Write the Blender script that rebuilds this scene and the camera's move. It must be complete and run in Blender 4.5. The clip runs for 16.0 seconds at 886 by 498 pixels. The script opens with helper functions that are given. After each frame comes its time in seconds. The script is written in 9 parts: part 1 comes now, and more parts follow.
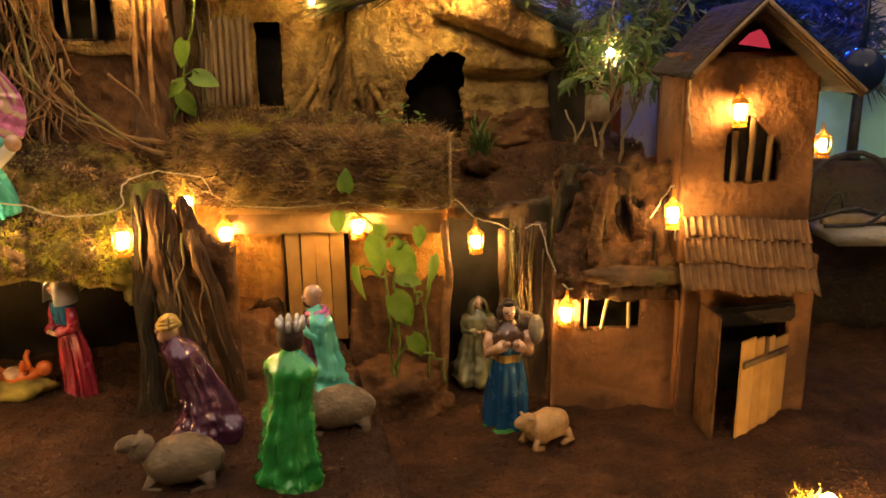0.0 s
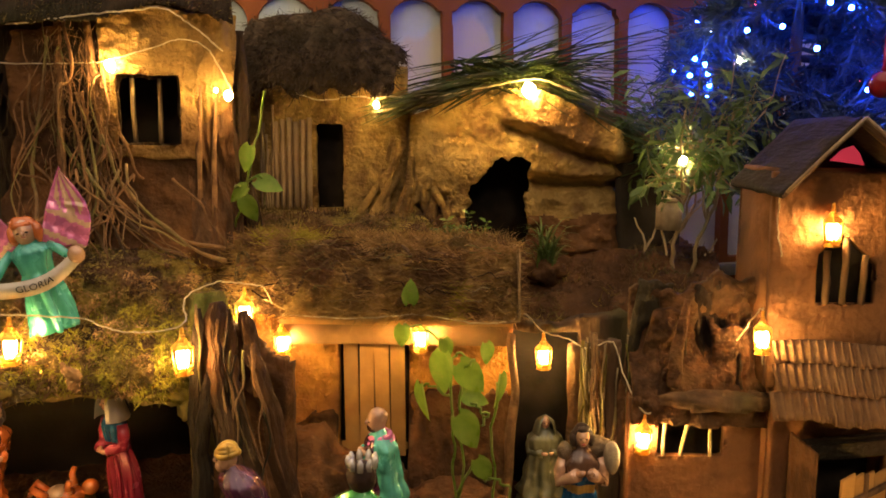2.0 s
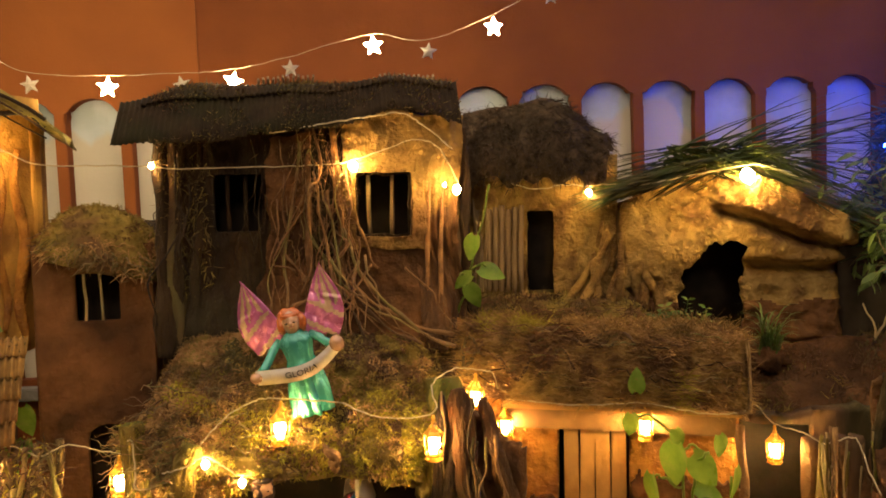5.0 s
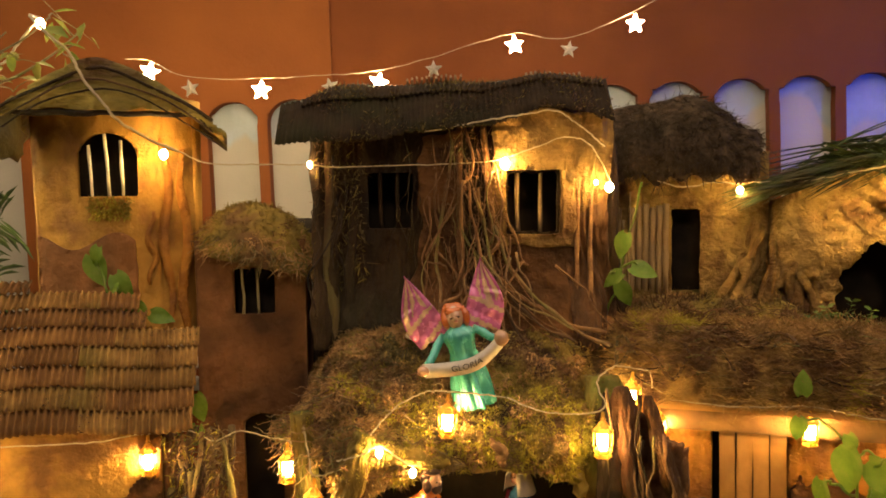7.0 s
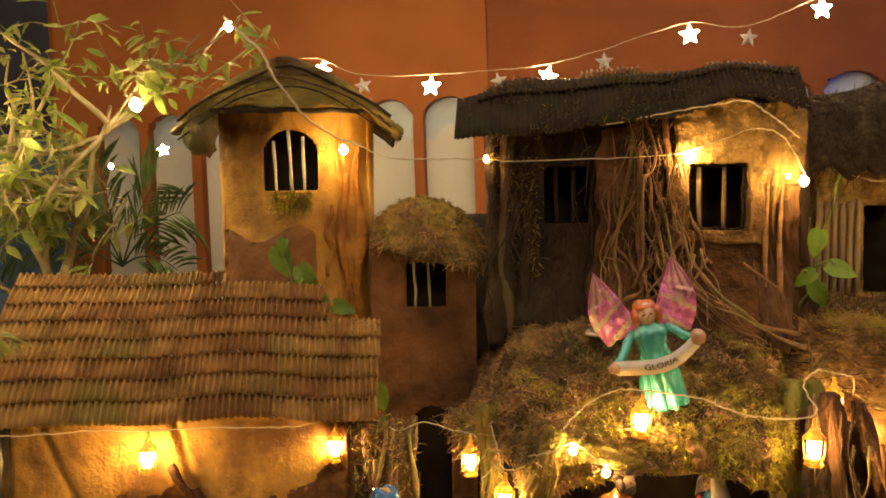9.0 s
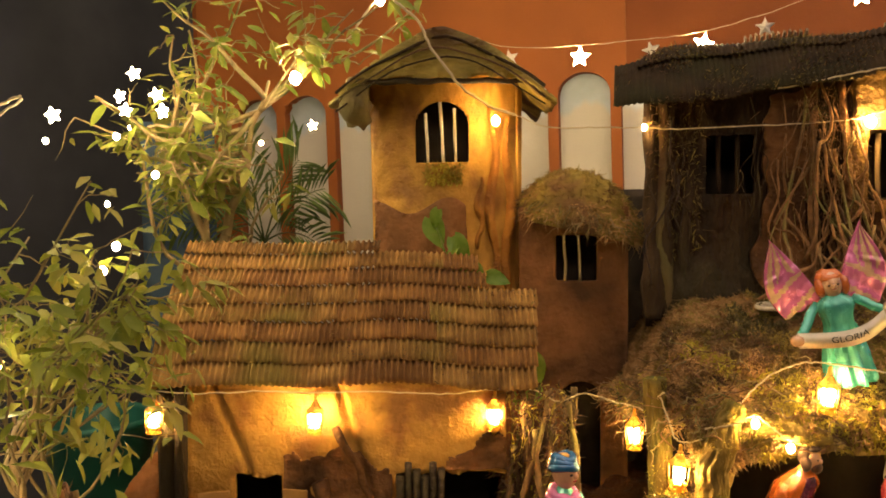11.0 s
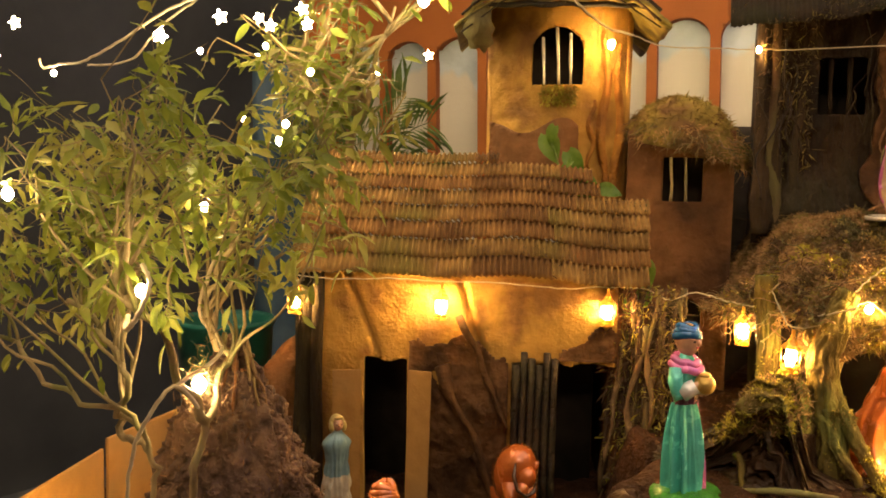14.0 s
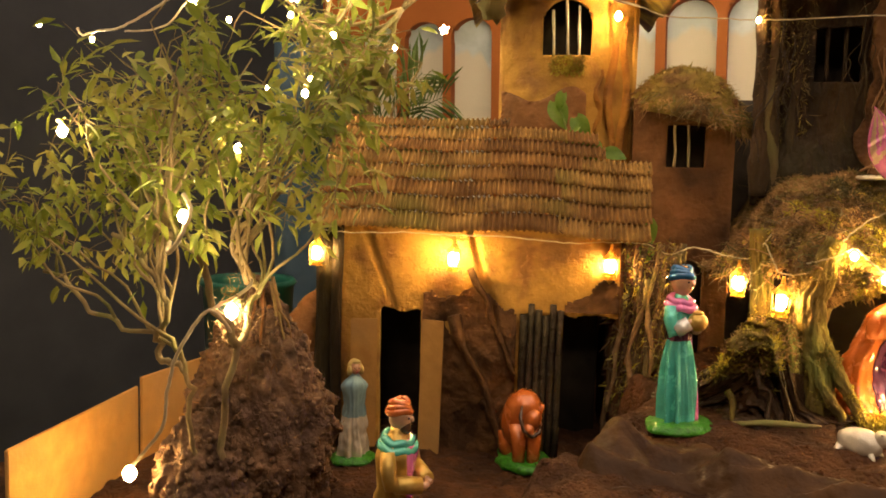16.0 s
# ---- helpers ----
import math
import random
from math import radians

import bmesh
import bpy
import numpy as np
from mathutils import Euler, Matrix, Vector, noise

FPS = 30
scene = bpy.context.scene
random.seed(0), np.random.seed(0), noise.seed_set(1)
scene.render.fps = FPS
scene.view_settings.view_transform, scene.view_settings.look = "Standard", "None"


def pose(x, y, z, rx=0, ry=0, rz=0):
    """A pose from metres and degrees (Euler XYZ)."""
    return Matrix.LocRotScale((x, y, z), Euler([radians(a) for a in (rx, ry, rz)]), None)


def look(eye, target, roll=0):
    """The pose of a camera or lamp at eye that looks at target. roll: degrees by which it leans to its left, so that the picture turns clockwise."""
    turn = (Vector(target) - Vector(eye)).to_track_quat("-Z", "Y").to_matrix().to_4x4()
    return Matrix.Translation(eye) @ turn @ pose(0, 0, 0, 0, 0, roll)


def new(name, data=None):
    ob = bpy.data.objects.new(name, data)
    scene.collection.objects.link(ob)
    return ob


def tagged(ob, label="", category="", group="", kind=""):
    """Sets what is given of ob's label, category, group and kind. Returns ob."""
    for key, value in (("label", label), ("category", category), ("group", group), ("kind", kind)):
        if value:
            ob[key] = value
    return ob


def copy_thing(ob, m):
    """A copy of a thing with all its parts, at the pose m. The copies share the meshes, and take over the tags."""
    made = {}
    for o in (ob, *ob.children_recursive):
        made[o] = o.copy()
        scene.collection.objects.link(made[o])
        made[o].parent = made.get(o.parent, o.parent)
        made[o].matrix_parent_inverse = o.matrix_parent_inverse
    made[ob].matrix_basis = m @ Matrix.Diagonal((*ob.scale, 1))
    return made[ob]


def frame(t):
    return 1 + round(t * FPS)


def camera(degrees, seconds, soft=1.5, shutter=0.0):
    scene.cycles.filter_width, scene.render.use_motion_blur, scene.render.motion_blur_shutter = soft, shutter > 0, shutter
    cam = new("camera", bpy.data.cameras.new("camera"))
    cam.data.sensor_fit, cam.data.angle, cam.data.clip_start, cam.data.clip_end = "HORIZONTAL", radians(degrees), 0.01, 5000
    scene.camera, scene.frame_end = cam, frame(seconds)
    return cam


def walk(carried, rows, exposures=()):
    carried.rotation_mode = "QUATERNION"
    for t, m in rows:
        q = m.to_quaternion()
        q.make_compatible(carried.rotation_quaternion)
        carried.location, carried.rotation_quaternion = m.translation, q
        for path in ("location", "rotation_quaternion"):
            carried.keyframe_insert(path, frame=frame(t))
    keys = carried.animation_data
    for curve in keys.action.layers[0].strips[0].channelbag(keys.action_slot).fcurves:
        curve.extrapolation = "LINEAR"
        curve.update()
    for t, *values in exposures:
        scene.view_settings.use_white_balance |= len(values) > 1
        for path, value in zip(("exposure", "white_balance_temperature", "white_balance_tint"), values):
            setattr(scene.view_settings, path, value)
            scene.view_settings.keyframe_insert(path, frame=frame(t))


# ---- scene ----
cam = camera(59.2, 16.0, 1.75)
METRES, EYE, TILT, LEAN, TURN = 1.0, 0.58, -14.0, 0.5, 0.0
ROWS = [
    (0.0, 0.0, 0.0, 0.0, -0.0, 0.0, -0.0),
    (0.5, 0.0065, 0.0203, 0.0163, 0.01, 1.44, -0.21),
    (1.0, -0.0039, 0.0353, 0.0255, 0.21, 3.02, -0.95),
    (1.5, -0.0348, 0.0488, 0.0487, 0.64, 4.21, -1.1),
    (2.0, -0.066, 0.0577, 0.0643, 2.08, 5.57, -1.25),
    (2.5, -0.0844, 0.0643, 0.0786, 3.96, 6.61, -1.43),
    (3.0, -0.1061, 0.039, 0.0906, 6.19, 7.63, -1.62),
    (3.5, -0.1304, 0.0282, 0.1016, 7.98, 8.63, -1.93),
    (6.0, -0.2546, -0.0362, 0.0903, 14.92, 9.9, -3.14),
    (6.5, -0.2864, -0.0421, 0.0827, 16.35, 9.81, -3.54),
    (7.0, -0.3195, -0.046, 0.079, 18.14, 9.65, -4.03),
    (7.5, -0.3427, -0.0655, 0.0668, 20.13, 9.59, -4.45),
    (8.0, -0.3699, -0.0694, 0.0629, 22.13, 9.44, -4.88),
    (8.5, -0.3934, -0.0745, 0.0638, 23.95, 9.24, -5.37),
    (9.0, -0.4343, -0.0782, 0.0619, 26.06, 8.93, -5.98),
    (9.5, -0.4704, -0.0918, 0.0541, 28.3, 8.65, -6.51),
    (10.0, -0.5045, -0.0991, 0.0459, 30.3, 8.44, -6.9),
    (12.5, -0.5397, -0.1629, -0.0695, 34.8, 6.59, -8.49),
    (13.0, -0.5428, -0.1913, -0.0975, 35.2, 6.48, -9.11),
    (13.5, -0.5541, -0.215, -0.1277, 36.07, 6.27, -9.62),
    (14.0, -0.5587, -0.228, -0.1621, 36.93, 6.05, -9.97),
    (14.5, -0.5526, -0.2458, -0.1835, 37.38, 5.8, -10.1),
    (15.0, -0.5341, -0.2679, -0.2006, 37.92, 5.68, -10.32),
    (15.5, -0.5098, -0.2757, -0.2208, 37.95, 5.7, -10.47),
    (16.0, -0.4986, -0.2786, -0.2439, 37.93, 5.61, -10.61),
]
walk(cam, [(t, pose(0, 0, EYE, TILT, LEAN, TURN) @ pose(METRES * x, METRES * y, METRES * z, 90 + pitch, roll, yaw)) for t, x, y, z, yaw, pitch, roll in ROWS],
     ((0.0, 0.14), (2.8, 0.04), (6.0, 0.05), (9.0, 0.04), (12.5, 0.36), (16.0, 0.42)))

# ---------- world and exposure ----------
world = bpy.data.worlds.new("night")
scene.world = world
world.use_nodes = True
world.node_tree.nodes["Background"].inputs[0].default_value = (1.0, 0.79, 0.60, 1)
world.node_tree.nodes["Background"].inputs[1].default_value = 1.3
LAMP = 460.0       # strength of the lantern bulbs
STAR = 350.0       # strength of the little string lights


def lamp(name, kind, place, energy, colour, size, target=None):
    data = bpy.data.lights.new(name, kind)
    data.energy, data.color = energy, colour
    if kind == "AREA":
        data.size = size
    else:
        data.shadow_soft_size = size
    ob = new(name, data)
    ob.matrix_world = look(place, target) if target else Matrix.Translation(place)
    return ob


# the house's porch lamp over the orange wall, and the street light behind the viewer
lamp("porch_light", "AREA", (-0.2, 1.15, 2.3), 0.5, (1.0, 0.76, 0.45), 0.25, (-0.5, 2.1, 0.9))
lamp("street_light", "AREA", (0.6, -2.2, 2.6), 22.0, (1.0, 0.71, 0.44), 0.5, (-0.4, 1.2, 0.2))

# ---------- materials ----------


def mat(name, a, b, scale=25.0, rough=0.85, bump=0.4, fine=140.0, c=None, patch=5.0, metal=0.0, coat=0.0, stretch=(1, 1, 1), through_light=0.0, spec=0.22, dist=0.004):
    m = bpy.data.materials.new(name)
    m.use_nodes = True
    t, n = m.node_tree, m.node_tree.nodes
    p = n["Principled BSDF"]
    co = n.new("ShaderNodeTexCoord")
    mp = n.new("ShaderNodeMapping")
    mp.inputs["Scale"].default_value = stretch
    t.links.new(co.outputs["Object"], mp.inputs["Vector"])

    def noise_node(s, detail=6.0):
        q = n.new("ShaderNodeTexNoise")
        q.inputs["Scale"].default_value, q.inputs["Detail"].default_value = s, detail
        t.links.new(mp.outputs["Vector"], q.inputs["Vector"])
        return q
    def ramp(src, lo, hi, c0, c1):
        r = n.new("ShaderNodeValToRGB")
        r.color_ramp.elements[0].position, r.color_ramp.elements[1].position = lo, hi
        r.color_ramp.elements[0].color, r.color_ramp.elements[1].color = (*c0, 1), (*c1, 1)
        t.links.new(src, r.inputs["Fac"])
        return r
    k1 = noise_node(scale)
    r1 = ramp(k1.outputs["Fac"], 0.32, 0.68, a, b)
    out = r1.outputs["Color"]
    if c:
        k2 = noise_node(patch, 4)
        r2 = ramp(k2.outputs["Fac"], 0.48, 0.62, (0, 0, 0), (1, 1, 1))
        mx = n.new("ShaderNodeMixRGB")
        mx.inputs["Color2"].default_value = (*c, 1)
        t.links.new(r2.outputs["Color"], mx.inputs["Fac"])
        t.links.new(out, mx.inputs["Color1"])
        out = mx.outputs["Color"]
    oi = n.new("ShaderNodeObjectInfo")
    hs = n.new("ShaderNodeHueSaturation")
    mr = n.new("ShaderNodeMapRange")
    mr.inputs["To Min"].default_value, mr.inputs["To Max"].default_value = 0.85, 1.15
    t.links.new(oi.outputs["Random"], mr.inputs["Value"])
    t.links.new(mr.outputs["Result"], hs.inputs["Value"])
    t.links.new(out, hs.inputs["Color"])
    t.links.new(hs.outputs["Color"], p.inputs["Base Color"])
    k3 = noise_node(fine, 8)
    rr = n.new("ShaderNodeMapRange")
    rr.inputs["To Min"].default_value, rr.inputs["To Max"].default_value = max(rough - 0.15, 0.05), min(rough + 0.12, 1)
    t.links.new(k1.outputs["Fac"], rr.inputs["Value"])
    t.links.new(rr.outputs["Result"], p.inputs["Roughness"])
    if bump:
        bp = n.new("ShaderNodeBump")
        bp.inputs["Strength"].default_value, bp.inputs["Distance"].default_value = bump, dist
        k4 = noise_node(fine * 0.28, 5)
        ad = n.new("ShaderNodeMath")
        ad.operation = "MULTIPLY_ADD"
        ad.inputs[1].default_value = 2.2
        t.links.new(k4.outputs["Fac"], ad.inputs[0])
        t.links.new(k3.outputs["Fac"], ad.inputs[2])
        t.links.new(ad.outputs["Value"], bp.inputs["Height"])
        t.links.new(bp.outputs["Normal"], p.inputs["Normal"])
    p.inputs["Metallic"].default_value = metal
    p.inputs["Coat Weight"].default_value = coat
    p.inputs["Specular IOR Level"].default_value = spec
    if through_light:
        tl = n.new("ShaderNodeBsdfTranslucent")
        t.links.new(hs.outputs["Color"], tl.inputs["Color"])
        ms = n.new("ShaderNodeMixShader")
        ms.inputs["Fac"].default_value = through_light
        t.links.new(p.outputs["BSDF"], ms.inputs[1])
        t.links.new(tl.outputs["BSDF"], ms.inputs[2])
        t.links.new(ms.outputs["Shader"], n["Material Output"].inputs["Surface"])
    return m


def glow(name, colour, strength):
    m = bpy.data.materials.new(name)
    m.use_nodes = True
    p = m.node_tree.nodes["Principled BSDF"]
    p.inputs["Base Color"].default_value = (*colour, 1)
    p.inputs["Emission Color"].default_value = (*colour, 1)
    p.inputs["Emission Strength"].default_value = strength
    return m


MUD = mat("ochre_mud", (0.27, 0.116, 0.022), (0.43, 0.20, 0.039), 14, 0.9, 0.7, 190, (0.20, 0.09, 0.03), 9, dist=0.007, spec=0.15)
YELLOW_MUD = mat("yellow_ochre_mud", (0.29, 0.152, 0.032), (0.46, 0.258, 0.056), 12, 0.9, 0.45, 190, (0.20, 0.10, 0.032), 9, dist=0.006, spec=0.15)
OCHRE = mat("olive_ochre_mud", (0.25, 0.155, 0.046), (0.42, 0.28, 0.092), 16, 0.92, 1.0, 150, (0.15, 0.082, 0.03), 9, dist=0.007, spec=0.12)
OLIVE_MUD = mat("olive_brown_mud", (0.16, 0.098, 0.030), (0.31, 0.195, 0.062), 16, 0.92, 0.9, 150, (0.10, 0.055, 0.02), 9, dist=0.006, spec=0.12)
MUD_DARK = mat("brown_mud", (0.13, 0.058, 0.022), (0.26, 0.12, 0.045), 16, 0.92, 0.6, 110, (0.085, 0.042, 0.02), 8, dist=0.005, spec=0.15)
MUD_DEEP = mat("deep_brown_mud", (0.060, 0.028, 0.011), (0.15, 0.072, 0.028), 18, 0.9, 0.8, 110, (0.045, 0.022, 0.010), 10, dist=0.006, spec=0.12)
BOARD_DARK = mat("stained_card", (0.20, 0.105, 0.035), (0.30, 0.17, 0.06), 20, 0.85, 0.3, 200, (0.15, 0.085, 0.03), 9)
HUSK = mat("dark_coir", (0.032, 0.016, 0.008), (0.115, 0.056, 0.025), 45, 0.9, 1.0, 130, (0.09, 0.05, 0.022), 12, dist=0.006, spec=0.12)
# near-black brown, for dark wood and for parts with shade in their colour
DARK_SHADED = mat("dark_and_shaded_wood", (0.015, 0.010, 0.007), (0.05, 0.030, 0.017), 20, 0.7, 0.9, 120, (0.035, 0.028, 0.012), 8, dist=0.006)
ROOF_BROWN = mat("weathered_roof_bark", (0.008, 0.005, 0.003), (0.024, 0.015, 0.008), 30, 0.9, 0.8, 160, (0.014, 0.009, 0.005), 9, stretch=(1, 0.25, 1))
STICK_DARK = mat("dark_stick", (0.075, 0.042, 0.02), (0.16, 0.095, 0.045), 40, 0.85, 0.5, 180, stretch=(1, 1, 0.3))
SOIL = mat("reddish_soil", (0.042, 0.0165, 0.0063), (0.100, 0.042, 0.0165), 20, 0.92, 1.0, 200, (0.037, 0.0155, 0.0068), 7, dist=0.008, spec=0.15)
PAPER_ROCK = mat("dark_painted_paper", (0.030, 0.012, 0.004), (0.085, 0.037, 0.011), 12, 0.45, 0.6, 120, (0.045, 0.020, 0.007), 8, spec=0.13, dist=0.003)
TREE_BARK = mat("mossy_dark_bark", (0.014, 0.008, 0.004), (0.052, 0.029, 0.013), 16, 0.92, 1.0, 130, (0.034, 0.026, 0.012), 8, stretch=(1, 1, 0.3), dist=0.007)
BARK = mat("dark_bark", (0.045, 0.027, 0.015), (0.17, 0.095, 0.045), 18, 0.9, 1.0, 120, (0.10, 0.085, 0.03), 6, stretch=(1, 1, 0.3))
ROOT_BROWN = mat("brown_root", (0.10, 0.05, 0.02), (0.26, 0.14, 0.058), 40, 0.85, 0.7, 160, (0.15, 0.085, 0.035), 14)
TRUNK = mat("furrowed_brown_bark", (0.036, 0.016, 0.006), (0.125, 0.060, 0.022), 26, 0.8, 1.0, 150, (0.085, 0.050, 0.022), 9, stretch=(1, 1, 0.35), dist=0.006)
BARK_PALE = mat("pale_bark", (0.16, 0.115, 0.055), (0.34, 0.25, 0.12), 40, 0.85, 0.6, 200, (0.16, 0.15, 0.05), 20, stretch=(1, 1, 0.4))
ROOT = mat("root_wood", (0.11, 0.062, 0.028), (0.27, 0.165, 0.075), 30, 0.85, 0.7, 160, (0.15, 0.13, 0.04), 10)
MOSSY_BARK = mat("mossy_pale_bark", (0.062, 0.043, 0.010), (0.19, 0.135, 0.028), 30, 0.9, 1.0, 110, (0.13, 0.135, 0.03), 14, stretch=(1, 1, 0.35), dist=0.006)
MOSS = mat("dry_moss", (0.13, 0.099, 0.024), (0.33, 0.25, 0.063), 30, 0.95, 0.3, 200, (0.15, 0.085, 0.04), 9, through_light=0.2)
MOSS_BROWN = mat("olive_brown_moss", (0.165, 0.098, 0.032), (0.42, 0.27, 0.092), 34, 0.95, 0.4, 200, (0.13, 0.068, 0.03), 14, through_light=0.15)
MOSS_GREEN = mat("green_moss", (0.24, 0.20, 0.022), (0.47, 0.40, 0.055), 30, 0.95, 0.3, 200, (0.17, 0.125, 0.03), 12, through_light=0.25)
MOSS_RED = mat("dead_moss", (0.26, 0.145, 0.058), (0.48, 0.30, 0.125), 30, 0.95, 0.3, 200, (0.12, 0.085, 0.03), 12, through_light=0.2)
STRAW = mat("brown_thatch", (0.028, 0.018, 0.010), (0.100, 0.066, 0.038), 60, 0.95, 0.2, 200, (0.048, 0.033, 0.018), 9, spec=0.15)
BAMBOO = mat("corrugated_card", (0.135, 0.068, 0.018), (0.32, 0.180, 0.052), 22, 0.8, 0.5, 140, (0.16, 0.115, 0.026), 5, spec=0.12)
BAMBOO_RED = mat("reddish_corrugated_card", (0.12, 0.054, 0.016), (0.27, 0.138, 0.040), 22, 0.8, 0.5, 140, (0.16, 0.078, 0.024), 6, spec=0.12)
CARD_DARK = mat("dark_corrugated_card", (0.022, 0.014, 0.008), (0.060, 0.038, 0.019), 22, 0.9, 0.4, 160, (0.034, 0.029, 0.012), 8, spec=0.15)
CARD_RED = mat("brown_corrugated_card", (0.12, 0.06, 0.026), (0.24, 0.13, 0.055), 22, 0.85, 0.5, 160, (0.22, 0.105, 0.045), 8)
BOARD = mat("tan_cardboard", (0.31, 0.158, 0.042), (0.41, 0.22, 0.062), 30, 0.85, 0.15, 240, (0.30, 0.17, 0.06), 7)
STICK = mat("peeled_stick", (0.36, 0.27, 0.13), (0.52, 0.41, 0.22), 50, 0.7, 0.3, 200, stretch=(1, 1, 0.3))
STICK_GREY = mat("weathered_stick", (0.15, 0.10, 0.055), (0.28, 0.20, 0.11), 40, 0.85, 0.5, 180, stretch=(1, 1, 0.3))
LEAF = mat("pothos_leaf", (0.095, 0.175, 0.020), (0.19, 0.29, 0.042), 30, 0.33, 0.1, 90, (0.20, 0.24, 0.06), 25, through_light=0.3)
LEAF_TREE = mat("tree_leaf", (0.105, 0.140, 0.017), (0.27, 0.295, 0.045), 22, 0.45, 0.2, 120, (0.28, 0.25, 0.055), 9, through_light=0.3)
LEAF_DARK = mat("dark_leaf", (0.06, 0.10, 0.024), (0.13, 0.185, 0.048), 25, 0.45, 0.15, 120, through_light=0.2)
PALM = mat("palm_frond", (0.03, 0.05, 0.012), (0.075, 0.10, 0.025), 30, 0.55, 0.2, 120, (0.07, 0.06, 0.02), 9, through_light=0.15)
WIRE = mat("cream_cable", (0.38, 0.30, 0.18), (0.50, 0.41, 0.27), 60, 0.5, 0.1, 200)
WIRE_BLACK = mat("black_cable", (0.012, 0.012, 0.012), (0.03, 0.03, 0.03), 60, 0.5, 0.1, 200)
LAMP_GOLD = mat("gold_lantern_plastic", (0.66, 0.34, 0.05), (0.80, 0.44, 0.08), 60, 0.3, 0.1, 200, metal=0.55, through_light=0.10)
# shade of unlit insides and gaps as a colour, lifted a little for glare
SHADE_DARK = mat("interior_shade", (0.020, 0.016, 0.012), (0.045, 0.034, 0.024), 20, 0.95, 0.2, 80)
ORANGE_WALL = mat("orange_plaster", (0.172, 0.047, 0.0085), (0.215, 0.062, 0.012), 3, 0.75, 0.12, 200, (0.15, 0.041, 0.0085), 1.6)
ORANGE_LIGHTER = mat("lighter_orange_plaster", (0.21, 0.063, 0.012), (0.255, 0.081, 0.016), 3, 0.75, 0.12, 200, (0.19, 0.056, 0.011), 1.6)
NIGHT = mat("night_backdrop", (0.039, 0.040, 0.043), (0.065, 0.066, 0.069), 3, 0.95, 0.2, 40)
CONCRETE = mat("concrete", (0.16, 0.15, 0.135), (0.27, 0.25, 0.225), 8, 0.9, 0.5, 120, (0.20, 0.17, 0.14), 3)
CLOTH_BLUE = mat("blue_sheet", (0.03, 0.06, 0.095), (0.07, 0.11, 0.15), 8, 0.8, 0.3, 80)
PLASTIC_GREEN = mat("green_plastic", (0.008, 0.055, 0.045), (0.014, 0.085, 0.065), 12, 0.35, 0.05, 100)
TINSEL = mat("fir_needles", (0.02, 0.04, 0.045), (0.05, 0.08, 0.085), 30, 0.7, 0.2, 100)
STARGREY = mat("unlit_plastic_star", (0.50, 0.45, 0.38), (0.6, 0.55, 0.48), 40, 0.4, 0.1, 100, through_light=0.3)


def mural_material():
    """White plaster with a faded landscape: grey-blue sky over pale tan hills."""
    m = mat("faded_mural_plaster", (0.37, 0.42, 0.45), (0.47, 0.52, 0.55), 6, 0.7, 0.15, 150, (0.36, 0.40, 0.42), 9)
    t, n = m.node_tree, m.node_tree.nodes
    co = n.new("ShaderNodeTexCoord")
    sep = n.new("ShaderNodeSeparateXYZ")
    t.links.new(co.outputs["Object"], sep.inputs["Vector"])
    hills = n.new("ShaderNodeTexNoise")
    hills.noise_dimensions = "1D"
    hills.inputs["Scale"].default_value, hills.inputs["Detail"].default_value = 4.5, 3.0
    t.links.new(sep.outputs["X"], hills.inputs["W"])
    line = n.new("ShaderNodeMath")
    line.operation = "MULTIPLY_ADD"
    line.inputs[1].default_value = 0.34
    t.links.new(hills.outputs["Fac"], line.inputs[0])
    t.links.new(sep.outputs["Z"], line.inputs[2])
    step = n.new("ShaderNodeMapRange")
    step.inputs["From Min"].default_value, step.inputs["From Max"].default_value = 1.055, 1.075
    t.links.new(line.outputs["Value"], step.inputs["Value"])
    mx = n.new("ShaderNodeMixRGB")
    mx.inputs["Color1"].default_value = (0.48, 0.44, 0.36, 1)
    p = n["Principled BSDF"]
    t.links.new(p.inputs["Base Color"].links[0].from_socket, mx.inputs["Color2"])
    t.links.new(step.outputs["Result"], mx.inputs["Fac"])
    t.links.new(mx.outputs["Color"], p.inputs["Base Color"])
    return m


MURAL = mural_material()


def paint(name, colour, rough=0.26):
    d = tuple(v * 0.72 for v in colour)
    return mat(name, d, colour, 45, rough, 0.25, 120, tuple(min(1, v * 1.12 + 0.01) for v in colour), 14, coat=0.6, spec=0.6, metal=0.25)


SKIN = paint("skin_paint", (0.60, 0.34, 0.20))
WET_BROWN = mat("wet_brown_paper", (0.018, 0.010, 0.005), (0.065, 0.034, 0.015), 16, 0.45, 0.8, 90, (0.05, 0.035, 0.012), 9, dist=0.007, spec=0.22)
P_WING = paint("pale_gold_wing_paint", (0.70, 0.46, 0.30))
P_BLUE = paint("blue_paint", (0.015, 0.11, 0.26))
P_TEAL = paint("teal_paint", (0.09, 0.48, 0.39))
P_GREEN = paint("green_paint", (0.03, 0.30, 0.05))
P_GRASS = mat("grass_green_paint", (0.012, 0.10, 0.006), (0.05, 0.24, 0.016), 120, 0.45, 0.9, 260, coat=0.3, dist=0.003)
P_PURPLE = paint("purple_paint", (0.085, 0.020, 0.060))
P_RED = paint("crimson_paint", (0.38, 0.03, 0.06))
P_PINK = paint("pink_paint", (0.68, 0.18, 0.42))
P_ORANGE = paint("orange_paint", (0.58, 0.15, 0.03))
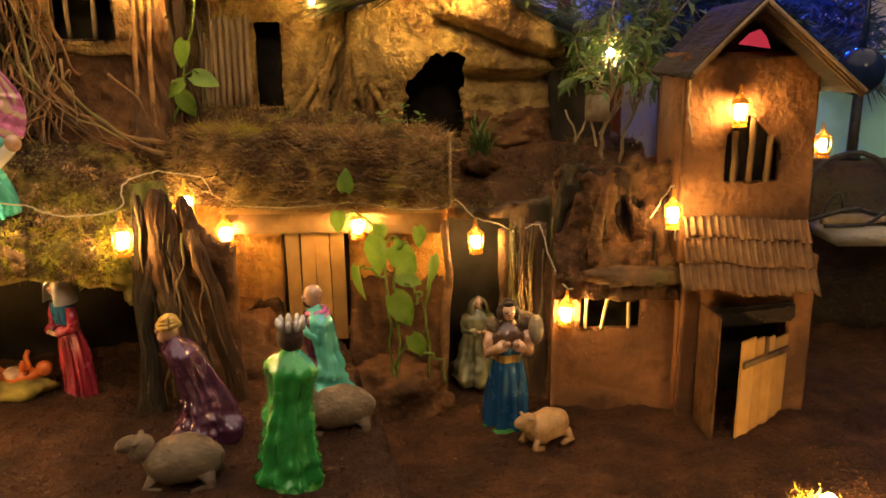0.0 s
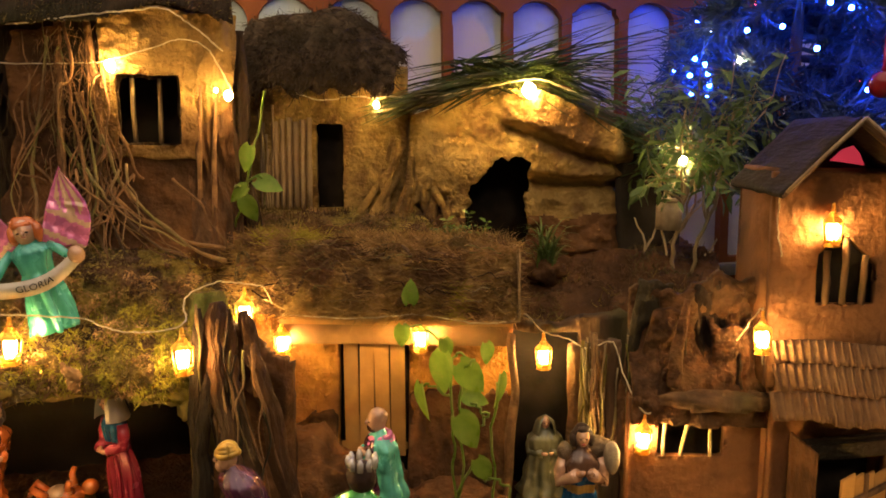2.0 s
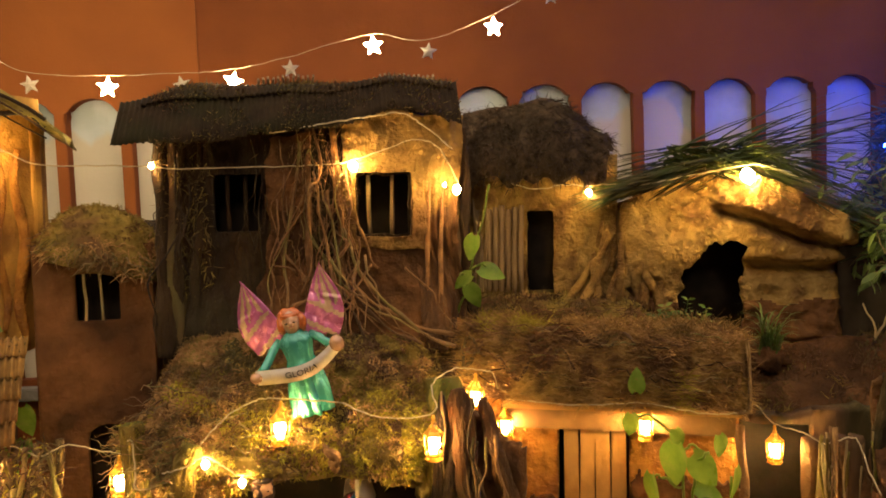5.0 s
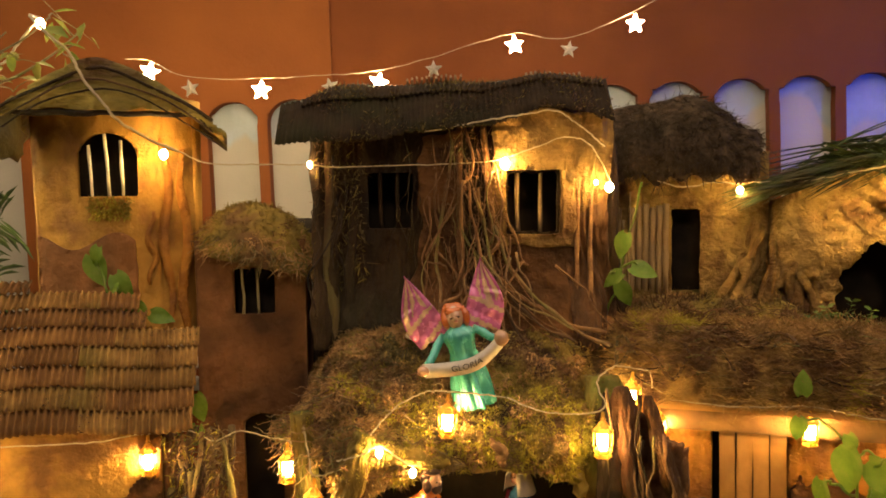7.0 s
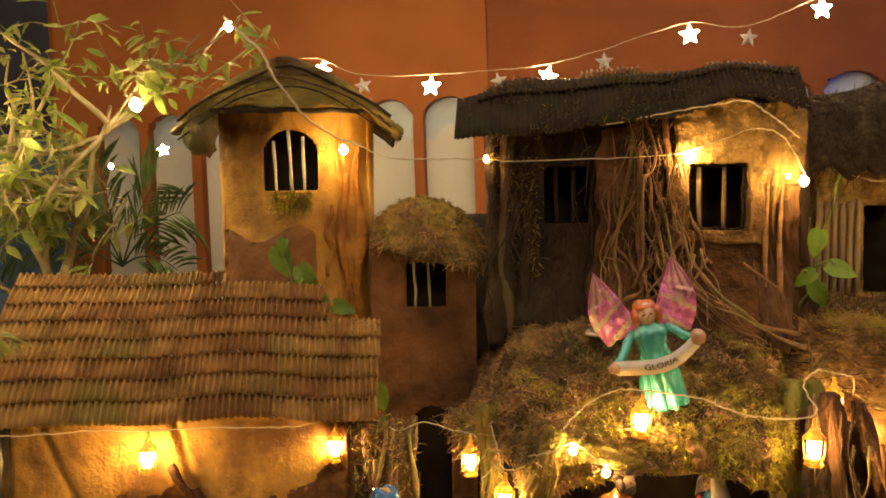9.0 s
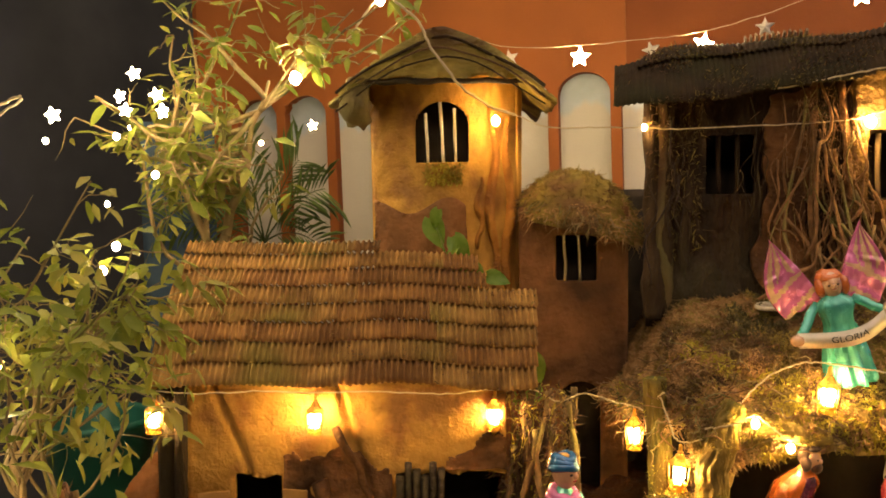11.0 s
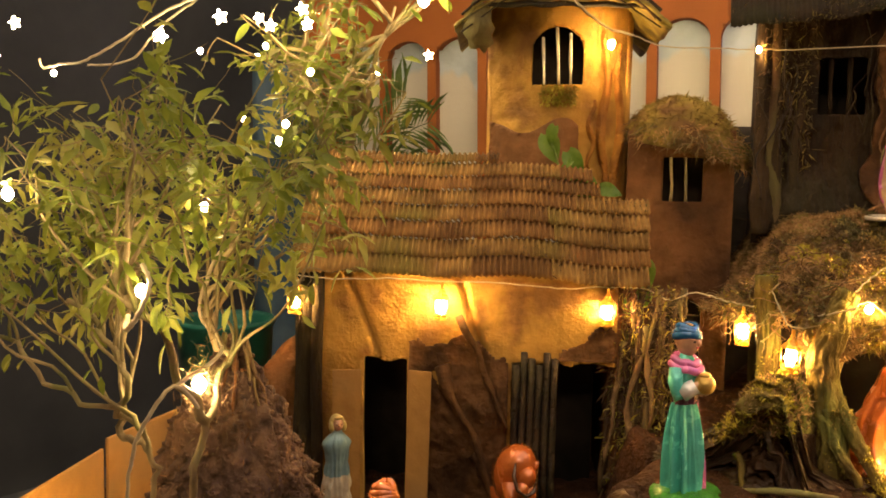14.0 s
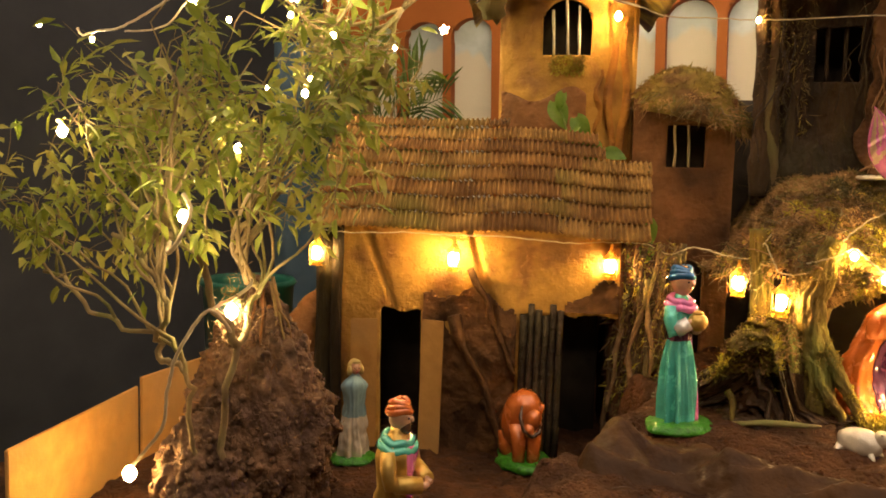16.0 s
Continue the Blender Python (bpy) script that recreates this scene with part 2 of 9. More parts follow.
P_WHITE = paint("cream_paint", (0.66, 0.58, 0.46), 0.45)
P_PALEBLUE = paint("pale_blue_paint", (0.22, 0.36, 0.42), 0.5)
P_BROWN = paint("brown_paint", (0.10, 0.045, 0.02))
P_OLIVE = paint("faded_olive_paint", (0.12, 0.115, 0.055), 0.5)
P_HAIR = mat("dark_hair_paint", (0.02, 0.011, 0.008), (0.05, 0.026, 0.016), 60, 0.6, 0.6, 120)
P_SILVER = mat("silver_paint", (0.55, 0.52, 0.48), (0.72, 0.69, 0.65), 50, 0.22, 0.2, 120, metal=0.35, coat=0.5)
P_YELLOW = paint("dull_yellow_paint", (0.46, 0.34, 0.10), 0.5)
P_GOLD = mat("gold_paint", (0.42, 0.26, 0.06), (0.55, 0.36, 0.1), 50, 0.35, 0.2, 120, metal=0.6)
P_WOOL = mat("dull_wool_paint", (0.24, 0.18, 0.11), (0.33, 0.26, 0.17), 50, 0.75, 0.8, 220, dist=0.002)
P_FLEECE = mat("grey_brown_fleece_paint", (0.11, 0.075, 0.042), (0.17, 0.12, 0.07), 60, 0.6, 0.9, 200, (0.07, 0.045, 0.025), 14, dist=0.003)
P_WOOL_WARM = mat("warm_wool_paint", (0.34, 0.185, 0.070), (0.46, 0.28, 0.12), 60, 0.6, 0.9, 190, dist=0.002)
INK = mat("black_lettering", (0.01, 0.01, 0.01), (0.02, 0.02, 0.02), 60, 0.5, 0.0, 100)
BULB = glow("warm_bulb", (1.0, 0.60, 0.20), LAMP)
BULB_WHITE = glow("warm_white_bulb", (1.0, 0.74, 0.38), STAR)
BULB_BLUE = glow("blue_bulb", (0.008, 0.060, 1.0), 680)
BULB_RED = glow("red_bulb", (1.0, 0.05, 0.04), 25)
PENNANT = glow("red_lit_paper", (0.9, 0.06, 0.12), 0.35)

# ---------- geometry helpers ----------
rnd = random.Random(7)
GRID = np.random.RandomState(3).rand(8, 256, 256)


def vnoise(x, y, k=0):
    x, y = np.asarray(x, float), np.asarray(y, float)
    xi, yi = np.floor(x).astype(int), np.floor(y).astype(int)
    fx, fy = x - xi, y - yi
    fx, fy = fx * fx * (3 - 2 * fx), fy * fy * (3 - 2 * fy)
    g = GRID[k % 8]
    a, b = g[xi % 256, yi % 256], g[(xi + 1) % 256, yi % 256]
    c, d = g[xi % 256, (yi + 1) % 256], g[(xi + 1) % 256, (yi + 1) % 256]
    return (a * (1 - fx) + b * fx) * (1 - fy) + (c * (1 - fx) + d * fx) * fy - 0.5


def fbm(x, y, s, octaves=4, k=0):
    out, amp = 0, 1.0
    for o in range(octaves):
        out = out + amp * vnoise(np.asarray(x) * s + 17 * o, np.asarray(y) * s + 31 * o, k + o)
        s, amp = s * 2.03, amp * 0.5
    return out


def ridge(x, y, s, octaves=4, k=0):
    out, amp = 0, 1.0
    for o in range(octaves):
        out = out + amp * (0.5 - np.abs(2 * vnoise(np.asarray(x) * s + 9 * o, np.asarray(y) * s + 5 * o, k + o)))
        s, amp = s * 2.1, amp * 0.5
    return out


def smooth(a, b, x):
    t = np.clip((np.asarray(x, float) - a) / (b - a), 0, 1)
    return t * t * (3 - 2 * t)


def thing(name, label, category, m, group="", kind=""):
    e = new(name)
    e.empty_display_size = 0.02
    e.matrix_basis = m
    return tagged(e, label, category, group, kind)


def raw(name, verts, faces, mats, parent=None, label="", smoothed=True, index=None, kind=""):
    me = bpy.data.meshes.new(name)
    me.from_pydata([tuple(v) for v in verts], [], [tuple(int(i) for i in f) for f in faces])
    for m in (mats if isinstance(mats, (list, tuple)) else [mats]):
        me.materials.append(m)
    if index is not None:
        me.polygons.foreach_set("material_index", np.asarray(index, dtype=np.int32))
    if smoothed:
        me.polygons.foreach_set("use_smooth", np.ones(len(me.polygons), dtype=bool))
    me.update()
    ob = new(name, me)
    if parent:
        ob.parent = parent
    return tagged(ob, label=label, kind=kind)


def part(name, bm, material, parent, label="", smoothed=True, kind=""):
    me = bpy.data.meshes.new(name)
    bmesh.ops.recalc_face_normals(bm, faces=bm.faces)
    bm.to_mesh(me)
    bm.free()
    for m in (material if isinstance(material, (list, tuple)) else [material]):
        me.materials.append(m)
    if smoothed:
        me.polygons.foreach_set("use_smooth", np.ones(len(me.polygons), dtype=bool))
    ob = new(name, me)
    if parent:
        ob.parent = parent
    return tagged(ob, label=label, kind=kind)


def add_rings(bm, rings, mi=0, cap=True, pick=None):
    """Skins a row of closed rings of points; pick(i, j) may give a face's material."""
    vs = [[bm.verts.new(p) for p in r] for r in rings]
    n = len(vs[0])
    for i in range(len(vs) - 1):
        for j in range(n):
            f = bm.faces.new((vs[i][j], vs[i][(j + 1) % n], vs[i + 1][(j + 1) % n], vs[i + 1][j]))
            f.material_index = pick(i, j) if pick else mi
    if cap:
        for r, i in ((vs[0][::-1], 0), (vs[-1], len(vs) - 2)):
            f = bm.faces.new(r)
            f.material_index = pick(i, 0) if pick else mi
    return vs


def add_tube(bm, pts, radii, n=6, mi=0):
    pts = [Vector(p) for p in pts]
    if not isinstance(radii, (list, tuple)):
        radii = [radii] * len(pts)
    rings, side = [], None
    for i, p in enumerate(pts):
        d = (pts[min(i + 1, len(pts) - 1)] - pts[max(i - 1, 0)]).normalized()
        if side is None:
            side = d.orthogonal().normalized()
        side = (side - d * side.dot(d)).normalized()
        up = d.cross(side)
        rings.append([p + (side * math.cos(2 * math.pi * k / n) + up * math.sin(2 * math.pi * k / n)) * radii[i] for k in range(n)])
    add_rings(bm, rings, mi)


def add_box(bm, centre, size, rot=(0, 0, 0), bevel=0.0, mi=0):
    m = pose(*centre, *rot) @ Matrix.Diagonal((*size, 1))
    made = bmesh.ops.create_cube(bm, size=1.0, matrix=m)["verts"]
    faces = {f for v in made for f in v.link_faces}
    for f in faces:
        f.material_index = mi
    if bevel:
        bmesh.ops.bevel(bm, geom=list({e for v in made for e in v.link_edges}), offset=bevel, segments=2, affect="EDGES")


def add_ball(bm, centre, radii, mi=0, u=12, v=8, rot=(0, 0, 0), jitter=0.0):
    m = pose(*centre, *rot) @ Matrix.Diagonal((*radii, 1))
    made = bmesh.ops.create_uvsphere(bm, u_segments=u, v_segments=v, radius=1.0, matrix=m)["verts"]
    c = Vector(centre)
    for w in made:
        if jitter:
            w.co = c + (w.co - c) * (1 + jitter * noise.noise(w.co * 60))
    for f in {f for w in made for f in w.link_faces}:
        f.material_index = mi


def add_root(bm, pts, radii, n=14, mi=0, rough=0.28, seed=0):
    """A gnarled tube: ridged along its length."""
    pts = [Vector(p) for p in pts]
    rings, side = [], None
    for i, p in enumerate(pts):
        d = (pts[min(i + 1, len(pts) - 1)] - pts[max(i - 1, 0)]).normalized()
        if side is None:
            side = d.orthogonal().normalized()
        side = (side - d * side.dot(d)).normalized()
        up_ = d.cross(side)
        ring = []
        for k in range(n):
            a = 2 * math.pi * k / n
            w = 1 + rough * (noise.noise(Vector((math.cos(a) * 2.2, math.sin(a) * 2.2, i * 0.16 + seed * 7.3))) + 0.6 * noise.noise(Vector((math.cos(a) * 5, math.sin(a) * 5, i * 0.45 + seed * 3.1))))
            ring.append(p + (side * math.cos(a) + up_ * math.sin(a)) * radii[i] * w)
        rings.append(ring)
    add_rings(bm, rings, mi)


def add_bark(bm, pts, radii, n=64, mi=0, folds=11, depth=0.30, seed=0):
    """A trunk of fused roots: sharp furrows that wind along it."""
    pts = [Vector(p) for p in pts]
    rings, side = [], None
    for i, p in enumerate(pts):
        d = (pts[min(i + 1, len(pts) - 1)] - pts[max(i - 1, 0)]).normalized()
        if side is None:
            side = d.orthogonal().normalized()
        side = (side - d * side.dot(d)).normalized()
        up_ = d.cross(side)
        ring = []
        for k in range(n):
            a = 2 * math.pi * k / n
            c = Vector((math.cos(a), math.sin(a), 0))
            sway = 1.6 * noise.noise(c * 0.9 + Vector((seed, 0, i * 0.07))) + 0.5 * noise.noise(c * 2.5 + Vector((0, seed, i * 0.22)))
            w = 1 - depth * (1 - abs(math.sin(folds * 0.5 * (a + sway)))) ** 2.0 + 0.16 * noise.noise(c * 2 + Vector((seed * 3, 0, i * 0.15))) + 0.07 * noise.noise(c * 9 + Vector((0, seed, i * 0.9)))
            ring.append(p + (side * math.cos(a) + up_ * math.sin(a)) * radii[i] * w)
        rings.append(ring)
    add_rings(bm, rings, mi)


def wander(a, b, n, wob, r=None):
    """A crooked path from a to b."""
    r = r or rnd
    a, b = Vector(a), Vector(b)
    ph = [Vector((r.uniform(-1, 1), r.uniform(-1, 1), r.uniform(-1, 1))) for _ in range(4)]
    out = []
    for i in range(n + 1):
        t = i / n
        w = math.sin(math.pi * t)
        out.append(a.lerp(b, t) + wob * w * (ph[0] * math.sin(3 * t + ph[1].x * 3) + ph[2] * math.sin(7.3 * t + ph[3].y * 3) * 0.6 + ph[1] * math.sin(15 * t) * 0.25))
    return out


def rect(u, v, u0, u1, v0, v1):
    return np.minimum(np.minimum(u - u0, u1 - u), np.minimum(v - v0, v1 - v))


def arch(u, v, u0, u1, v0, top, rise):
    """An opening with a round head."""
    c, h = (u0 + u1) / 2, (u1 - u0) / 2
    edge = top - rise * (1 - np.sqrt(np.clip(1 - ((u - c) / h) ** 2, 0, 1)))
    return np.minimum(np.minimum(u - u0, u1 - u), np.minimum(v - v0, (edge - v) * 0.8))


def panel(u0, u1, v0, v1, cell, keep, place, thick=0.012):
    """A sheet over (u, v) where keep(u, v) > 0, laid by place(u, v) -> x, y, z, with thickness towards +y."""
    nu, nv = max(2, int((u1 - u0) / cell) + 1), max(2, int((v1 - v0) / cell) + 1)
    u, v = np.meshgrid(np.linspace(u0, u1, nu), np.linspace(v0, v1, nv), indexing="ij")
    if keep:
        s = keep(u, v)
        e = cell * 0.05
        gu, gv = (keep(u + e, v) - s) / e, (keep(u, v + e) - s) / e
        g = np.maximum(gu ** 2 + gv ** 2, 0.2)
        near = np.abs(s) < cell * 0.8
        u, v = np.where(near, u - s * gu / g, u), np.where(near, v - s * gv / g, v)
        good = s > -cell * 0.8
    else:
        good = np.ones_like(u, bool)
    x, y, z = place(u, v)
    x, y, z = np.broadcast_arrays(x, y, z)
    front = np.stack([x, y, z], -1).reshape(-1, 3)
    back = front + np.array([0, thick, 0])
    idx = np.arange(nu * nv).reshape(nu, nv)
    ok = good[:-1, :-1] & good[1:, :-1] & good[1:, 1:] & good[:-1, 1:]
    a, b, c, d = idx[:-1, :-1][ok], idx[1:, :-1][ok], idx[1:, 1:][ok], idx[:-1, 1:][ok]
    quads = np.stack([a, b, c, d], -1)
    off = nu * nv
    faces = [quads, quads[:, ::-1] + off]
    pad = np.pad(ok, 1)
    for di, dj, p, q in ((0, -1, a, b), (1, 0, b, c), (0, 1, c, d), (-1, 0, d, a)):
        other = pad[1 + di:pad.shape[0] - 1 + di, 1 + dj:pad.shape[1] - 1 + dj][ok]
        p, q = p[~other], q[~other]
        faces.append(np.stack([q, p, p + off, q + off], -1))
    faces = np.concatenate(faces)
    verts = np.concatenate([front, back])
    used = np.unique(faces)
    remap = np.zeros(len(verts), int)
    remap[used] = np.arange(len(used))
    return verts[used], remap[faces]


def blades(points, normals, length, width, lean=0.6, seed=1, bits=2, droop=0.0):
    """Many short curved blades: moss, straw, grass."""
    r = np.random.RandomState(seed)
    n = len(points)
    p, nn = np.asarray(points, float), np.asarray(normals, float)
    d = nn + lean * r.normal(size=(n, 3))
    d /= np.linalg.norm(d, axis=1, keepdims=True) + 1e-9
    s = np.cross(d, r.normal(size=(n, 3)))
    s /= np.linalg.norm(s, axis=1, keepdims=True) + 1e-9
    L = length * r.uniform(0.5, 1.4, (n, 1))
    w = width * r.uniform(0.6, 1.3, (n, 1))
    bend = r.normal(size=(n, 3)) * 0.35 + np.array([0, 0, -droop])
    m = p + d * L * 0.5 + bend * L * 0.12
    e = p + d * L + bend * L * 0.6
    verts = np.stack([p - s * w, p + s * w, m + s * w * 0.8, m - s * w * 0.8, e], 1).reshape(-1, 3)
    k = np.arange(n)[:, None] * 5
    return verts, [tuple(f) for f in (k + np.array([0, 1, 2, 3]))] + [tuple(f) for f in (k + np.array([3, 2, 4]))]


def on_mesh(ob, count, seed=1, keep=None):
    """Random places and normals on a mesh object, in its own space."""
    r = np.random.RandomState(seed)
    me = ob.data
    me.calc_loop_triangles()
    co = np.empty(len(me.vertices) * 3)
    me.vertices.foreach_get("co", co)
    co = co.reshape(-1, 3)
    tri = np.empty(len(me.loop_triangles) * 3, int)
    me.loop_triangles.foreach_get("vertices", tri)
    tri = tri.reshape(-1, 3)
    a, b, c = co[tri[:, 0]], co[tri[:, 1]], co[tri[:, 2]]
    nn = np.cross(b - a, c - a)
    area = np.linalg.norm(nn, axis=1)
    pick = r.choice(len(tri), count, p=area / area.sum())
    s, t = r.rand(2, count, 1)
    flip = s + t > 1
    s, t = np.where(flip, 1 - s, s), np.where(flip, 1 - t, t)
    p = a[pick] + s * (b - a)[pick] + t * (c - a)[pick]
    nn = nn[pick] / (area[pick][:, None] + 1e-12)
    if keep is not None:
        k = keep(p, nn)
        p, nn = p[k], nn[k]
    return p, nn


def strip_sheet(u0, u1, bottom, top, pitch, amp, thick=0.003, rows=3, jag=0.0, seed=0):
    """A corrugated sheet between two edge lines, bottom(u) and top(u) -> y, z."""
    n = int((u1 - u0) / pitch * 6) + 1
    u = np.linspace(u0, u1, n)
    r = np.random.RandomState(seed)
    wave = amp * np.sin(2 * np.pi * (u - u0) / pitch)
    jg = np.repeat(r.uniform(-1, 1, n // 6 + 2), 6)[:n] * jag
    by, bz = bottom(u)
    ty, tz = top(u)
    verts = []
    for side in (0, 1):
        for k in range(rows):
            t = k / (rows - 1)
            y, z = by * (1 - t) + ty * t, bz * (1 - t) + tz * t
            dy, dz = ty - by, tz - bz
            ln = np.sqrt(dy ** 2 + dz ** 2) + 1e-9
            ny, nz = -dz / ln, dy / ln
            sag = 0.25 * amp * vnoise(u * 30, np.full(n, k * 3.1 + seed))
            h = wave + sag - side * thick
            verts.append(np.stack([u, y + ny * h - dy / ln * (jg if k == 0 else 0), z + nz * h - dz / ln * (jg if k == 0 else 0)], -1))
    verts = np.concatenate(verts)
    faces = []
    off = rows * n
    for k in range(rows - 1):
        for i in range(n - 1):
            a = k * n + i
            faces.append((a, a + 1, a + n + 1, a + n))
            faces.append((off + a, off + a + n, off + a + n + 1, off + a + 1))
    for i in range(n - 1):
        faces.append((i + 1, i, off + i, off + i + 1))
        a = (rows - 1) * n + i
        faces.append((a, a + 1, off + a + 1, off + a))
    for k in range(rows - 1):
        a = k * n
        faces.append((a, a + n, off + a + n, off + a))
        a = k * n + n - 1
        faces.append((a + n, a, off + a, off + a + n))
    return verts, faces


def heart_leaf(bm, length, width, curl=0.2, mi=0, n=7):
    """A pointed, heart-shaped leaf along +y from its stalk, cupped along the midrib."""
    rows = []
    for i in range(n + 1):
        t = i / n
        w = width * 0.5 * (math.sin(math.pi * min(1, t * 0.92 + 0.08)) ** 0.75) * (1.15 - 0.45 * t) if i < n else 0.0
        y = length * t
        z = -curl * length * t * t
        rows.append([bm.verts.new((-w, y - 0.10 * length * (1 - t) * (w > 0), z + 0.18 * w)), bm.verts.new((-w * 0.5, y, z + 0.02 * w)), bm.verts.new((0, y, z - 0.06 * w)),
                     bm.verts.new((w * 0.5, y, z + 0.02 * w)), bm.verts.new((w, y - 0.10 * length * (1 - t) * (w > 0), z + 0.18 * w))])
    for a, b in zip(rows, rows[1:]):
        for k in range(4):
            bm.faces.new((a[k], a[k + 1], b[k + 1], b[k]))
    bmesh.ops.remove_doubles(bm, verts=bm.verts, dist=1e-5)


def leaf_mesh(name, length, width, curl, material):
    bm = bmesh.new()
    heart_leaf(bm, length, width, curl)
    me = bpy.data.meshes.new(name)
    bm.to_mesh(me)
    bm.free()
    me.materials.append(material)
    me.polygons.foreach_set("use_smooth", np.ones(len(me.polygons), dtype=bool))
    return me


def aim(place, along, up=(0, 0, 1), scale=1.0, spin=0.0):
    """A pose with +y along a direction and +z near up."""
    y = Vector(along).normalized()
    x = y.cross(Vector(up))
    x = x.normalized() if x.length > 1e-4 else y.orthogonal().normalized()
    z = x.cross(y)
    m = Matrix((x, y, z)).transposed().to_4x4()
    return Matrix.Translation(place) @ m @ pose(0, 0, 0, 0, spin, 0) @ Matrix.Scale(scale, 4)


def box_shell(parent, u0, u1, z0, z1, y0, y1, material, roof=True):
    """Side walls, back wall and top of a little house, each with thickness."""
    t = 0.01
    for name, c, s in (("side_wall", ((u0 + t / 2), (y0 + y1) / 2, (z0 + z1) / 2), (t, y1 - y0, z1 - z0)), ("side_wall", ((u1 - t / 2), (y0 + y1) / 2, (z0 + z1) / 2), (t, y1 - y0, z1 - z0)),
                       ("back_wall", ((u0 + u1) / 2, y1 + t / 2, (z0 + z1) / 2), (u1 - u0, t, z1 - z0)), ("ceiling_board", ((u0 + u1) / 2, (y0 + y1) / 2, z1 + t / 2), (u1 - u0, y1 - y0, t)))[:4 if roof else 3]:
        bm = bmesh.new()
        add_box(bm, c, s, bevel=0.002)
        part(name, bm, material, parent)

# ---------- setting: ground, house wall, surroundings ----------
RIGHT_EDGE = lambda y: -0.13 + (1.155 - y) * 0.28
LEFT_EDGE = lambda y: -1.03 - 0.09 * smooth(0.88, 1.0, y) + 0.012 * np.sin(np.asarray(y) * 31)


def ground_z(x, y):
    x, y = np.asarray(x, float), np.asarray(y, float)
    r = smooth(-0.004, 0.014, x - RIGHT_EDGE(y) + 0.008 * np.sin(y * 60))
    l = smooth(-0.02, 0.05, LEFT_EDGE(y) - x)
    z = 0.062 * (1 - r) * (1 - l) - 0.045 * r - 0.105 * l
    z = z + 0.014 * fbm(x, y, 9, 4) + 0.009 * fbm(x, y, 42, 4, 2)
    mid = (1 - r) * (1 - l)
    crumple = smooth(0.80, 0.66, y) * mid
    z = z + crumple * -0.03
    edge = np.exp(-((x - LEFT_EDGE(y)) / 0.07) ** 2)
    z = z + edge * 0.02 * ridge(x, y, 14, 3, 1)
    fold = np.exp(-((x - RIGHT_EDGE(y) - 0.045) / 0.055) ** 2) * smooth(1.14, 1.02, y)
    z = z + fold * 0.024 * ridge(x * 0.8 - 0.4 * y, y * 0.8 + 0.5 * x, 17, 3, 8)
    z = z + r * 0.012 * smooth(1.1, 1.5, y)
    return z


bm = bmesh.new()
verts, faces = panel(-1.95, 1.15, 0.05, 1.95, 0.009, None, lambda u, v: (u, v, ground_z(u, v)), 0.0)
n_top = len(verts) // 2
faces = [f for f in faces if max(f) < n_top]
bm.free()
tagged(raw("crib_floor", verts[:n_top], faces, SOIL), "uneven reddish brown soil covered floor of the crib", "soil floor", kind="structure")

bm = bmesh.new()
add_box(bm, (-0.4, 1.0, -0.165), (3.15, 1.95, 0.07), bevel=0.004)
tagged(part("crib_base", bm, BOARD, None), "wooden platform carrying the crib", "platform", kind="structure")
bm = bmesh.new()
add_box(bm, (0, 0, -0.75), (60, 60, 0.1))
tagged(part("ground", bm, NIGHT, None), "dark yard ground at night", "ground", kind="structure")

# arcaded house wall, orange with white arched panels
WALL_M = pose(0, 2.32, 0, 0, -1.3, 15)
SPAN = 0.174
ARCHES = list(range(-15, 13))


def wall_keep(u, v):
    s = np.full_like(u, 9.0)
    for k in ARCHES:
        c = 0.1165 + k * SPAN + (0.018 if k > -6 else 0.0)
        s = np.minimum(s, -arch(u, v, c - 0.0725, c + 0.0725, 0.235, 0.997, 0.064))
    return s


wall = thing("wall_back", "orange plaster house wall with a row of round-headed arches", "wall", WALL_M, kind="structure")
v_, f_ = panel(-2.72, 2.6, -0.70, 2.4, 0.0135, wall_keep, lambda u, v: (u, 0.0 * u, v), 0.03)
raw("arcade", v_, f_, ORANGE_WALL, wall, "orange plaster arcade", False)
for k in ARCHES:
    c = 0.1165 + k * SPAN + (0.018 if k > -6 else 0.0)
    bm = bmesh.new()
    add_box(bm, (c, 0.037, 0.62), (0.163, 0.012, 0.80), bevel=0.001)
    part("arch_panel", bm, MURAL, wall, "faded painted landscape on white plaster", False)
bm = bmesh.new()
add_box(bm, (0.1, -0.012, 0.20), (5.2, 0.05, 0.035), bevel=0.004)
part("ledge", bm, CONCRETE, wall, "narrow plaster ledge", False)
# thin sheet that makes the wall's left part a lighter orange
v_, f_ = panel(-2.70, -1.332, 0.24, 2.38, 0.0135, wall_keep, lambda u, v: (u, -0.007 + 0.0 * u, v), 0.005)
ob = tagged(raw("wall_pier", v_, f_, ORANGE_LIGHTER, None, "", False), "lighter orange sheet over the left part of the house wall", "plaster", kind="structure")
ob.matrix_basis = WALL_M

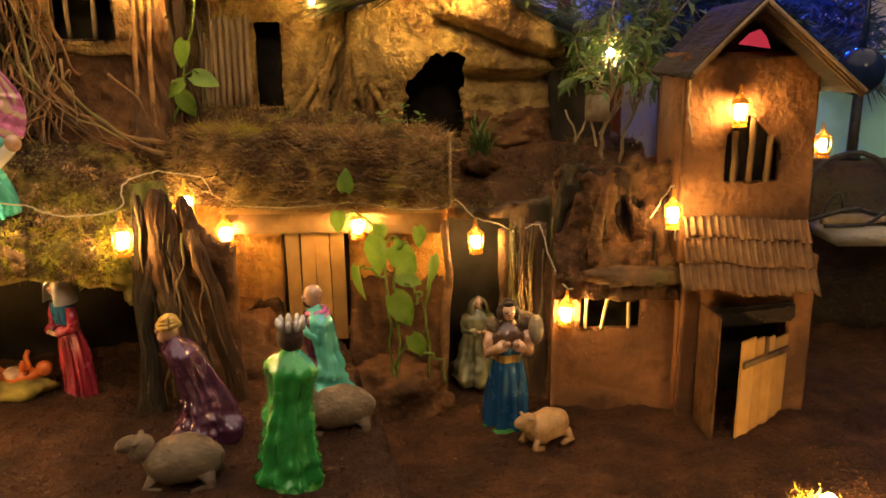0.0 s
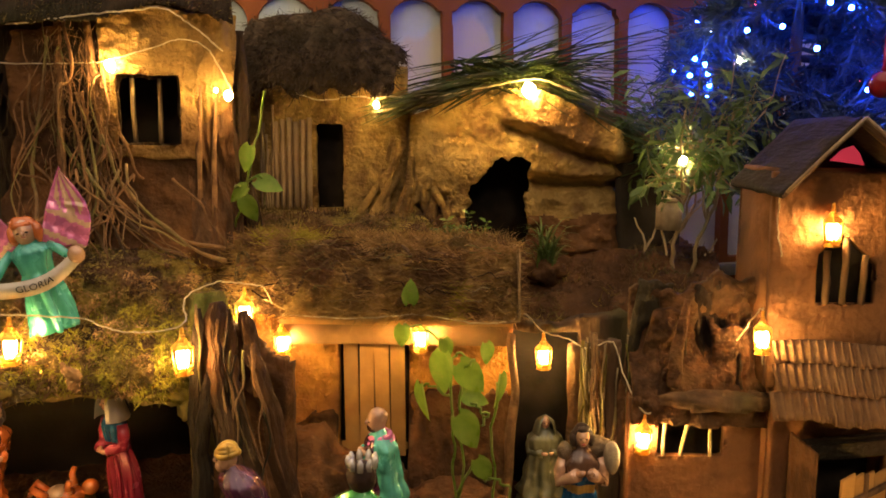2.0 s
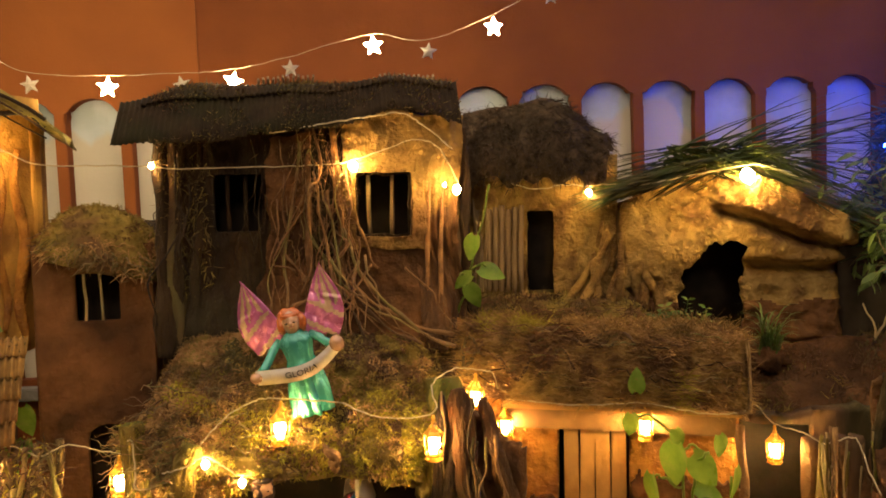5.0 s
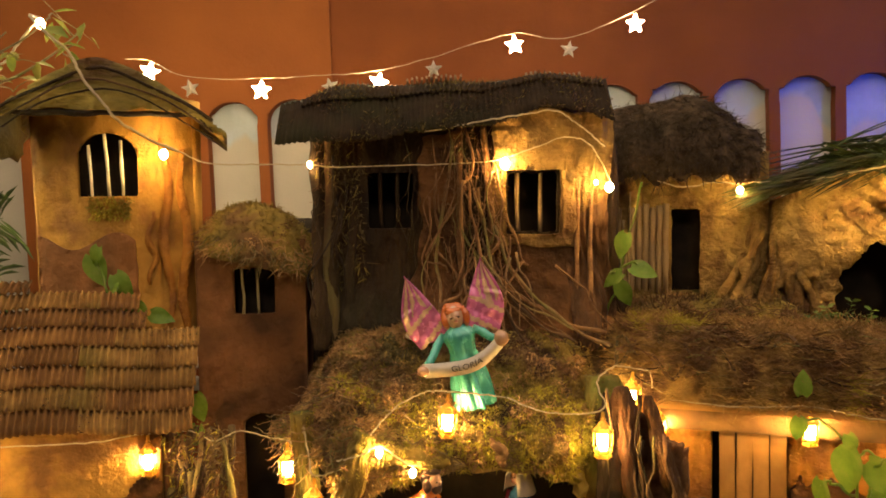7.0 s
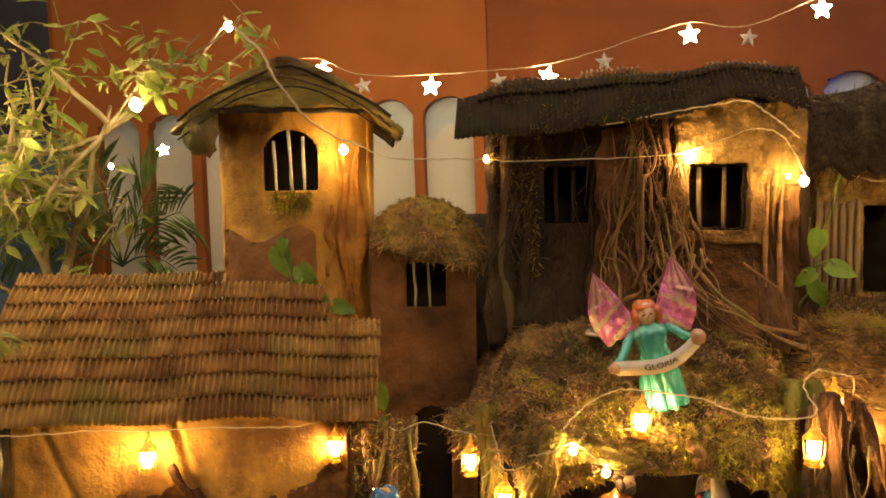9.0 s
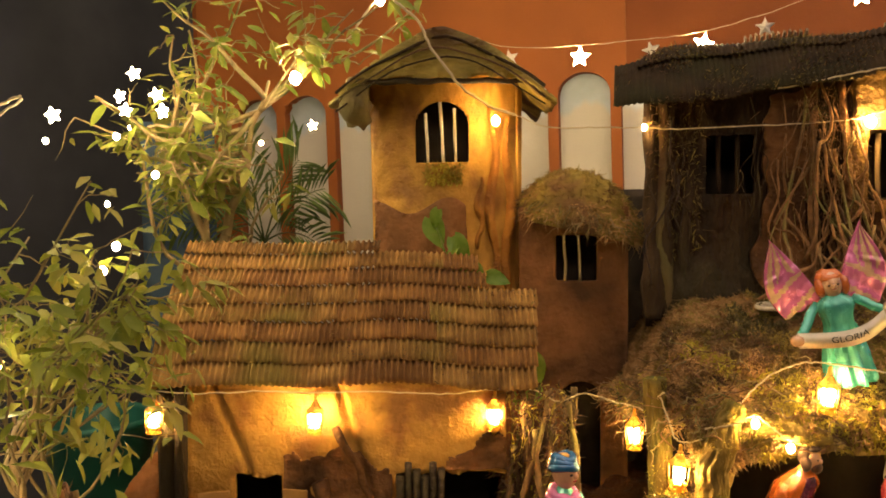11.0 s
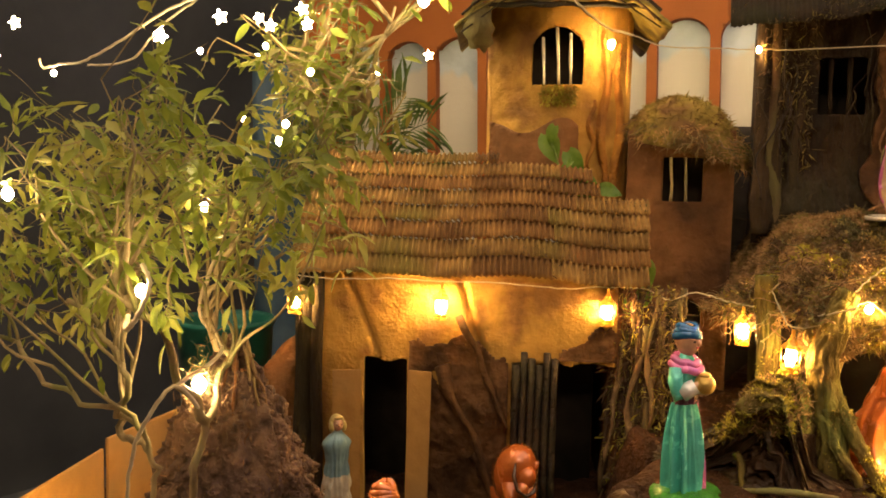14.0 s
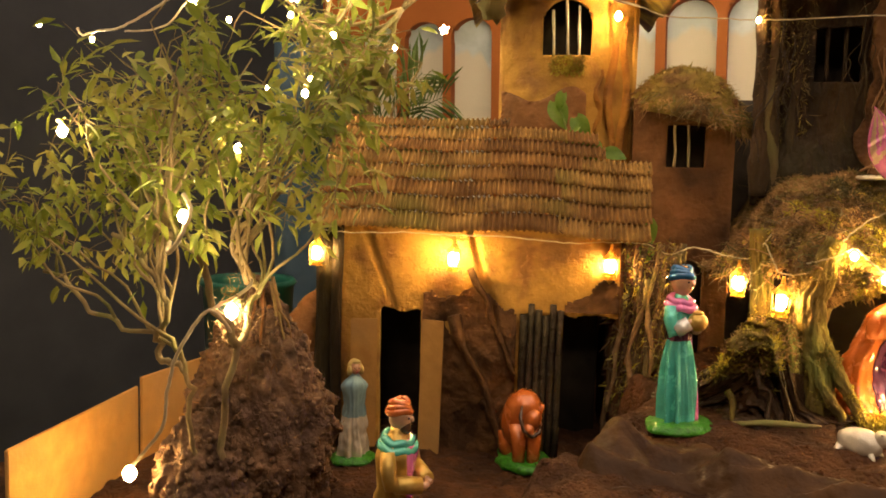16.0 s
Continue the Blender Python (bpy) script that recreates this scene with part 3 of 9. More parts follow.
# dark surroundings: added backdrops on four sides that stand for the night
for nm, m, s in (("wall_west", pose(-3.6, 0.2, 1.2), (0.1, 7.0, 4.6)), ("wall_east", pose(3.6, 0.5, 1.2), (0.1, 7.0, 4.6)), ("wall_south", pose(0, -3.3, 1.2), (7.2, 0.1, 4.6)), ("wall_north", pose(0, 4.2, 1.2), (7.2, 0.1, 4.6))):
    bm = bmesh.new()
    add_box(bm, (0, 0, 0), s)
    ob = tagged(part(nm, bm, NIGHT, None, "", False), "added dark backdrop standing for the night round the yard", "wall", kind="structure")
    ob.matrix_basis = m

# the side boards of the crib
side = thing("side_board", "tan cardboard border along the crib's edge", "board", pose(0, 0, 0))
for a, b, z in (((-1.60, 0.10), (-1.776, 0.39), 0.035), ((-1.782, 0.40), (-1.86, 0.62), 0.048), ((-1.862, 0.625), (-1.90, 0.95), 0.05)):
    bm = bmesh.new()
    L = math.hypot(b[0] - a[0], b[1] - a[1])
    add_box(bm, ((a[0] + b[0]) / 2, (a[1] + b[1]) / 2, (z - 0.16) / 2), (L, 0.006, z + 0.16), (0, 0, math.degrees(math.atan2(b[1] - a[1], b[0] - a[0]))), 0.0015)
    part("board", bm, BOARD, side, "", False)

# ---------- houses ----------


def mud_relief(k, amp=0.006, s=12):
    return lambda u, v: -(amp * fbm(u, v, s, 4, k) + amp * 0.35 * fbm(u, v, s * 5, 2, k + 2))


def sticks(parent, name, rows, y, r, material, n=6, wob=0.002):
    for (xa, za), (xb, zb) in rows:
        bm = bmesh.new()
        add_tube(bm, wander((xa, y, za), (xb, y, zb), 5, wob), [r * rnd.uniform(0.85, 1.15) for _ in range(6)], n)
        part(name, bm, material, parent)


# long shed with the corrugated roof
shed = thing("shed", "long mud-walled shed with a layered corrugated card roof", "house", pose(-1.36, 0.865, 0, 0, 0, 34.1))
kp = lambda u, v: np.minimum.reduce([rect(u, v, -0.292, 0.25, -0.13, 0.335), -rect(u, v, -0.202, -0.122, -0.2, 0.165 + 0.004 * np.sin(u * 90)), -rect(u, v, 0.066, 0.30, -0.2, 0.166 + 0.012 * fbm(u, v, 40, 3))])
rl = mud_relief(1, 0.007, 8)
crease = lambda u, v: 0.012 * np.exp(-((u - (-0.235 + (0.32 - v) * 0.42)) / 0.006) ** 2) * (v > 0.165) + 0.014 * np.exp(-((u - (-0.03 + (0.32 - v) * 0.30)) / 0.006) ** 2)
v_, f_ = panel(-0.30, 0.26, -0.13, 0.34, 0.005, kp, lambda u, v: (u, rl(u, v) + crease(u, v) + 0.012 * smooth(0.1, -0.1, v), v), 0.014)
raw("front_wall", v_, f_, YELLOW_MUD, shed, "ochre mud wall with creases")
box_shell(shed, -0.30, 0.26, -0.13, 0.325, 0.014, 0.30, MUD_DARK)
# added sheet whose dark colour gives the unlit depth behind the openings
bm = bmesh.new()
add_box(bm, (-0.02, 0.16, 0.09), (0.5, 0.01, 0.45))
part("inner_screen", bm, SHADE_DARK, shed)
bm = bmesh.new()
add_box(bm, (-0.227, -0.030, 0.025), (0.050, 0.004, 0.25), (0, 0, 12), 0.001)
part("door", bm, BOARD, shed, "open tan cardboard door leaf", False)
bm = bmesh.new()
add_box(bm, (-0.098, -0.030, 0.022), (0.042, 0.004, 0.26), (0, 1, -10), 0.001)
part("door", bm, BOARD, shed, "open tan cardboard door leaf", False)
# sticks coloured near black, as little light falls on them
sticks(shed, "door_stick", [((0.072 + 0.0135 * i, -0.11), (0.074 + 0.0135 * i, 0.165 + 0.011 * ((i * 5) % 3))) for i in range(6)], -0.012, 0.0068, DARK_SHADED, wob=0.0020)
kp = lambda u, v: np.minimum.reduce([rect(u, v, -0.118, 0.25, -0.13, 0.30), 0.178 + 0.10 * fbm(u, v * 0.3, 14, 4, 3) + 0.05 * smooth(0.12, 0.24, u) - v, -rect(u, v, 0.060, 0.30, -0.2, 0.172)])
v_, f_ = panel(-0.12, 0.255, -0.13, 0.30, 0.005, kp, lambda u, v: (u, rl(u, v) + crease(u, v) + 0.012 * smooth(0.1, -0.1, v) - 0.005 - 0.020 * ridge(u + 0.5 * v, v * 0.5, 16, 4, 2) * smooth(0.2, 0.08, v) - 0.006 * fbm(u, v, 60, 3), v), 0.008)
raw("mud_patch", v_, f_, MUD_DEEP, shed, "dark brown mud smeared over the lower wall")


def shed_ridge(u):
    return np.full_like(u, 0.17), 0.545 + 0.003 * np.sin(u * 14) - 0.012 * smooth(0.0, 0.3, u)


def shed_eave(u):
    return np.full_like(u, -0.030), 0.318 + 0.004 * np.sin(u * 21) - 0.012 * smooth(0.05, 0.3, u)


def between(t, lift=0.0):
    def f(u):
        (y0, z0), (y1, z1) = shed_eave(u), shed_ridge(u)
        bow = 0.018 * math.sin(math.pi * t)
        return y0 * (1 - t) + y1 * t - bow * 0.6, z0 * (1 - t) + z1 * t + bow * 0.5 + lift
    return f


roof_rnd = random.Random(9)
for i in range(8):
    t0, t1 = i / 8, min(1.0, (i + 1.2) / 8)
    left, right = -0.335 + 0.0025 * i, (0.300 + 0.003 * i if i < 5 else 0.225 - 0.012 * (i - 5) if i < 7 else 0.035)
    joints = [left] + [x for x in (-0.16 + roof_rnd.uniform(-0.05, 0.05), 0.0 + roof_rnd.uniform(-0.03, 0.03), 0.17 + roof_rnd.uniform(-0.05, 0.05)) if x < right - 0.03] + [right]
    for j in range(len(joints) - 1):
        lift = 0.0012 * (j % 2) + roof_rnd.uniform(0, 0.0012)
        vv, ff = strip_sheet(joints[j] - (0.003 if j else 0), joints[j + 1], between(t0, lift + 0.0050 + roof_rnd.uniform(-0.0015, 0.0015)), between(t1, lift - 0.002), 0.0102, 0.0032, 0.0018, 4, 0.0016, i * 7 + j)
        strip = raw("roof_strip", vv, ff, BAMBOO_RED if j > 1 and roof_rnd.random() < 0.45 or roof_rnd.random() < 0.08 else BAMBOO, shed, "brown corrugated card strip")
        if (i + j) % 2:
            p_, n_ = on_mesh(strip, 420, i * 9 + j, lambda p, n: (fbm(p[:, 0], p[:, 2], 30, 3, 2) > 0.16) & (n[:, 2] > 0))
            if len(p_):
                vv, ff = blades(p_, np.abs(n_) * np.array([1, -1, 1]), 0.005, 0.0010, 1.2, i + j)
                raw("roof_moss", vv, ff, MOSS if j < 2 else BARK, strip, kind="stuff")
bm = bmesh.new()
add_tube(bm, wander((-0.31, 0.0, -0.13), (-0.315, 0.02, 0.33), 8, 0.008), [0.03, 0.027, 0.022, 0.019, 0.018, 0.017, 0.018, 0.019, 0.02], 9)
part("corner_post", bm, TREE_BARK, shed, "dark bark corner post")
bm = bmesh.new()
add_tube(bm, wander((-0.285, -0.012, -0.13), (-0.283, -0.008, 0.33), 8, 0.005), 0.011, 7)
part("corner_post", bm, TREE_BARK, shed, "dark bark corner post")
# mud bank leaning on the shed's corner
kp = lambda u, v: np.minimum(np.minimum(u + 0.56, -0.285 - u), np.minimum(0.02 + 1.15 * np.maximum(u + 0.50, -0.02) + 0.012 * vnoise(u * 40, 0 * v) - v, 0.27 - v))
v_, f_ = panel(-0.57, -0.28, -0.13, 0.30, 0.007, kp, lambda u, v: (u, 0.035 - 0.028 * ridge(u, v * 0.35, 12, 4, 1) + 0.25 * (v + 0.1) - 0.02, v), 0.03)
raw("mud_bank", v_, f_, MUD_DARK, shed, "brown mud bank at the shed's corner")
for a, b, r in (((-0.06, -0.02, 0.16), (0.05, -0.025, -0.12), 0.010), ((-0.03, -0.018, 0.25), (0.06, -0.02, 0.05), 0.007), ((0.0, -0.02, 0.0), (0.065, -0.02, -0.1), 0.008)):
    bm = bmesh.new()
    add_root(bm, wander(a, b, 20, 0.012), [r * (1 - 0.5 * i / 20) for i in range(21)], 9, 0, 0.9, r * 500)
    part("wall_root", bm, MUD_DEEP, shed)

# round tower with the arched window
tower = thing("tower", "ochre mud tower with a barred arched window and leafy roof", "tower", pose(-1.40, 1.145, 0, 0, 0, 34))


def tower_place(u, v):
    c = (u - 0.035) / 0.15
    rr = 0.010 * fbm(u, v, 9, 4, 3) + 0.004 * fbm(u, v, 50, 2)
    cut = 0.010 * np.exp(-((u - 0.118 - 0.004 * np.sin(v * 30)) / 0.006) ** 2)
    taper = 1.0 + 0.05 * (v - 0.7)
    return 0.035 + (u - 0.035) * taper, 0.055 * c ** 2 + 0.03 * c ** 4 - rr + cut, v


kp = lambda u, v: np.minimum(rect(u, v, -0.118, 0.192, 0.40, 0.88), -arch(u, v, -0.024, 0.080, 0.690, 0.808, 0.05))
v_, f_ = panel(-0.12, 0.194, 0.40, 0.88, 0.005, kp, tower_place, 0.014)
raw("front_wall", v_, f_, YELLOW_MUD, tower, "ochre mud wall")
box_shell(tower, -0.11, 0.185, 0.40, 0.86, 0.075, 0.27, YELLOW_MUD)
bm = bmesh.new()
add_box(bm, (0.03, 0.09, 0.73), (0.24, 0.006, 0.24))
part("inner_screen", bm, SHADE_DARK, tower)
kp = lambda u, v: rect(u, v, -0.112, 0.075, 0.40, 0.605 + 0.015 * np.sin(u * 40)) + 0.004 * fbm(u, v, 40, 2)
v_, f_ = panel(-0.115, 0.08, 0.40, 0.63, 0.006, kp, lambda u, v: tuple(q - (0.006 if i == 1 else 0) for i, q in enumerate(tower_place(u, v))), 0.006)
raw("mud_patch", v_, f_, MUD_DARK, tower, "darker brown mud patch at the tower's foot")
sticks(tower, "window_bar", [((0.000, 0.690), (-0.004, 0.785)), ((0.030, 0.690), (0.024, 0.806)), ((0.054, 0.690), (0.052, 0.794))], 0.004, 0.0033, P_WHITE, wob=0.001)
p_, n_ = np.random.RandomState(5).rand(700, 3) * np.array([0.072, 0.008, 0.042]) + np.array([-0.006, -0.006, 0.645]), np.tile([0, -1, 0.2], (700, 1))
vv, ff = blades(p_, n_, 0.009, 0.0012, 0.8, 5)
raw("window_moss", vv, ff, MOSS_GREEN, tower, "tuft of green moss below the window", kind="stuff")


for k, (u0, z0, z1, r0) in enumerate(((0.128, 0.44, 0.80, 0.010), (0.158, 0.40, 0.78, 0.012), (0.100, 0.52, 0.66, 0.006))):
    pts = []
    for i in range(19):
        u = u0 + 0.006 * math.sin(i * 0.6 + k * 2)
        x, y, z = (float(w) for w in tower_place(np.array(u), np.array(z0 + (z1 - z0) * i / 18)))
        pts.append((x, y - 0.001, z))
    bm = bmesh.new()
    add_root(bm, pts, [r0 * (0.35 + 0.65 * math.sin(math.pi * (i + 1) / 20)) for i in range(19)], 12, 0, 0.5, k * 7)
    part("wall_root", bm, MUD, tower, "mud-coated root up the tower")


def tower_roof(depth):
    """One bent sheet of the roof: an arched section running back."""
    u = np.linspace(-0.185, 0.245, 40)
    s = np.linspace(0, 1, 10)
    U, S = np.meshgrid(u, s, indexing="ij")
    c = (U - 0.03) / 0.205
    z = 0.93 - 0.118 * np.abs(c) ** 1.5 - 0.022 * fbm(U, S * 0.3, 11, 4) - 0.008 * ridge(U, S * 0.2, 30, 2, 3) - 0.02 * (1 - S) * (1 - np.abs(c))
    y = -0.075 + 0.03 * np.abs(c) ** 2 + S * depth
    fr = np.stack([U, y, z], -1).reshape(-1, 3)
    return fr


fr = tower_roof(0.34)
nu_, nv_ = 40, 10
ff = []
top = len(fr)
vv = np.concatenate([fr, fr - np.array([0, 0, 0.006])])
for i in range(nu_ - 1):
    for j in range(nv_ - 1):
        a = i * nv_ + j
        ff += [(a, a + nv_, a + nv_ + 1, a + 1), (top + a, top + a + 1, top + a + nv_ + 1, top + a + nv_)]
    a = i * nv_
    ff += [(a + nv_, a, top + a, top + a + nv_)]
for j in range(nv_ - 1):
    ff += [(j, j + 1, top + j + 1, top + j), ((nu_ - 1) * nv_ + j + 1, (nu_ - 1) * nv_ + j, top + (nu_ - 1) * nv_ + j, top + (nu_ - 1) * nv_ + j + 1)]
BANANA = mat("dried_leaf_sheath", (0.15, 0.122, 0.027), (0.33, 0.255, 0.062), 22, 0.6, 0.9, 90, (0.09, 0.05, 0.02), 7, stretch=(0.5, 2, 1.6), dist=0.006)
raw("roof", vv, ff, BANANA, tower, "curved roof of dried leaf sheath")
# hanging front flap under the roof's edge
kp = lambda u, v: np.minimum(rect(u, v, -0.165, 0.245, 0.80, 0.95), np.minimum(0.932 - 0.118 * np.abs((u - 0.03) / 0.205) ** 1.5 - v, v - (0.842 - 0.042 * smooth(0.72, 1.0, np.abs((u - 0.03) / 0.205)) + 0.010 * fbm(u, 0 * v, 20, 3))))
v_, f_ = panel(-0.165, 0.245, 0.79, 0.95, 0.006, kp, lambda u, v: (u, -0.078 + 0.03 * ((u - 0.03) / 0.205) ** 2 + (0.93 - v) * 0.1 + 0.016 * fbm(u, v * 0.4, 16, 4) - 0.006 * ridge(u, v * 0.3, 40, 3), v), 0.006)
raw("roof_flap", v_, f_, BANANA, tower, "mossy bent roof edge")
# added dark strip that draws the shadow line below the roof flap
bm = bmesh.new()
add_root(bm, [(-0.14 + 0.021 * i, -0.062 + 0.03 * ((-0.17 + 0.021 * i) / 0.205) ** 2, 0.838 - 0.03 * float(smooth(0.75, 1.0, abs((-0.17 + 0.021 * i) / 0.205))) + 0.002 * math.sin(i * 1.7)) for i in range(18)], [0.0055] * 18, 8, 0, 0.5, 2)
part("roof_rim", bm, DARK_SHADED, tower, "dark strip for the shadow under the roof's edge")
for k in range(3):
    bm = bmesh.new()
    zz = 0.900 - 0.016 * k
    add_root(bm, [(-0.17 + 0.026 * i, -0.083 + 0.03 * ((-0.20 + 0.026 * i) / 0.205) ** 2 - 0.001 * k, zz + 0.012 - 0.105 * abs((-0.20 + 0.026 * i) / 0.215) ** 1.5 + 0.003 * math.sin(i + k * 2)) for i in range(16)], [0.0018 + 0.0012 * (k == 0)] * 16, 6, 0, 0.5, k)
    part("sheath_fold", bm, BARK if k % 2 else TREE_BARK, tower, "dark fold in the leaf sheath")
bm = bmesh.new()
add_ball(bm, (-0.135, -0.02, 0.80), (0.03, 0.05, 0.045), 0, 14, 10, jitter=0.5)
part("roof_knot", bm, BARK, tower, "dark bark knob under the eave")

# little hut with the moss thatch
hut = thing("hut", "narrow brown mud hut with a mossy thatch", "hut", pose(-1.146, 1.315, 0, 0, 0, 25))
kp = lambda u, v: np.minimum.reduce([rect(u, v, -0.13, 0.082, 0.0, 0.60), -rect(u, v, -0.057, 0.022, 0.455, 0.545), -arch(u, v, -0.045, 0.03, -0.1, 0.255, 0.03)])
rl = mud_relief(4, 0.006, 10)
v_, f_ = panel(-0.135, 0.09, 0.0, 0.60, 0.006, kp, lambda u, v: (u, rl(u, v), v), 0.014)
raw("front_wall", v_, f_, MUD_DARK, hut)
box_shell(hut, -0.13, 0.082, 0.0, 0.59, 0.012, 0.2, MUD_DARK)
bm = bmesh.new()
add_box(bm, (-0.02, 0.08, 0.3), (0.18, 0.006, 0.56))
part("inner_screen", bm, SHADE_DARK, hut)
sticks(hut, "window_bar", [((-0.040, 0.455), (-0.042, 0.545)), ((-0.010, 0.455), (-0.014, 0.545))], 0.003, 0.0032, STICK)


bm = bmesh.new()
add_rings(bm, [[((-0.012 + 0.012 * t) + q * (1 + 0.10 * math.sin(5 * a) + 0.06 * math.sin(11 * a + 2 * t)) * math.cos(a), 0.05 + 0.85 * q * math.sin(a), z - 0.03 * math.cos(a) * q / 0.12) for a in [2 * math.pi * k / 28 for k in range(28)]]
               for t, q, z in ((0, 0.085, 0.556), (0, 0.122, 0.552), (0, 0.120, 0.572), (0.3, 0.104, 0.605), (0.6, 0.080, 0.635), (0.8, 0.052, 0.658), (1, 0.02, 0.668))])
thatch = part("thatch", bm, MOSS, hut, "mossy thatch")
p_, n_ = on_mesh(thatch, 5200, 4, lambda p, n: n[:, 2] > -0.5)
vv, ff = blades(p_, n_, 0.018, 0.0012, 0.9, 6, droop=0.9)
raw("thatch_moss", vv, ff, [MOSS, MOSS_RED, MOSS_BROWN], thatch, "", index=np.tile(np.where(p_[:, 2] < 0.60 + 0.05 * fbm(p_[:, 0], p_[:, 1], 20, 3), 1, np.where(fbm(p_[:, 0], p_[:, 2], 25, 3) > 0.05, 2, 0)), 2), kind="stuff")
fr_ = random.Random(4)
for k in range(70):
    a_ = fr_.uniform(-2.9, 0.3)
    a = Vector((0.120 * math.cos(a_), 0.05 + 0.10 * math.sin(a_), 0.565 + fr_.uniform(0, 0.03) - 0.03 * math.cos(a_)))
    b = a + Vector((0.02 * math.cos(a_) + fr_.gauss(0, 0.012), 0.02 * math.sin(a_), -fr_.uniform(0.008, 0.030)))
    bm = bmesh.new()
    add_tube(bm, wander(a, b, 7, 0.010, fr_), [0.0013 * (1 - i / 9) + 0.0003 for i in range(8)], 4)
    part("fringe_twig", bm, ROOT if k % 3 else BARK_PALE, hut, "dry curled twig of the thatch")

# tree house with vines
tree_house = thing("tree_house", "dark bark-clad tree house with barred windows and hanging vines", "house", pose(-0.66, 1.417, 0, 0, 0, 20))


def th_place(u, v):
    w = 0.026 * ridge(u, v * 0.22, 16, 4, 1) + 0.010 * fbm(u, v, 40, 3)
    flare = -0.05 * smooth(0.56, 0.40, v)
    edge = 0.05 * smooth(-0.30, -0.378, u) + 0.04 * smooth(0.11, 0.17, u)
    return u, flare - w + edge, v


th_win = lambda u, v: np.maximum(rect(u, v, -0.016, 0.078, 0.612, 0.722) + 0.004 * fbm(u, v, 60, 2), rect(u, v, -0.276, -0.192, 0.622, 0.726))
kp = lambda u, v: np.minimum(rect(u, v, -0.378, 0.172, 0.38, 0.85), -th_win(u, v))
v_, f_ = panel(-0.38, 0.175, 0.38, 0.85, 0.005, kp, th_place, 0.016)
raw("front_wall", v_, f_, TREE_BARK, tree_house, "rough bark wall")
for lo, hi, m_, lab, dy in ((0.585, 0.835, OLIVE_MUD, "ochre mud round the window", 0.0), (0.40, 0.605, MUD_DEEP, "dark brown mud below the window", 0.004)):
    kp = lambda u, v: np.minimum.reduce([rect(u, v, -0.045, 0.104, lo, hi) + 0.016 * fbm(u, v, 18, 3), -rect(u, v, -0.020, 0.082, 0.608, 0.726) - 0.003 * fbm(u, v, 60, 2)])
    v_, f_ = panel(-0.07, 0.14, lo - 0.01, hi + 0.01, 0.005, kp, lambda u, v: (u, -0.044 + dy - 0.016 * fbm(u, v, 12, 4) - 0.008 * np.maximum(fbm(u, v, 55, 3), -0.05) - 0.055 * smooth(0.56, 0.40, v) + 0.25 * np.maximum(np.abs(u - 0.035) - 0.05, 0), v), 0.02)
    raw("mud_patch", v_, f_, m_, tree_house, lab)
box_shell(tree_house, -0.37, 0.165, 0.38, 0.84, 0.05, 0.30, TREE_BARK)
bm = bmesh.new()
add_box(bm, (-0.1, 0.12, 0.66), (0.50, 0.006, 0.3))
part("inner_screen", bm, SHADE_DARK, tree_house)
sticks(tree_house, "window_bar", [((0.006, 0.610), (0.004, 0.722)), ((0.047, 0.610), (0.049, 0.722)), ], 0.0, 0.0042, STICK_GREY)
sticks(tree_house, "window_bar", [((-0.252, 0.62), (-0.254, 0.726)), ((-0.222, 0.62), (-0.221, 0.726))], 0.004, 0.004, TREE_BARK)


def th_eave(u):
    return np.full_like(u, -0.075) + 0.0 * u, 0.772 + 0.028 * smooth(-0.43, 0.0, u) + 0.030 * np.exp(-((u - 0.07) / 0.09) ** 2) + 0.003 * np.sin(u * 29)


def th_ridge(u):
    return np.full_like(u, 0.09), 0.902 + 0.008 * smooth(-0.30, 0.15, u) - 0.035 * smooth(-0.33, -0.44, u) + 0.002 * np.sin(u * 37)


def th_mid(t, lift=0.0):
    def f(u):
        (y0, z0), (y1, z1) = th_eave(u), th_ridge(u)
        return y0 * (1 - t) + y1 * t - 0.03 * math.sin(math.pi * t), z0 * (1 - t) + z1 * t + 0.022 * math.sin(math.pi * t) + lift
    return f


for i, (a, b, t0, t1, l) in enumerate(((-0.435, -0.12, 0.0, 0.62, 0.005), (-0.135, 0.172, 0.0, 0.6, 0.006), (-0.395, -0.10, 0.5, 1.0, 0.001), (-0.11, 0.165, 0.5, 1.0, 0.001))):
    vv, ff = strip_sheet(a, b, th_mid(t0, l), th_mid(t1, l), 0.0095, 0.0017, 0.002, 5, 0.004, i)
    raw("roof_sheet", vv, ff, CARD_DARK, tree_house, "dark corrugated card sheet")
kp = lambda u, v: rect(u, v, -0.185, -0.105, 0.40, 0.80) + 0.03 * fbm(u, v, 14, 3)
v_, f_ = panel(-0.21, -0.08, 0.39, 0.81, 0.006, kp, lambda u, v: (u, -0.034 - 0.014 * fbm(u, v, 12, 4) - 0.004 * fbm(u, v, 70, 3) - 0.055 * smooth(0.56, 0.40, v), v), 0.02)
raw("mud_patch", v_, f_, MUD_DEEP, tree_house, "dark mud between the windows")
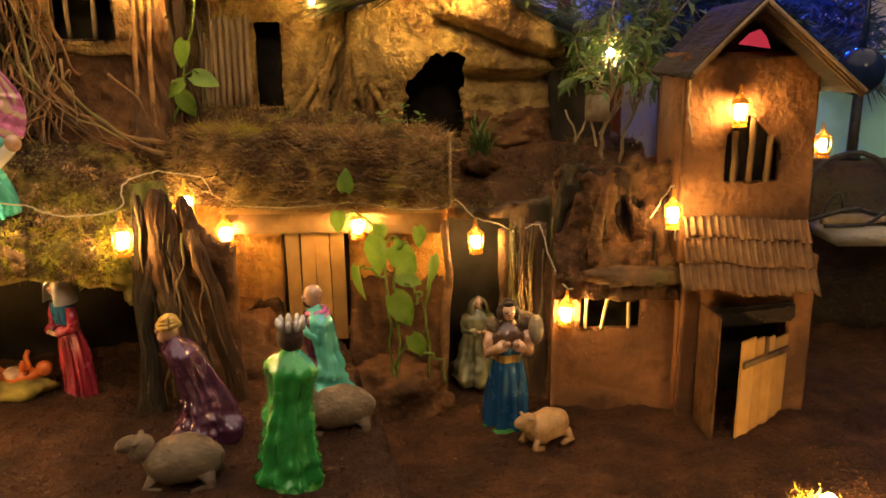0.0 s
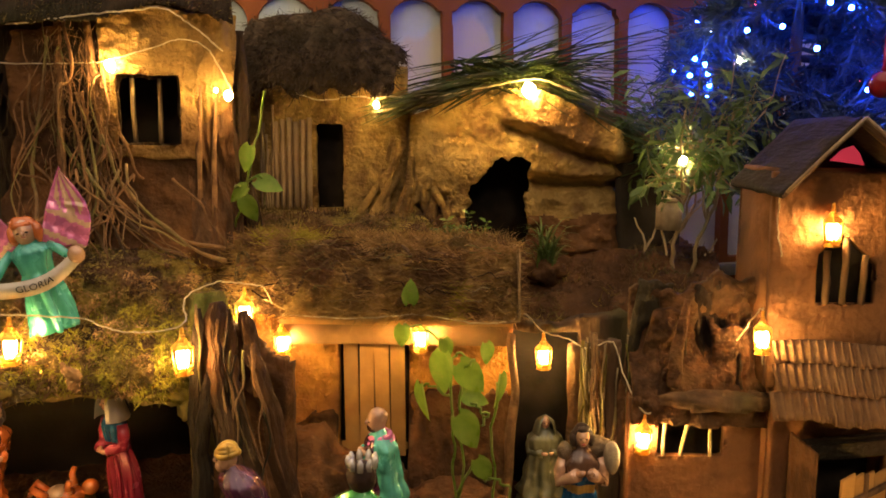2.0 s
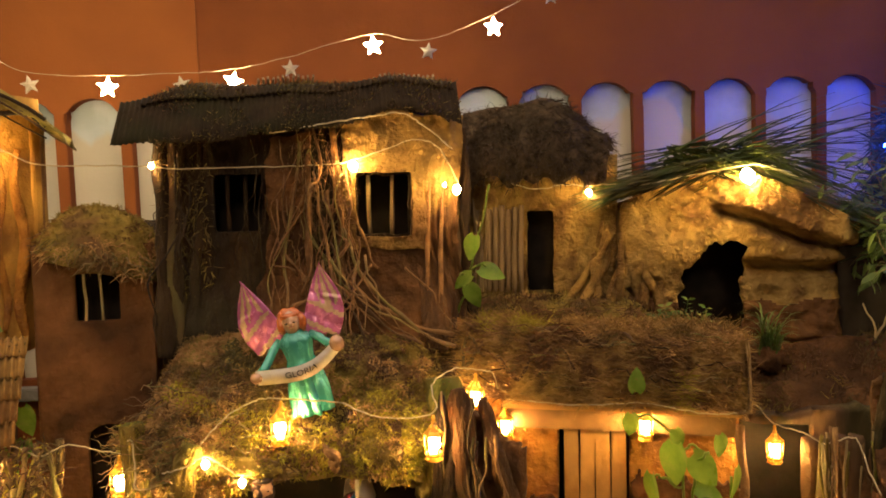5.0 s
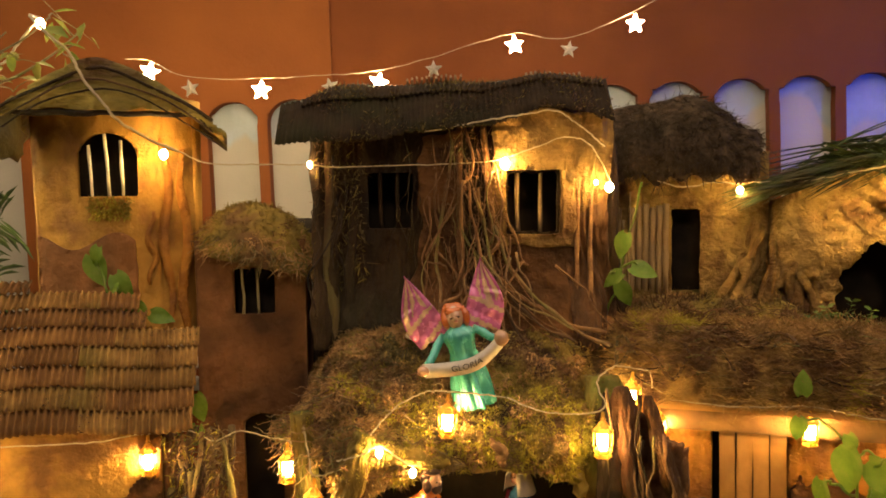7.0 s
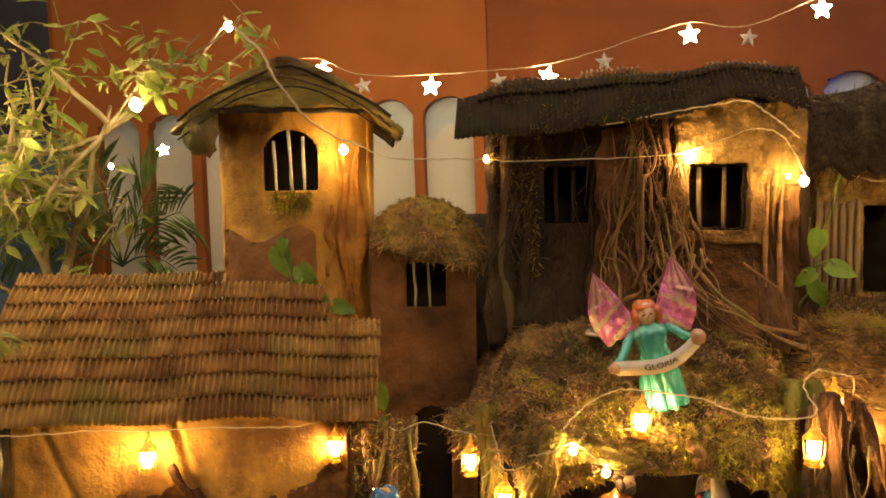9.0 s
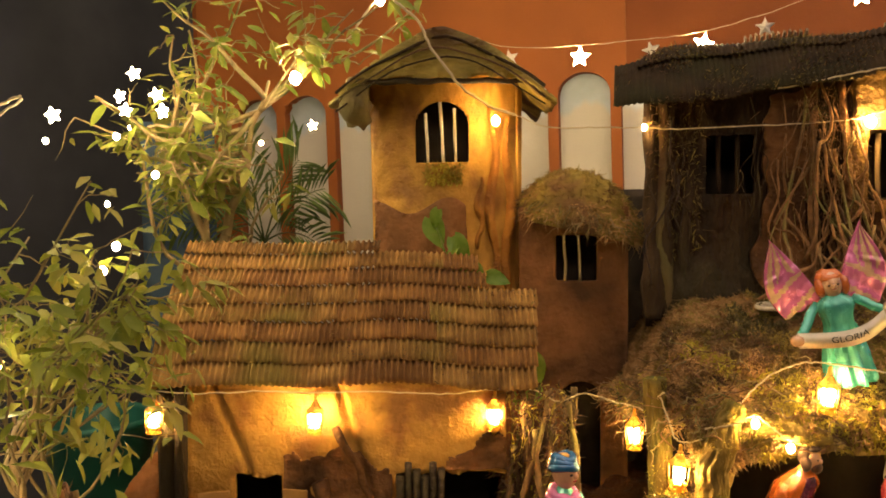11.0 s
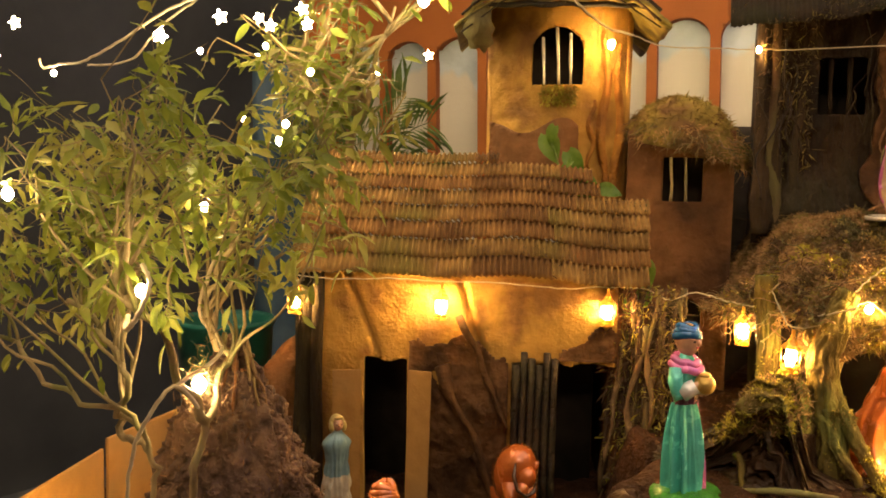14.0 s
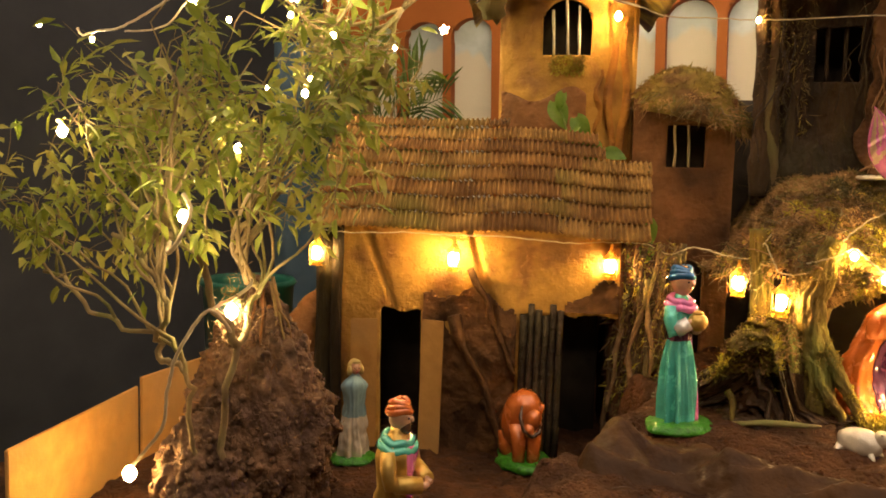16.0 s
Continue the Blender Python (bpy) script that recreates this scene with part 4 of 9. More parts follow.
for k, sh_ in enumerate([o for o in tree_house.children if o.name.startswith("roof_sheet")]):
    p_, n_ = on_mesh(sh_, 3200, 50 + k, lambda p, n: (fbm(p[:, 0], p[:, 2], 22, 3) > 0.0) & (n[:, 2] > -0.2))
    vv, ff = blades(p_, np.abs(n_) * np.array([1, -1, 1]), 0.008, 0.0010, 1.2, 60 + k)
    raw("roof_moss", vv, ff, [BARK, MOSS], sh_, index=np.tile((np.arange(len(p_)) % 4 == 0).astype(int), 2), kind="stuff")
kp = lambda u, v: rect(u, v, 0.088, 0.176, 0.40, 0.83) + 0.006 * fbm(u, v, 30, 2)
v_, f_ = panel(0.08, 0.185, 0.39, 0.84, 0.0035, kp, lambda u, v: (u + 0.006 * np.sin(v * 17) + 0.006 * fbm(u, v, 9, 2), -0.036 - 0.030 * ridge(u + 0.25 * fbm(u, v, 4, 2) * 0.1, v * 0.10, 34, 3, 4) - 0.006 * fbm(u, v * 0.5, 60, 3) - 0.05 * smooth(0.56, 0.40, v) + 0.5 * np.maximum(u - 0.15, 0), v), 0.02)
cv = np.array([v_[list(f), 2].mean() for f in f_])
cu = np.array([v_[list(f), 0].mean() for f in f_])
raw("ridged_mud", v_, f_, [OLIVE_MUD, TRUNK], tree_house, "mud over upright roots", index=(cv + 0.06 * fbm(cu, cv * 0.3, 40, 3) < 0.66).astype(int))
vine_rnd = random.Random(11)
for k in range(40):
    if k < 30:
        ua = vine_rnd.gauss(-0.085, 0.032)
        ua = min(ua, -0.040)
        ub = ua + vine_rnd.gauss(0.012, 0.045)
        za = vine_rnd.uniform(0.68, 0.815)
        zb = vine_rnd.uniform(0.42, 0.66)
        if zb > 0.56:
            ub = min(ub, -0.035)
        rad, wob = vine_rnd.choice((0.0008, 0.0012, 0.0018, 0.0028)), vine_rnd.uniform(0.024, 0.055)
        m_ = (ROOT, ROOT_BROWN, ROOT_BROWN)[k % 3]
    else:
        ua = vine_rnd.choice((vine_rnd.uniform(-0.37, -0.30), vine_rnd.uniform(-0.34, -0.29), vine_rnd.uniform(-0.25, -0.17)))
        ub = ua + vine_rnd.gauss(0.0, 0.02)
        za, zb = vine_rnd.uniform(0.66, 0.80), vine_rnd.uniform(0.42, 0.60)
        rad, wob, m_ = vine_rnd.uniform(0.0008, 0.0018), 0.02, DARK_SHADED if k % 2 else TREE_BARK
    fl = -0.05 * float(smooth(0.56, 0.40, zb))
    bm = bmesh.new()
    add_tube(bm, wander((ua, -0.040 + vine_rnd.uniform(0, 0.012), za), (ub, -0.044 + fl, zb), 16, wob, vine_rnd), [rad * vine_rnd.uniform(0.7, 1.3) for _ in range(17)], 5)
    part("vine", bm, m_, tree_house, "dry hanging vine")
for lo, hi in ((-0.20, -0.085), (0.035, 0.150)):
    for k in range(int((hi - lo) / 0.0095)):
        u = lo + 0.0095 * k
        y_, z_ = (float(w) for w in th_ridge(np.array(u)))
        bm = bmesh.new()
        add_box(bm, (u, y_ - 0.004, z_ + 0.006), (0.0042, 0.012, 0.010 + 0.003 * ((k * 7) % 3)), (35, rnd.uniform(-8, 8), 0), 0.0008)
        part("flute_end", bm, STICK_GREY, tree_house, "pale torn end of a corrugation", False)
# roots sweeping under the window and down on both sides
for k in range(16):
    right = k % 3 > 0
    a = Vector((vine_rnd.gauss(-0.055, 0.018), -0.052, vine_rnd.uniform(0.54, 0.68)))
    b = Vector((vine_rnd.uniform(-0.02, 0.15) if right else vine_rnd.uniform(-0.22, -0.10), -0.125 - vine_rnd.uniform(0, 0.03), vine_rnd.uniform(0.415, 0.45)))
    c = Vector((a.x + 0.15 * (b.x - a.x), -0.075, b.z + 0.35 * (a.z - b.z)))
    pts = [a * (1 - t) ** 2 + c * 2 * t * (1 - t) + b * t * t for t in [i / 16 for i in range(17)]]
    ph = vine_rnd.uniform(0, 9)
    pts = [p + 0.004 * Vector((math.sin(i * 0.9 + ph), 0.3 * math.sin(i * 1.7 + ph), math.cos(i * 1.1 + ph))) for i, p in enumerate(pts)]
    bm = bmesh.new()
    r0 = vine_rnd.choice((0.0014, 0.0020, 0.0030, 0.0042))
    add_tube(bm, pts, [r0 * (0.8 + 0.25 * math.sin(i * 1.3 + ph)) for i in range(17)], 6)
    part("sweeping_root", bm, (ROOT_BROWN, ROOT, ROOT_BROWN, BARK)[k % 4], tree_house, "root sweeping down over the mud")
# roots fanning out over the terrace at the foot
for k in range(16):
    a = Vector((vine_rnd.gauss(-0.05, 0.03), -0.075, vine_rnd.uniform(0.50, 0.58)))
    b = a + Vector((vine_rnd.uniform(-0.08, 0.13), -vine_rnd.uniform(0.05, 0.09), -vine_rnd.uniform(0.08, 0.13)))
    bm = bmesh.new()
    add_tube(bm, wander(a, b, 12, 0.014, vine_rnd), [0.0028 * (1 - i / 16) for i in range(13)], 5)
    part("foot_root", bm, ROOT_BROWN if k % 3 else ROOT, tree_house, "thin root running over the moss")
for k, (u, r, m_) in enumerate(((0.112, 0.004, ROOT_BROWN), (0.139, 0.004, ROOT_BROWN), (0.172, 0.008, BARK), (0.186, 0.012, TREE_BARK), (-0.372, 0.016, TREE_BARK), (-0.350, 0.012, BARK), (-0.330, 0.010, TREE_BARK), (-0.300, 0.009, TREE_BARK), (-0.06, 0.007, ROOT_BROWN), (-0.105, 0.006, ROOT_BROWN))):
    bm = bmesh.new()
    yy = 0.03 if u > 0.17 else -0.022 + (0.03 if u < -0.25 else 0)
    add_root(bm, wander((u, yy, 0.81), (u + rnd.uniform(-0.012, 0.012), yy - 0.035, 0.40), 30, 0.010), [r * (0.8 + 0.6 * (i / 30) ** 2) for i in range(31)], 12, 0, 0.6, k * 3)
    part("root_trunk", bm, m_, tree_house, "upright bark-covered root")
p_ = np.stack([np.minimum(np.random.RandomState(8).normal(-0.085, 0.03, 700), -0.042), np.full(700, -0.045), np.random.RandomState(9).uniform(0.48, 0.80, 700)], -1)
vv, ff = blades(p_, np.tile([0, -0.5, -0.6], (700, 1)), 0.026, 0.0007, 0.8, 8, droop=0.8)
raw("vine_fibre", vv, ff, ROOT_BROWN, tree_house, "fine dry fibres", kind="stuff")
p_ = np.stack([np.random.RandomState(18).uniform(-0.375, -0.28, 900), np.full(900, -0.012), np.random.RandomState(19).uniform(0.42, 0.80, 900)], -1)
vv, ff = blades(p_, np.tile([0, -0.6, -0.4], (900, 1)), 0.016, 0.0010, 0.8, 28, droop=0.5)
raw("bark_moss", vv, ff, [MOSS, BARK], tree_house, "dark moss on the bark", index=np.tile((np.arange(900) % 3 > 0).astype(int), 2), kind="stuff")

# plank-door house
plank = thing("plank_house", "small ochre mud house with a stick door and grey thatch", "house", pose(-0.30, 1.64, 0, 0, 0, 0))
kp = lambda u, v: np.minimum(rect(u, v, -0.27, 0.10, 0.40, 0.76), -(rect(u, v, -0.085, -0.030, 0.35, 0.648) + 0.003 * fbm(u, v, 50, 2)))
rl = mud_relief(6, 0.007, 12)
v_, f_ = panel(-0.275, 0.105, 0.40, 0.76, 0.005, kp, lambda u, v: (u, rl(u, v), v), 0.014)
raw("front_wall", v_, f_, OCHRE, plank)
box_shell(plank, -0.19, 0.10, 0.40, 0.70, 0.012, 0.2, MUD_DARK)
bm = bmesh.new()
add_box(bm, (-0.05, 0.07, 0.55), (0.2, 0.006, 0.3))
part("inner_screen", bm, SHADE_DARK, plank)
sticks(plank, "door_stick", [((-0.163 + 0.0135 * i, 0.47), (-0.161 + 0.0135 * i, 0.652 + 0.004 * (i % 3))) for i in range(6)], -0.016, 0.0062, STICK_GREY, wob=0.0012)
ps = random.Random(6)
for k in range(12):
    x0 = ps.uniform(-0.215, -0.168)
    bm = bmesh.new()
    add_tube(bm, wander((x0, -0.02 - 0.015 * ps.random(), 0.44), (x0 + ps.uniform(-0.012, 0.012), -0.02, ps.uniform(0.56, 0.70)), 9, 0.006, ps), [ps.uniform(0.0016, 0.0036) for _ in range(10)], 5)
    part("wall_stem", bm, (STICK_GREY, BARK_PALE, ROOT)[k % 3], plank, "pale dry stem against the wall")
bm = bmesh.new()
m0 = bmesh.ops.create_grid(bm, x_segments=30, y_segments=14, size=0.5)
for v in bm.verts:
    u, t = v.co.x * 0.31 - 0.075, v.co.y + 0.5
    hump = 0.025 * math.exp(-((u + 0.06) / 0.08) ** 2) - 0.075 * float(smooth(-0.03, 0.09, u))
    v.co = Vector((u, -0.06 + 0.20 * t, 0.722 + 0.145 * math.sin(math.pi * 0.5 * t) ** 0.7 + hump * t + 0.012 * noise.noise(Vector((u * 25, t * 5, 0))) + (1 - t) * 0.022 * noise.noise(Vector((u * 40, 3.3, 0)))))
g = bmesh.ops.extrude_face_region(bm, geom=bm.faces[:])
for v in [w for w in g["geom"] if isinstance(w, bmesh.types.BMVert)]:
    v.co.z -= 0.016
thatch = part("thatch", bm, STRAW, plank, "dark grey straw roof")
p_, n_ = on_mesh(thatch, 9000, 4, lambda p, n: n[:, 2] > -0.2)
vv, ff = blades(p_, n_ * 0.35 + np.array([0.1, -0.7, -0.6]), 0.032, 0.0008, 0.25, 9)
raw("straw", vv, ff, STRAW, thatch, kind="stuff")

# mud cave house with the palm-leaf roof
cave_house = thing("cave_house", "ochre mud cave dwelling under a roof of palm fronds", "house", pose(0, 1.625, 0, 0, 0, 0))


def ch_outline(u, v):
    return 0.715 - 0.06 * smooth(0, -0.25, u) ** 1.2 - 0.105 * smooth(0.02, 0.30, u) - v


def ch_mouth(u, v):
    top = 0.587 - 1.05 * np.maximum(-(u + 0.008), 0) - 0.62 * np.maximum(u - 0.015, 0)
    return np.minimum(np.minimum(u + 0.080, 0.040 - u), np.minimum(v - 0.38, (top - v) * 0.7)) + 0.016 * fbm(u, v, 34, 3)


kp = lambda u, v: np.minimum.reduce([rect(u, v, -0.215, 0.245, 0.30, 0.75), ch_outline(u, v), -ch_mouth(u, v)])


def ch_place(u, v):
    wob = 0.012 * fbm(u, v, 14, 3, 2)
    # an overhanging upper slab, a second shelf beside the mouth, and hollow folds under both
    l1 = 0.645 - 0.34 * (u - 0.02) - 0.25 * np.maximum(-u - 0.02, 0) + wob
    l2 = 0.548 - 0.04 * (u - 0.05) + wob
    slab = -0.034 * smooth(-0.004, 0.010, v - l1) * smooth(-0.05, 0.02, u)
    under = 0.030 * np.exp(-((v - l1 + 0.012) / 0.010) ** 2) * smooth(-0.03, 0.03, u)
    shelf = -0.030 * smooth(-0.004, 0.008, v - l2) * smooth(0.02, 0.06, u)
    under2 = 0.036 * np.exp(-((v - l2 + 0.012) / 0.010) ** 2) * smooth(0.02, 0.06, u)
    cheek = -0.028 * np.exp(-(((u + 0.12) / 0.07) ** 2 + ((v - 0.585) / 0.06) ** 2))
    foot = -0.03 * smooth(0.50, 0.36, v) + 0.030 * ridge(u * 0.5, v, 22, 3, 6) * smooth(0.54, 0.44, v)
    gran = 0.026 * fbm(u, v, 9, 4, 5) + 0.013 * np.maximum(fbm(u, v, 40, 4), -0.1)
    return u, -gran + slab + under + shelf + under2 + cheek + foot + 0.05 * smooth(-0.17, -0.22, u) + 0.06 * smooth(0.2, 0.25, u), v


v_, f_ = panel(-0.22, 0.25, 0.30, 0.75, 0.0042, kp, ch_place, 0.016)
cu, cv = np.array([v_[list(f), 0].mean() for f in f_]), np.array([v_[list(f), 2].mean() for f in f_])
# the wall's lower part takes the darker brown mud
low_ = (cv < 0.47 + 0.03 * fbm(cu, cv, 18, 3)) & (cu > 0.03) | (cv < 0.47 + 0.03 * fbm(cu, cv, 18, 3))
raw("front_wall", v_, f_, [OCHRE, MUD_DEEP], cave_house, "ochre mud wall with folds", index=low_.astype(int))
box_shell(cave_house, -0.21, 0.24, 0.30, 0.60, 0.06, 0.3, MUD_DARK)
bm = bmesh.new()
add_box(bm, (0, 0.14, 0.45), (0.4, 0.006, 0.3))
part("inner_screen", bm, SHADE_DARK, cave_house)
frond_rnd = random.Random(5)
for k in range(190):
    s = k / 190
    t = frond_rnd.random()
    side_r = frond_rnd.random() < 0.55
    if side_r:
        a = Vector((frond_rnd.uniform(-0.12, 0.10), frond_rnd.uniform(-0.05, 0.16), 0.748 + frond_rnd.uniform(-0.012, 0.03)))
        b = a + Vector((frond_rnd.uniform(0.16, 0.30), frond_rnd.uniform(-0.03, 0.05), -frond_rnd.uniform(0.03, 0.13)))
    else:
        a = Vector((frond_rnd.uniform(-0.05, 0.14), frond_rnd.uniform(-0.05, 0.16), 0.748 + frond_rnd.uniform(-0.012, 0.03)))
        b = a + Vector((-frond_rnd.uniform(0.16, 0.30), frond_rnd.uniform(-0.03, 0.05), -frond_rnd.uniform(0.0, 0.055)))
    if k % 9 == 0 or k > 160:
        b = a + Vector((frond_rnd.uniform(0.15, 0.34), 0.06, frond_rnd.uniform(0.0, 0.14)))
    bm = bmesh.new()
    d = (b - a).normalized()
    s_ = d.cross(Vector((0, frond_rnd.uniform(-0.4, 0.4), 1))).normalized()
    w = frond_rnd.uniform(0.0028, 0.0055)
    pr = None
    for i in range(6):
        q = i / 5
        p = a.lerp(b, q) + Vector((0, 0, -0.03 * q * q))
        ww = w * (1 - 0.85 * q)
        row = [bm.verts.new(p - s_ * ww), bm.verts.new(p + Vector((0, 0, -ww * 0.7))), bm.verts.new(p + s_ * ww)]
        if pr:
            bm.faces.new((pr[0], pr[1], row[1], row[0]))
            bm.faces.new((pr[1], pr[2], row[2], row[1]))
        pr = row
    part("frond_leaflet", bm, PALM, cave_house, "dark green palm leaflet")
pl = []
for k in range(1100):
    u = frond_rnd.uniform(-0.24, 0.27)
    zt = 0.745 - 0.05 * float(smooth(0, -0.25, u)) - 0.105 * float(smooth(0.02, 0.30, u))
    d = Vector((1, 0, -0.35)) if u > 0.03 else Vector((-1, 0, -0.18))
    pl.append((Vector((u - d.x * 0.05, frond_rnd.uniform(-0.055, 0.10), zt + frond_rnd.uniform(-0.016, 0.014))), (d + Vector((frond_rnd.gauss(0, 0.12), -0.25 + frond_rnd.gauss(0, 0.2), frond_rnd.gauss(0, 0.12)))).normalized()))
BLADE = [(-1, 0.0, 0), (1, 0.0, 0), (1.1, 0.5, -0.04), (-1.1, 0.5, -0.04), (0, 1.0, -0.14)]
vv, ff = [], []
for p, d in pl:
    m = aim(p, d, (frond_rnd.gauss(0, 0.4), frond_rnd.gauss(-0.6, 0.4), 1), 1.0)
    L, w, k = frond_rnd.uniform(0.06, 0.13), frond_rnd.uniform(0.0014, 0.0028), len(vv)
    vv += [m @ Vector((x * w, y * L, z * L)) for x, y, z in BLADE]
    ff += [(k, k + 1, k + 2, k + 3), (k + 3, k + 2, k + 4)]
raw("frond_thatch", vv, ff, PALM, cave_house, "matted dark green palm thatch", kind="stuff")
bm = bmesh.new()
m0 = bmesh.ops.create_grid(bm, x_segments=30, y_segments=6, size=0.5)
for v in bm.verts:
    u, t = v.co.x * 0.53 + 0.01, v.co.y + 0.5
    v.co = Vector((u, -0.03 + 0.22 * t, 0.728 - 0.05 * float(smooth(0, -0.25, u)) - 0.105 * float(smooth(0.02, 0.30, u)) + 0.03 * t))
g = bmesh.ops.extrude_face_region(bm, geom=bm.faces[:])
for v in [w for w in g["geom"] if isinstance(w, bmesh.types.BMVert)]:
    v.co.z -= 0.012
part("roof_bed", bm, BARK, cave_house, "dark bed under the fronds")
for k in range(13):
    ua = -0.235 + 0.007 * k + rnd.uniform(-0.006, 0.006)
    bm = bmesh.new()
    add_tube(bm, wander((ua + 0.01, 0.012, 0.625 - 0.006 * k), (ua + 0.011 * (k - 6), -0.030 - 0.004 * (k % 3), 0.44), 10, 0.020), [0.0050 + 0.0005 * i + rnd.uniform(-0.001, 0.002) for i in range(11)], 7)
    part("wall_root", bm, OLIVE_MUD, cave_house, "mud-coated root")

# terrace behind and below the upper houses
def terrace_z(x, y):
    dip = smooth(-0.17, -0.08, x)
    left = 0.428 + 0.045 * smooth(1.47, 1.60, y) * (1 - dip) - 0.045 * dip * smooth(1.48, 1.54, y) - 0.02 * smooth(-0.6, -1.0, x)
    right = 0.30 + 0.10 * smooth(1.42, 1.60, y)
    k = smooth(-0.02, 0.03, x)
    return left * (1 - k) + right * k + 0.012 * fbm(x, y, 12, 4, 3) + k * (0.030 * ridge(x, y * 1.5, 11, 4, 2) - 0.012)


verts, faces = panel(-1.06, 0.40, 1.44, 1.95, 0.012, None, lambda u, v: (u, v, terrace_z(u, v)), 0.0)
n_top = len(verts) // 2
tv = verts[:n_top]
tf = [f for f in faces if max(f) < n_top]
terrace = thing("terrace", "upper earth terrace of the crib", "terrace", pose(0, 0, 0), kind="structure")
cx_ = np.array([tv[list(f), 0].mean() for f in tf])
cy_ = np.array([tv[list(f), 1].mean() for f in tf])
# right of x = 0 the darker earth colour includes the recess's shade
ter_top = raw("earth", tv, tf, [MUD_DEEP, MOSS], terrace, "brown earth with moss", index=(cx_ + 0.06 * fbm(cx_, cy_, 16, 3) < 0.0).astype(int))
rl2 = lambda u, v: 0.018 * ridge(u, v * 0.5, 10, 4, 2)
v_, f_ = panel(-1.06, 0.40, -0.1, 0.48, 0.010, lambda u, v: np.minimum.reduce([terrace_z(u, 0 * u + 1.47) - v, -rect(u, v, -0.005, 0.122, -0.2, 0.285)]), lambda u, v: (u, 1.475 - rl2(u, v) - 0.06 * smooth(-0.03, 0.03, u), v), 0.03)
raw("front_face", v_, f_, BARK, terrace, "dark earth face")
p_, n_ = on_mesh(ter_top, 44000, 3, lambda p, n: (p[:, 1] < 1.64) & ((p[:, 0] < 0.0) | (fbm(p[:, 0], p[:, 1], 22, 3) > -0.08)))
vv, ff = blades(p_, np.abs(n_), 0.014, 0.0010, 1.3, 3)
# blades right of x = 0 are mostly dark too, for the same shade
raw("terrace_moss", vv, ff, [MOSS, MOSS_RED, BARK], terrace, index=np.tile(np.where(p_[:, 0] > 0.0, np.where(fbm(p_[:, 0], p_[:, 1], 18, 3, 3) > 0.16, 0, 2), np.where(fbm(p_[:, 0], p_[:, 1], 14, 3, 6) > 0.18, 1, np.where(fbm(p_[:, 0], p_[:, 1], 18, 3, 3) > 0.06, 2, 0))), 2), kind="stuff")
r_ = np.random.RandomState(41)
p_, n_ = on_mesh(ter_top, 9000, 13, lambda p, n: (p[:, 1] < 1.56) & (p[:, 0] < 0.0))
vv, ff = blades(p_ + np.array([0, 0, 0.004]), np.abs(n_) * 0.2 + np.stack([r_.normal(size=len(p_)), 0.4 * r_.normal(size=len(p_)), 0 * p_[:, 0]], -1), 0.035, 0.0008, 0.15, 33)
raw("terrace_fibre", vv, ff, [BARK, ROOT_BROWN], terrace, "long dry fibres lying on the moss", index=np.tile((np.arange(len(p_)) % 3 == 0).astype(int), 2), kind="stuff")
for k in range(26):
    a = Vector((rnd.uniform(-0.70, -0.05), rnd.uniform(1.45, 1.54), 0))
    b = a + Vector((rnd.uniform(-0.14, 0.14), rnd.uniform(-0.05, 0.03), 0))
    pts = wander(a, b, 12, 0.02)
    bm = bmesh.new()
    add_tube(bm, [(p.x, p.y, float(terrace_z(p.x, p.y)) + 0.006 + 0.006 * math.sin(i * 1.3 + k)) for i, p in enumerate(pts)], [0.0022 * (1 - i / 18) for i in range(13)], 5)
    part("creeping_root", bm, ROOT_BROWN if k % 3 else BARK, terrace, "thin root creeping over the moss")

# middle house under the mossy slab roof
PALE_EDGE = mat("pale_lit_edge", (0.17, 0.105, 0.045), (0.33, 0.22, 0.10), 40, 0.85, 0.8, 200, (0.12, 0.07, 0.03), 30, dist=0.003)
mid = thing("middle_house", "mud house with a slatted gate under a thick moss roof", "house", pose(-0.2, 1.42, 0))
kp = lambda u, v: np.minimum.reduce([rect(u, v, -0.275, 0.205, 0.0, 0.325), -rect(u, v, -0.105, 0.02, -0.1, 0.262)])
rl = mud_relief(2, 0.009, 14)
v_, f_ = panel(-0.28, 0.21, 0.0, 0.33, 0.005, kp, lambda u, v: (u, rl(u, v) - 0.02 * smooth(0.2, 0.0, v), v), 0.016)
raw("front_wall", v_, f_, MUD, mid)
for u0, u1, hi in ((0.022, 0.205, 0.165), (-0.275, -0.107, 0.120)):
    kp = lambda u, v: np.minimum(rect(u, v, u0, u1, -0.02, 0.25), hi + 0.05 * fbm(u, 0 * v, 14, 3, 2) + 0.02 * ridge(u, 0 * v, 40, 2) - v)
    v_, f_ = panel(u0, u1, -0.02, 0.25, 0.0045, kp, lambda u, v: (u, -0.018 - 0.022 * ridge(u, v * 0.4, 20, 4, 3) * smooth(hi + 0.05, hi - 0.06, v) - 0.035 * smooth(0.12, 0.0, v) + rl(u, v), v), 0.012)
    raw("mud_patch", v_, f_, MUD_DEEP, mid, "dark rooty mud at the wall's foot")
bm = bmesh.new()
add_box(bm, (-0.04, 0.03, 0.15), (0.2, 0.006, 0.3))
part("inner_screen", bm, SHADE_DARK, mid)
for i in range(4):
    bm = bmesh.new()
    add_box(bm, (-0.080 + 0.0275 * i, -0.022, 0.163), (0.0258, 0.004, 0.205 + 0.006 * (i % 2)), (0, rnd.uniform(-1, 1), 0), 0.0012)
    part("gate_slat", bm, BOARD, mid, "tan cardboard slat", False)
bm = bmesh.new()
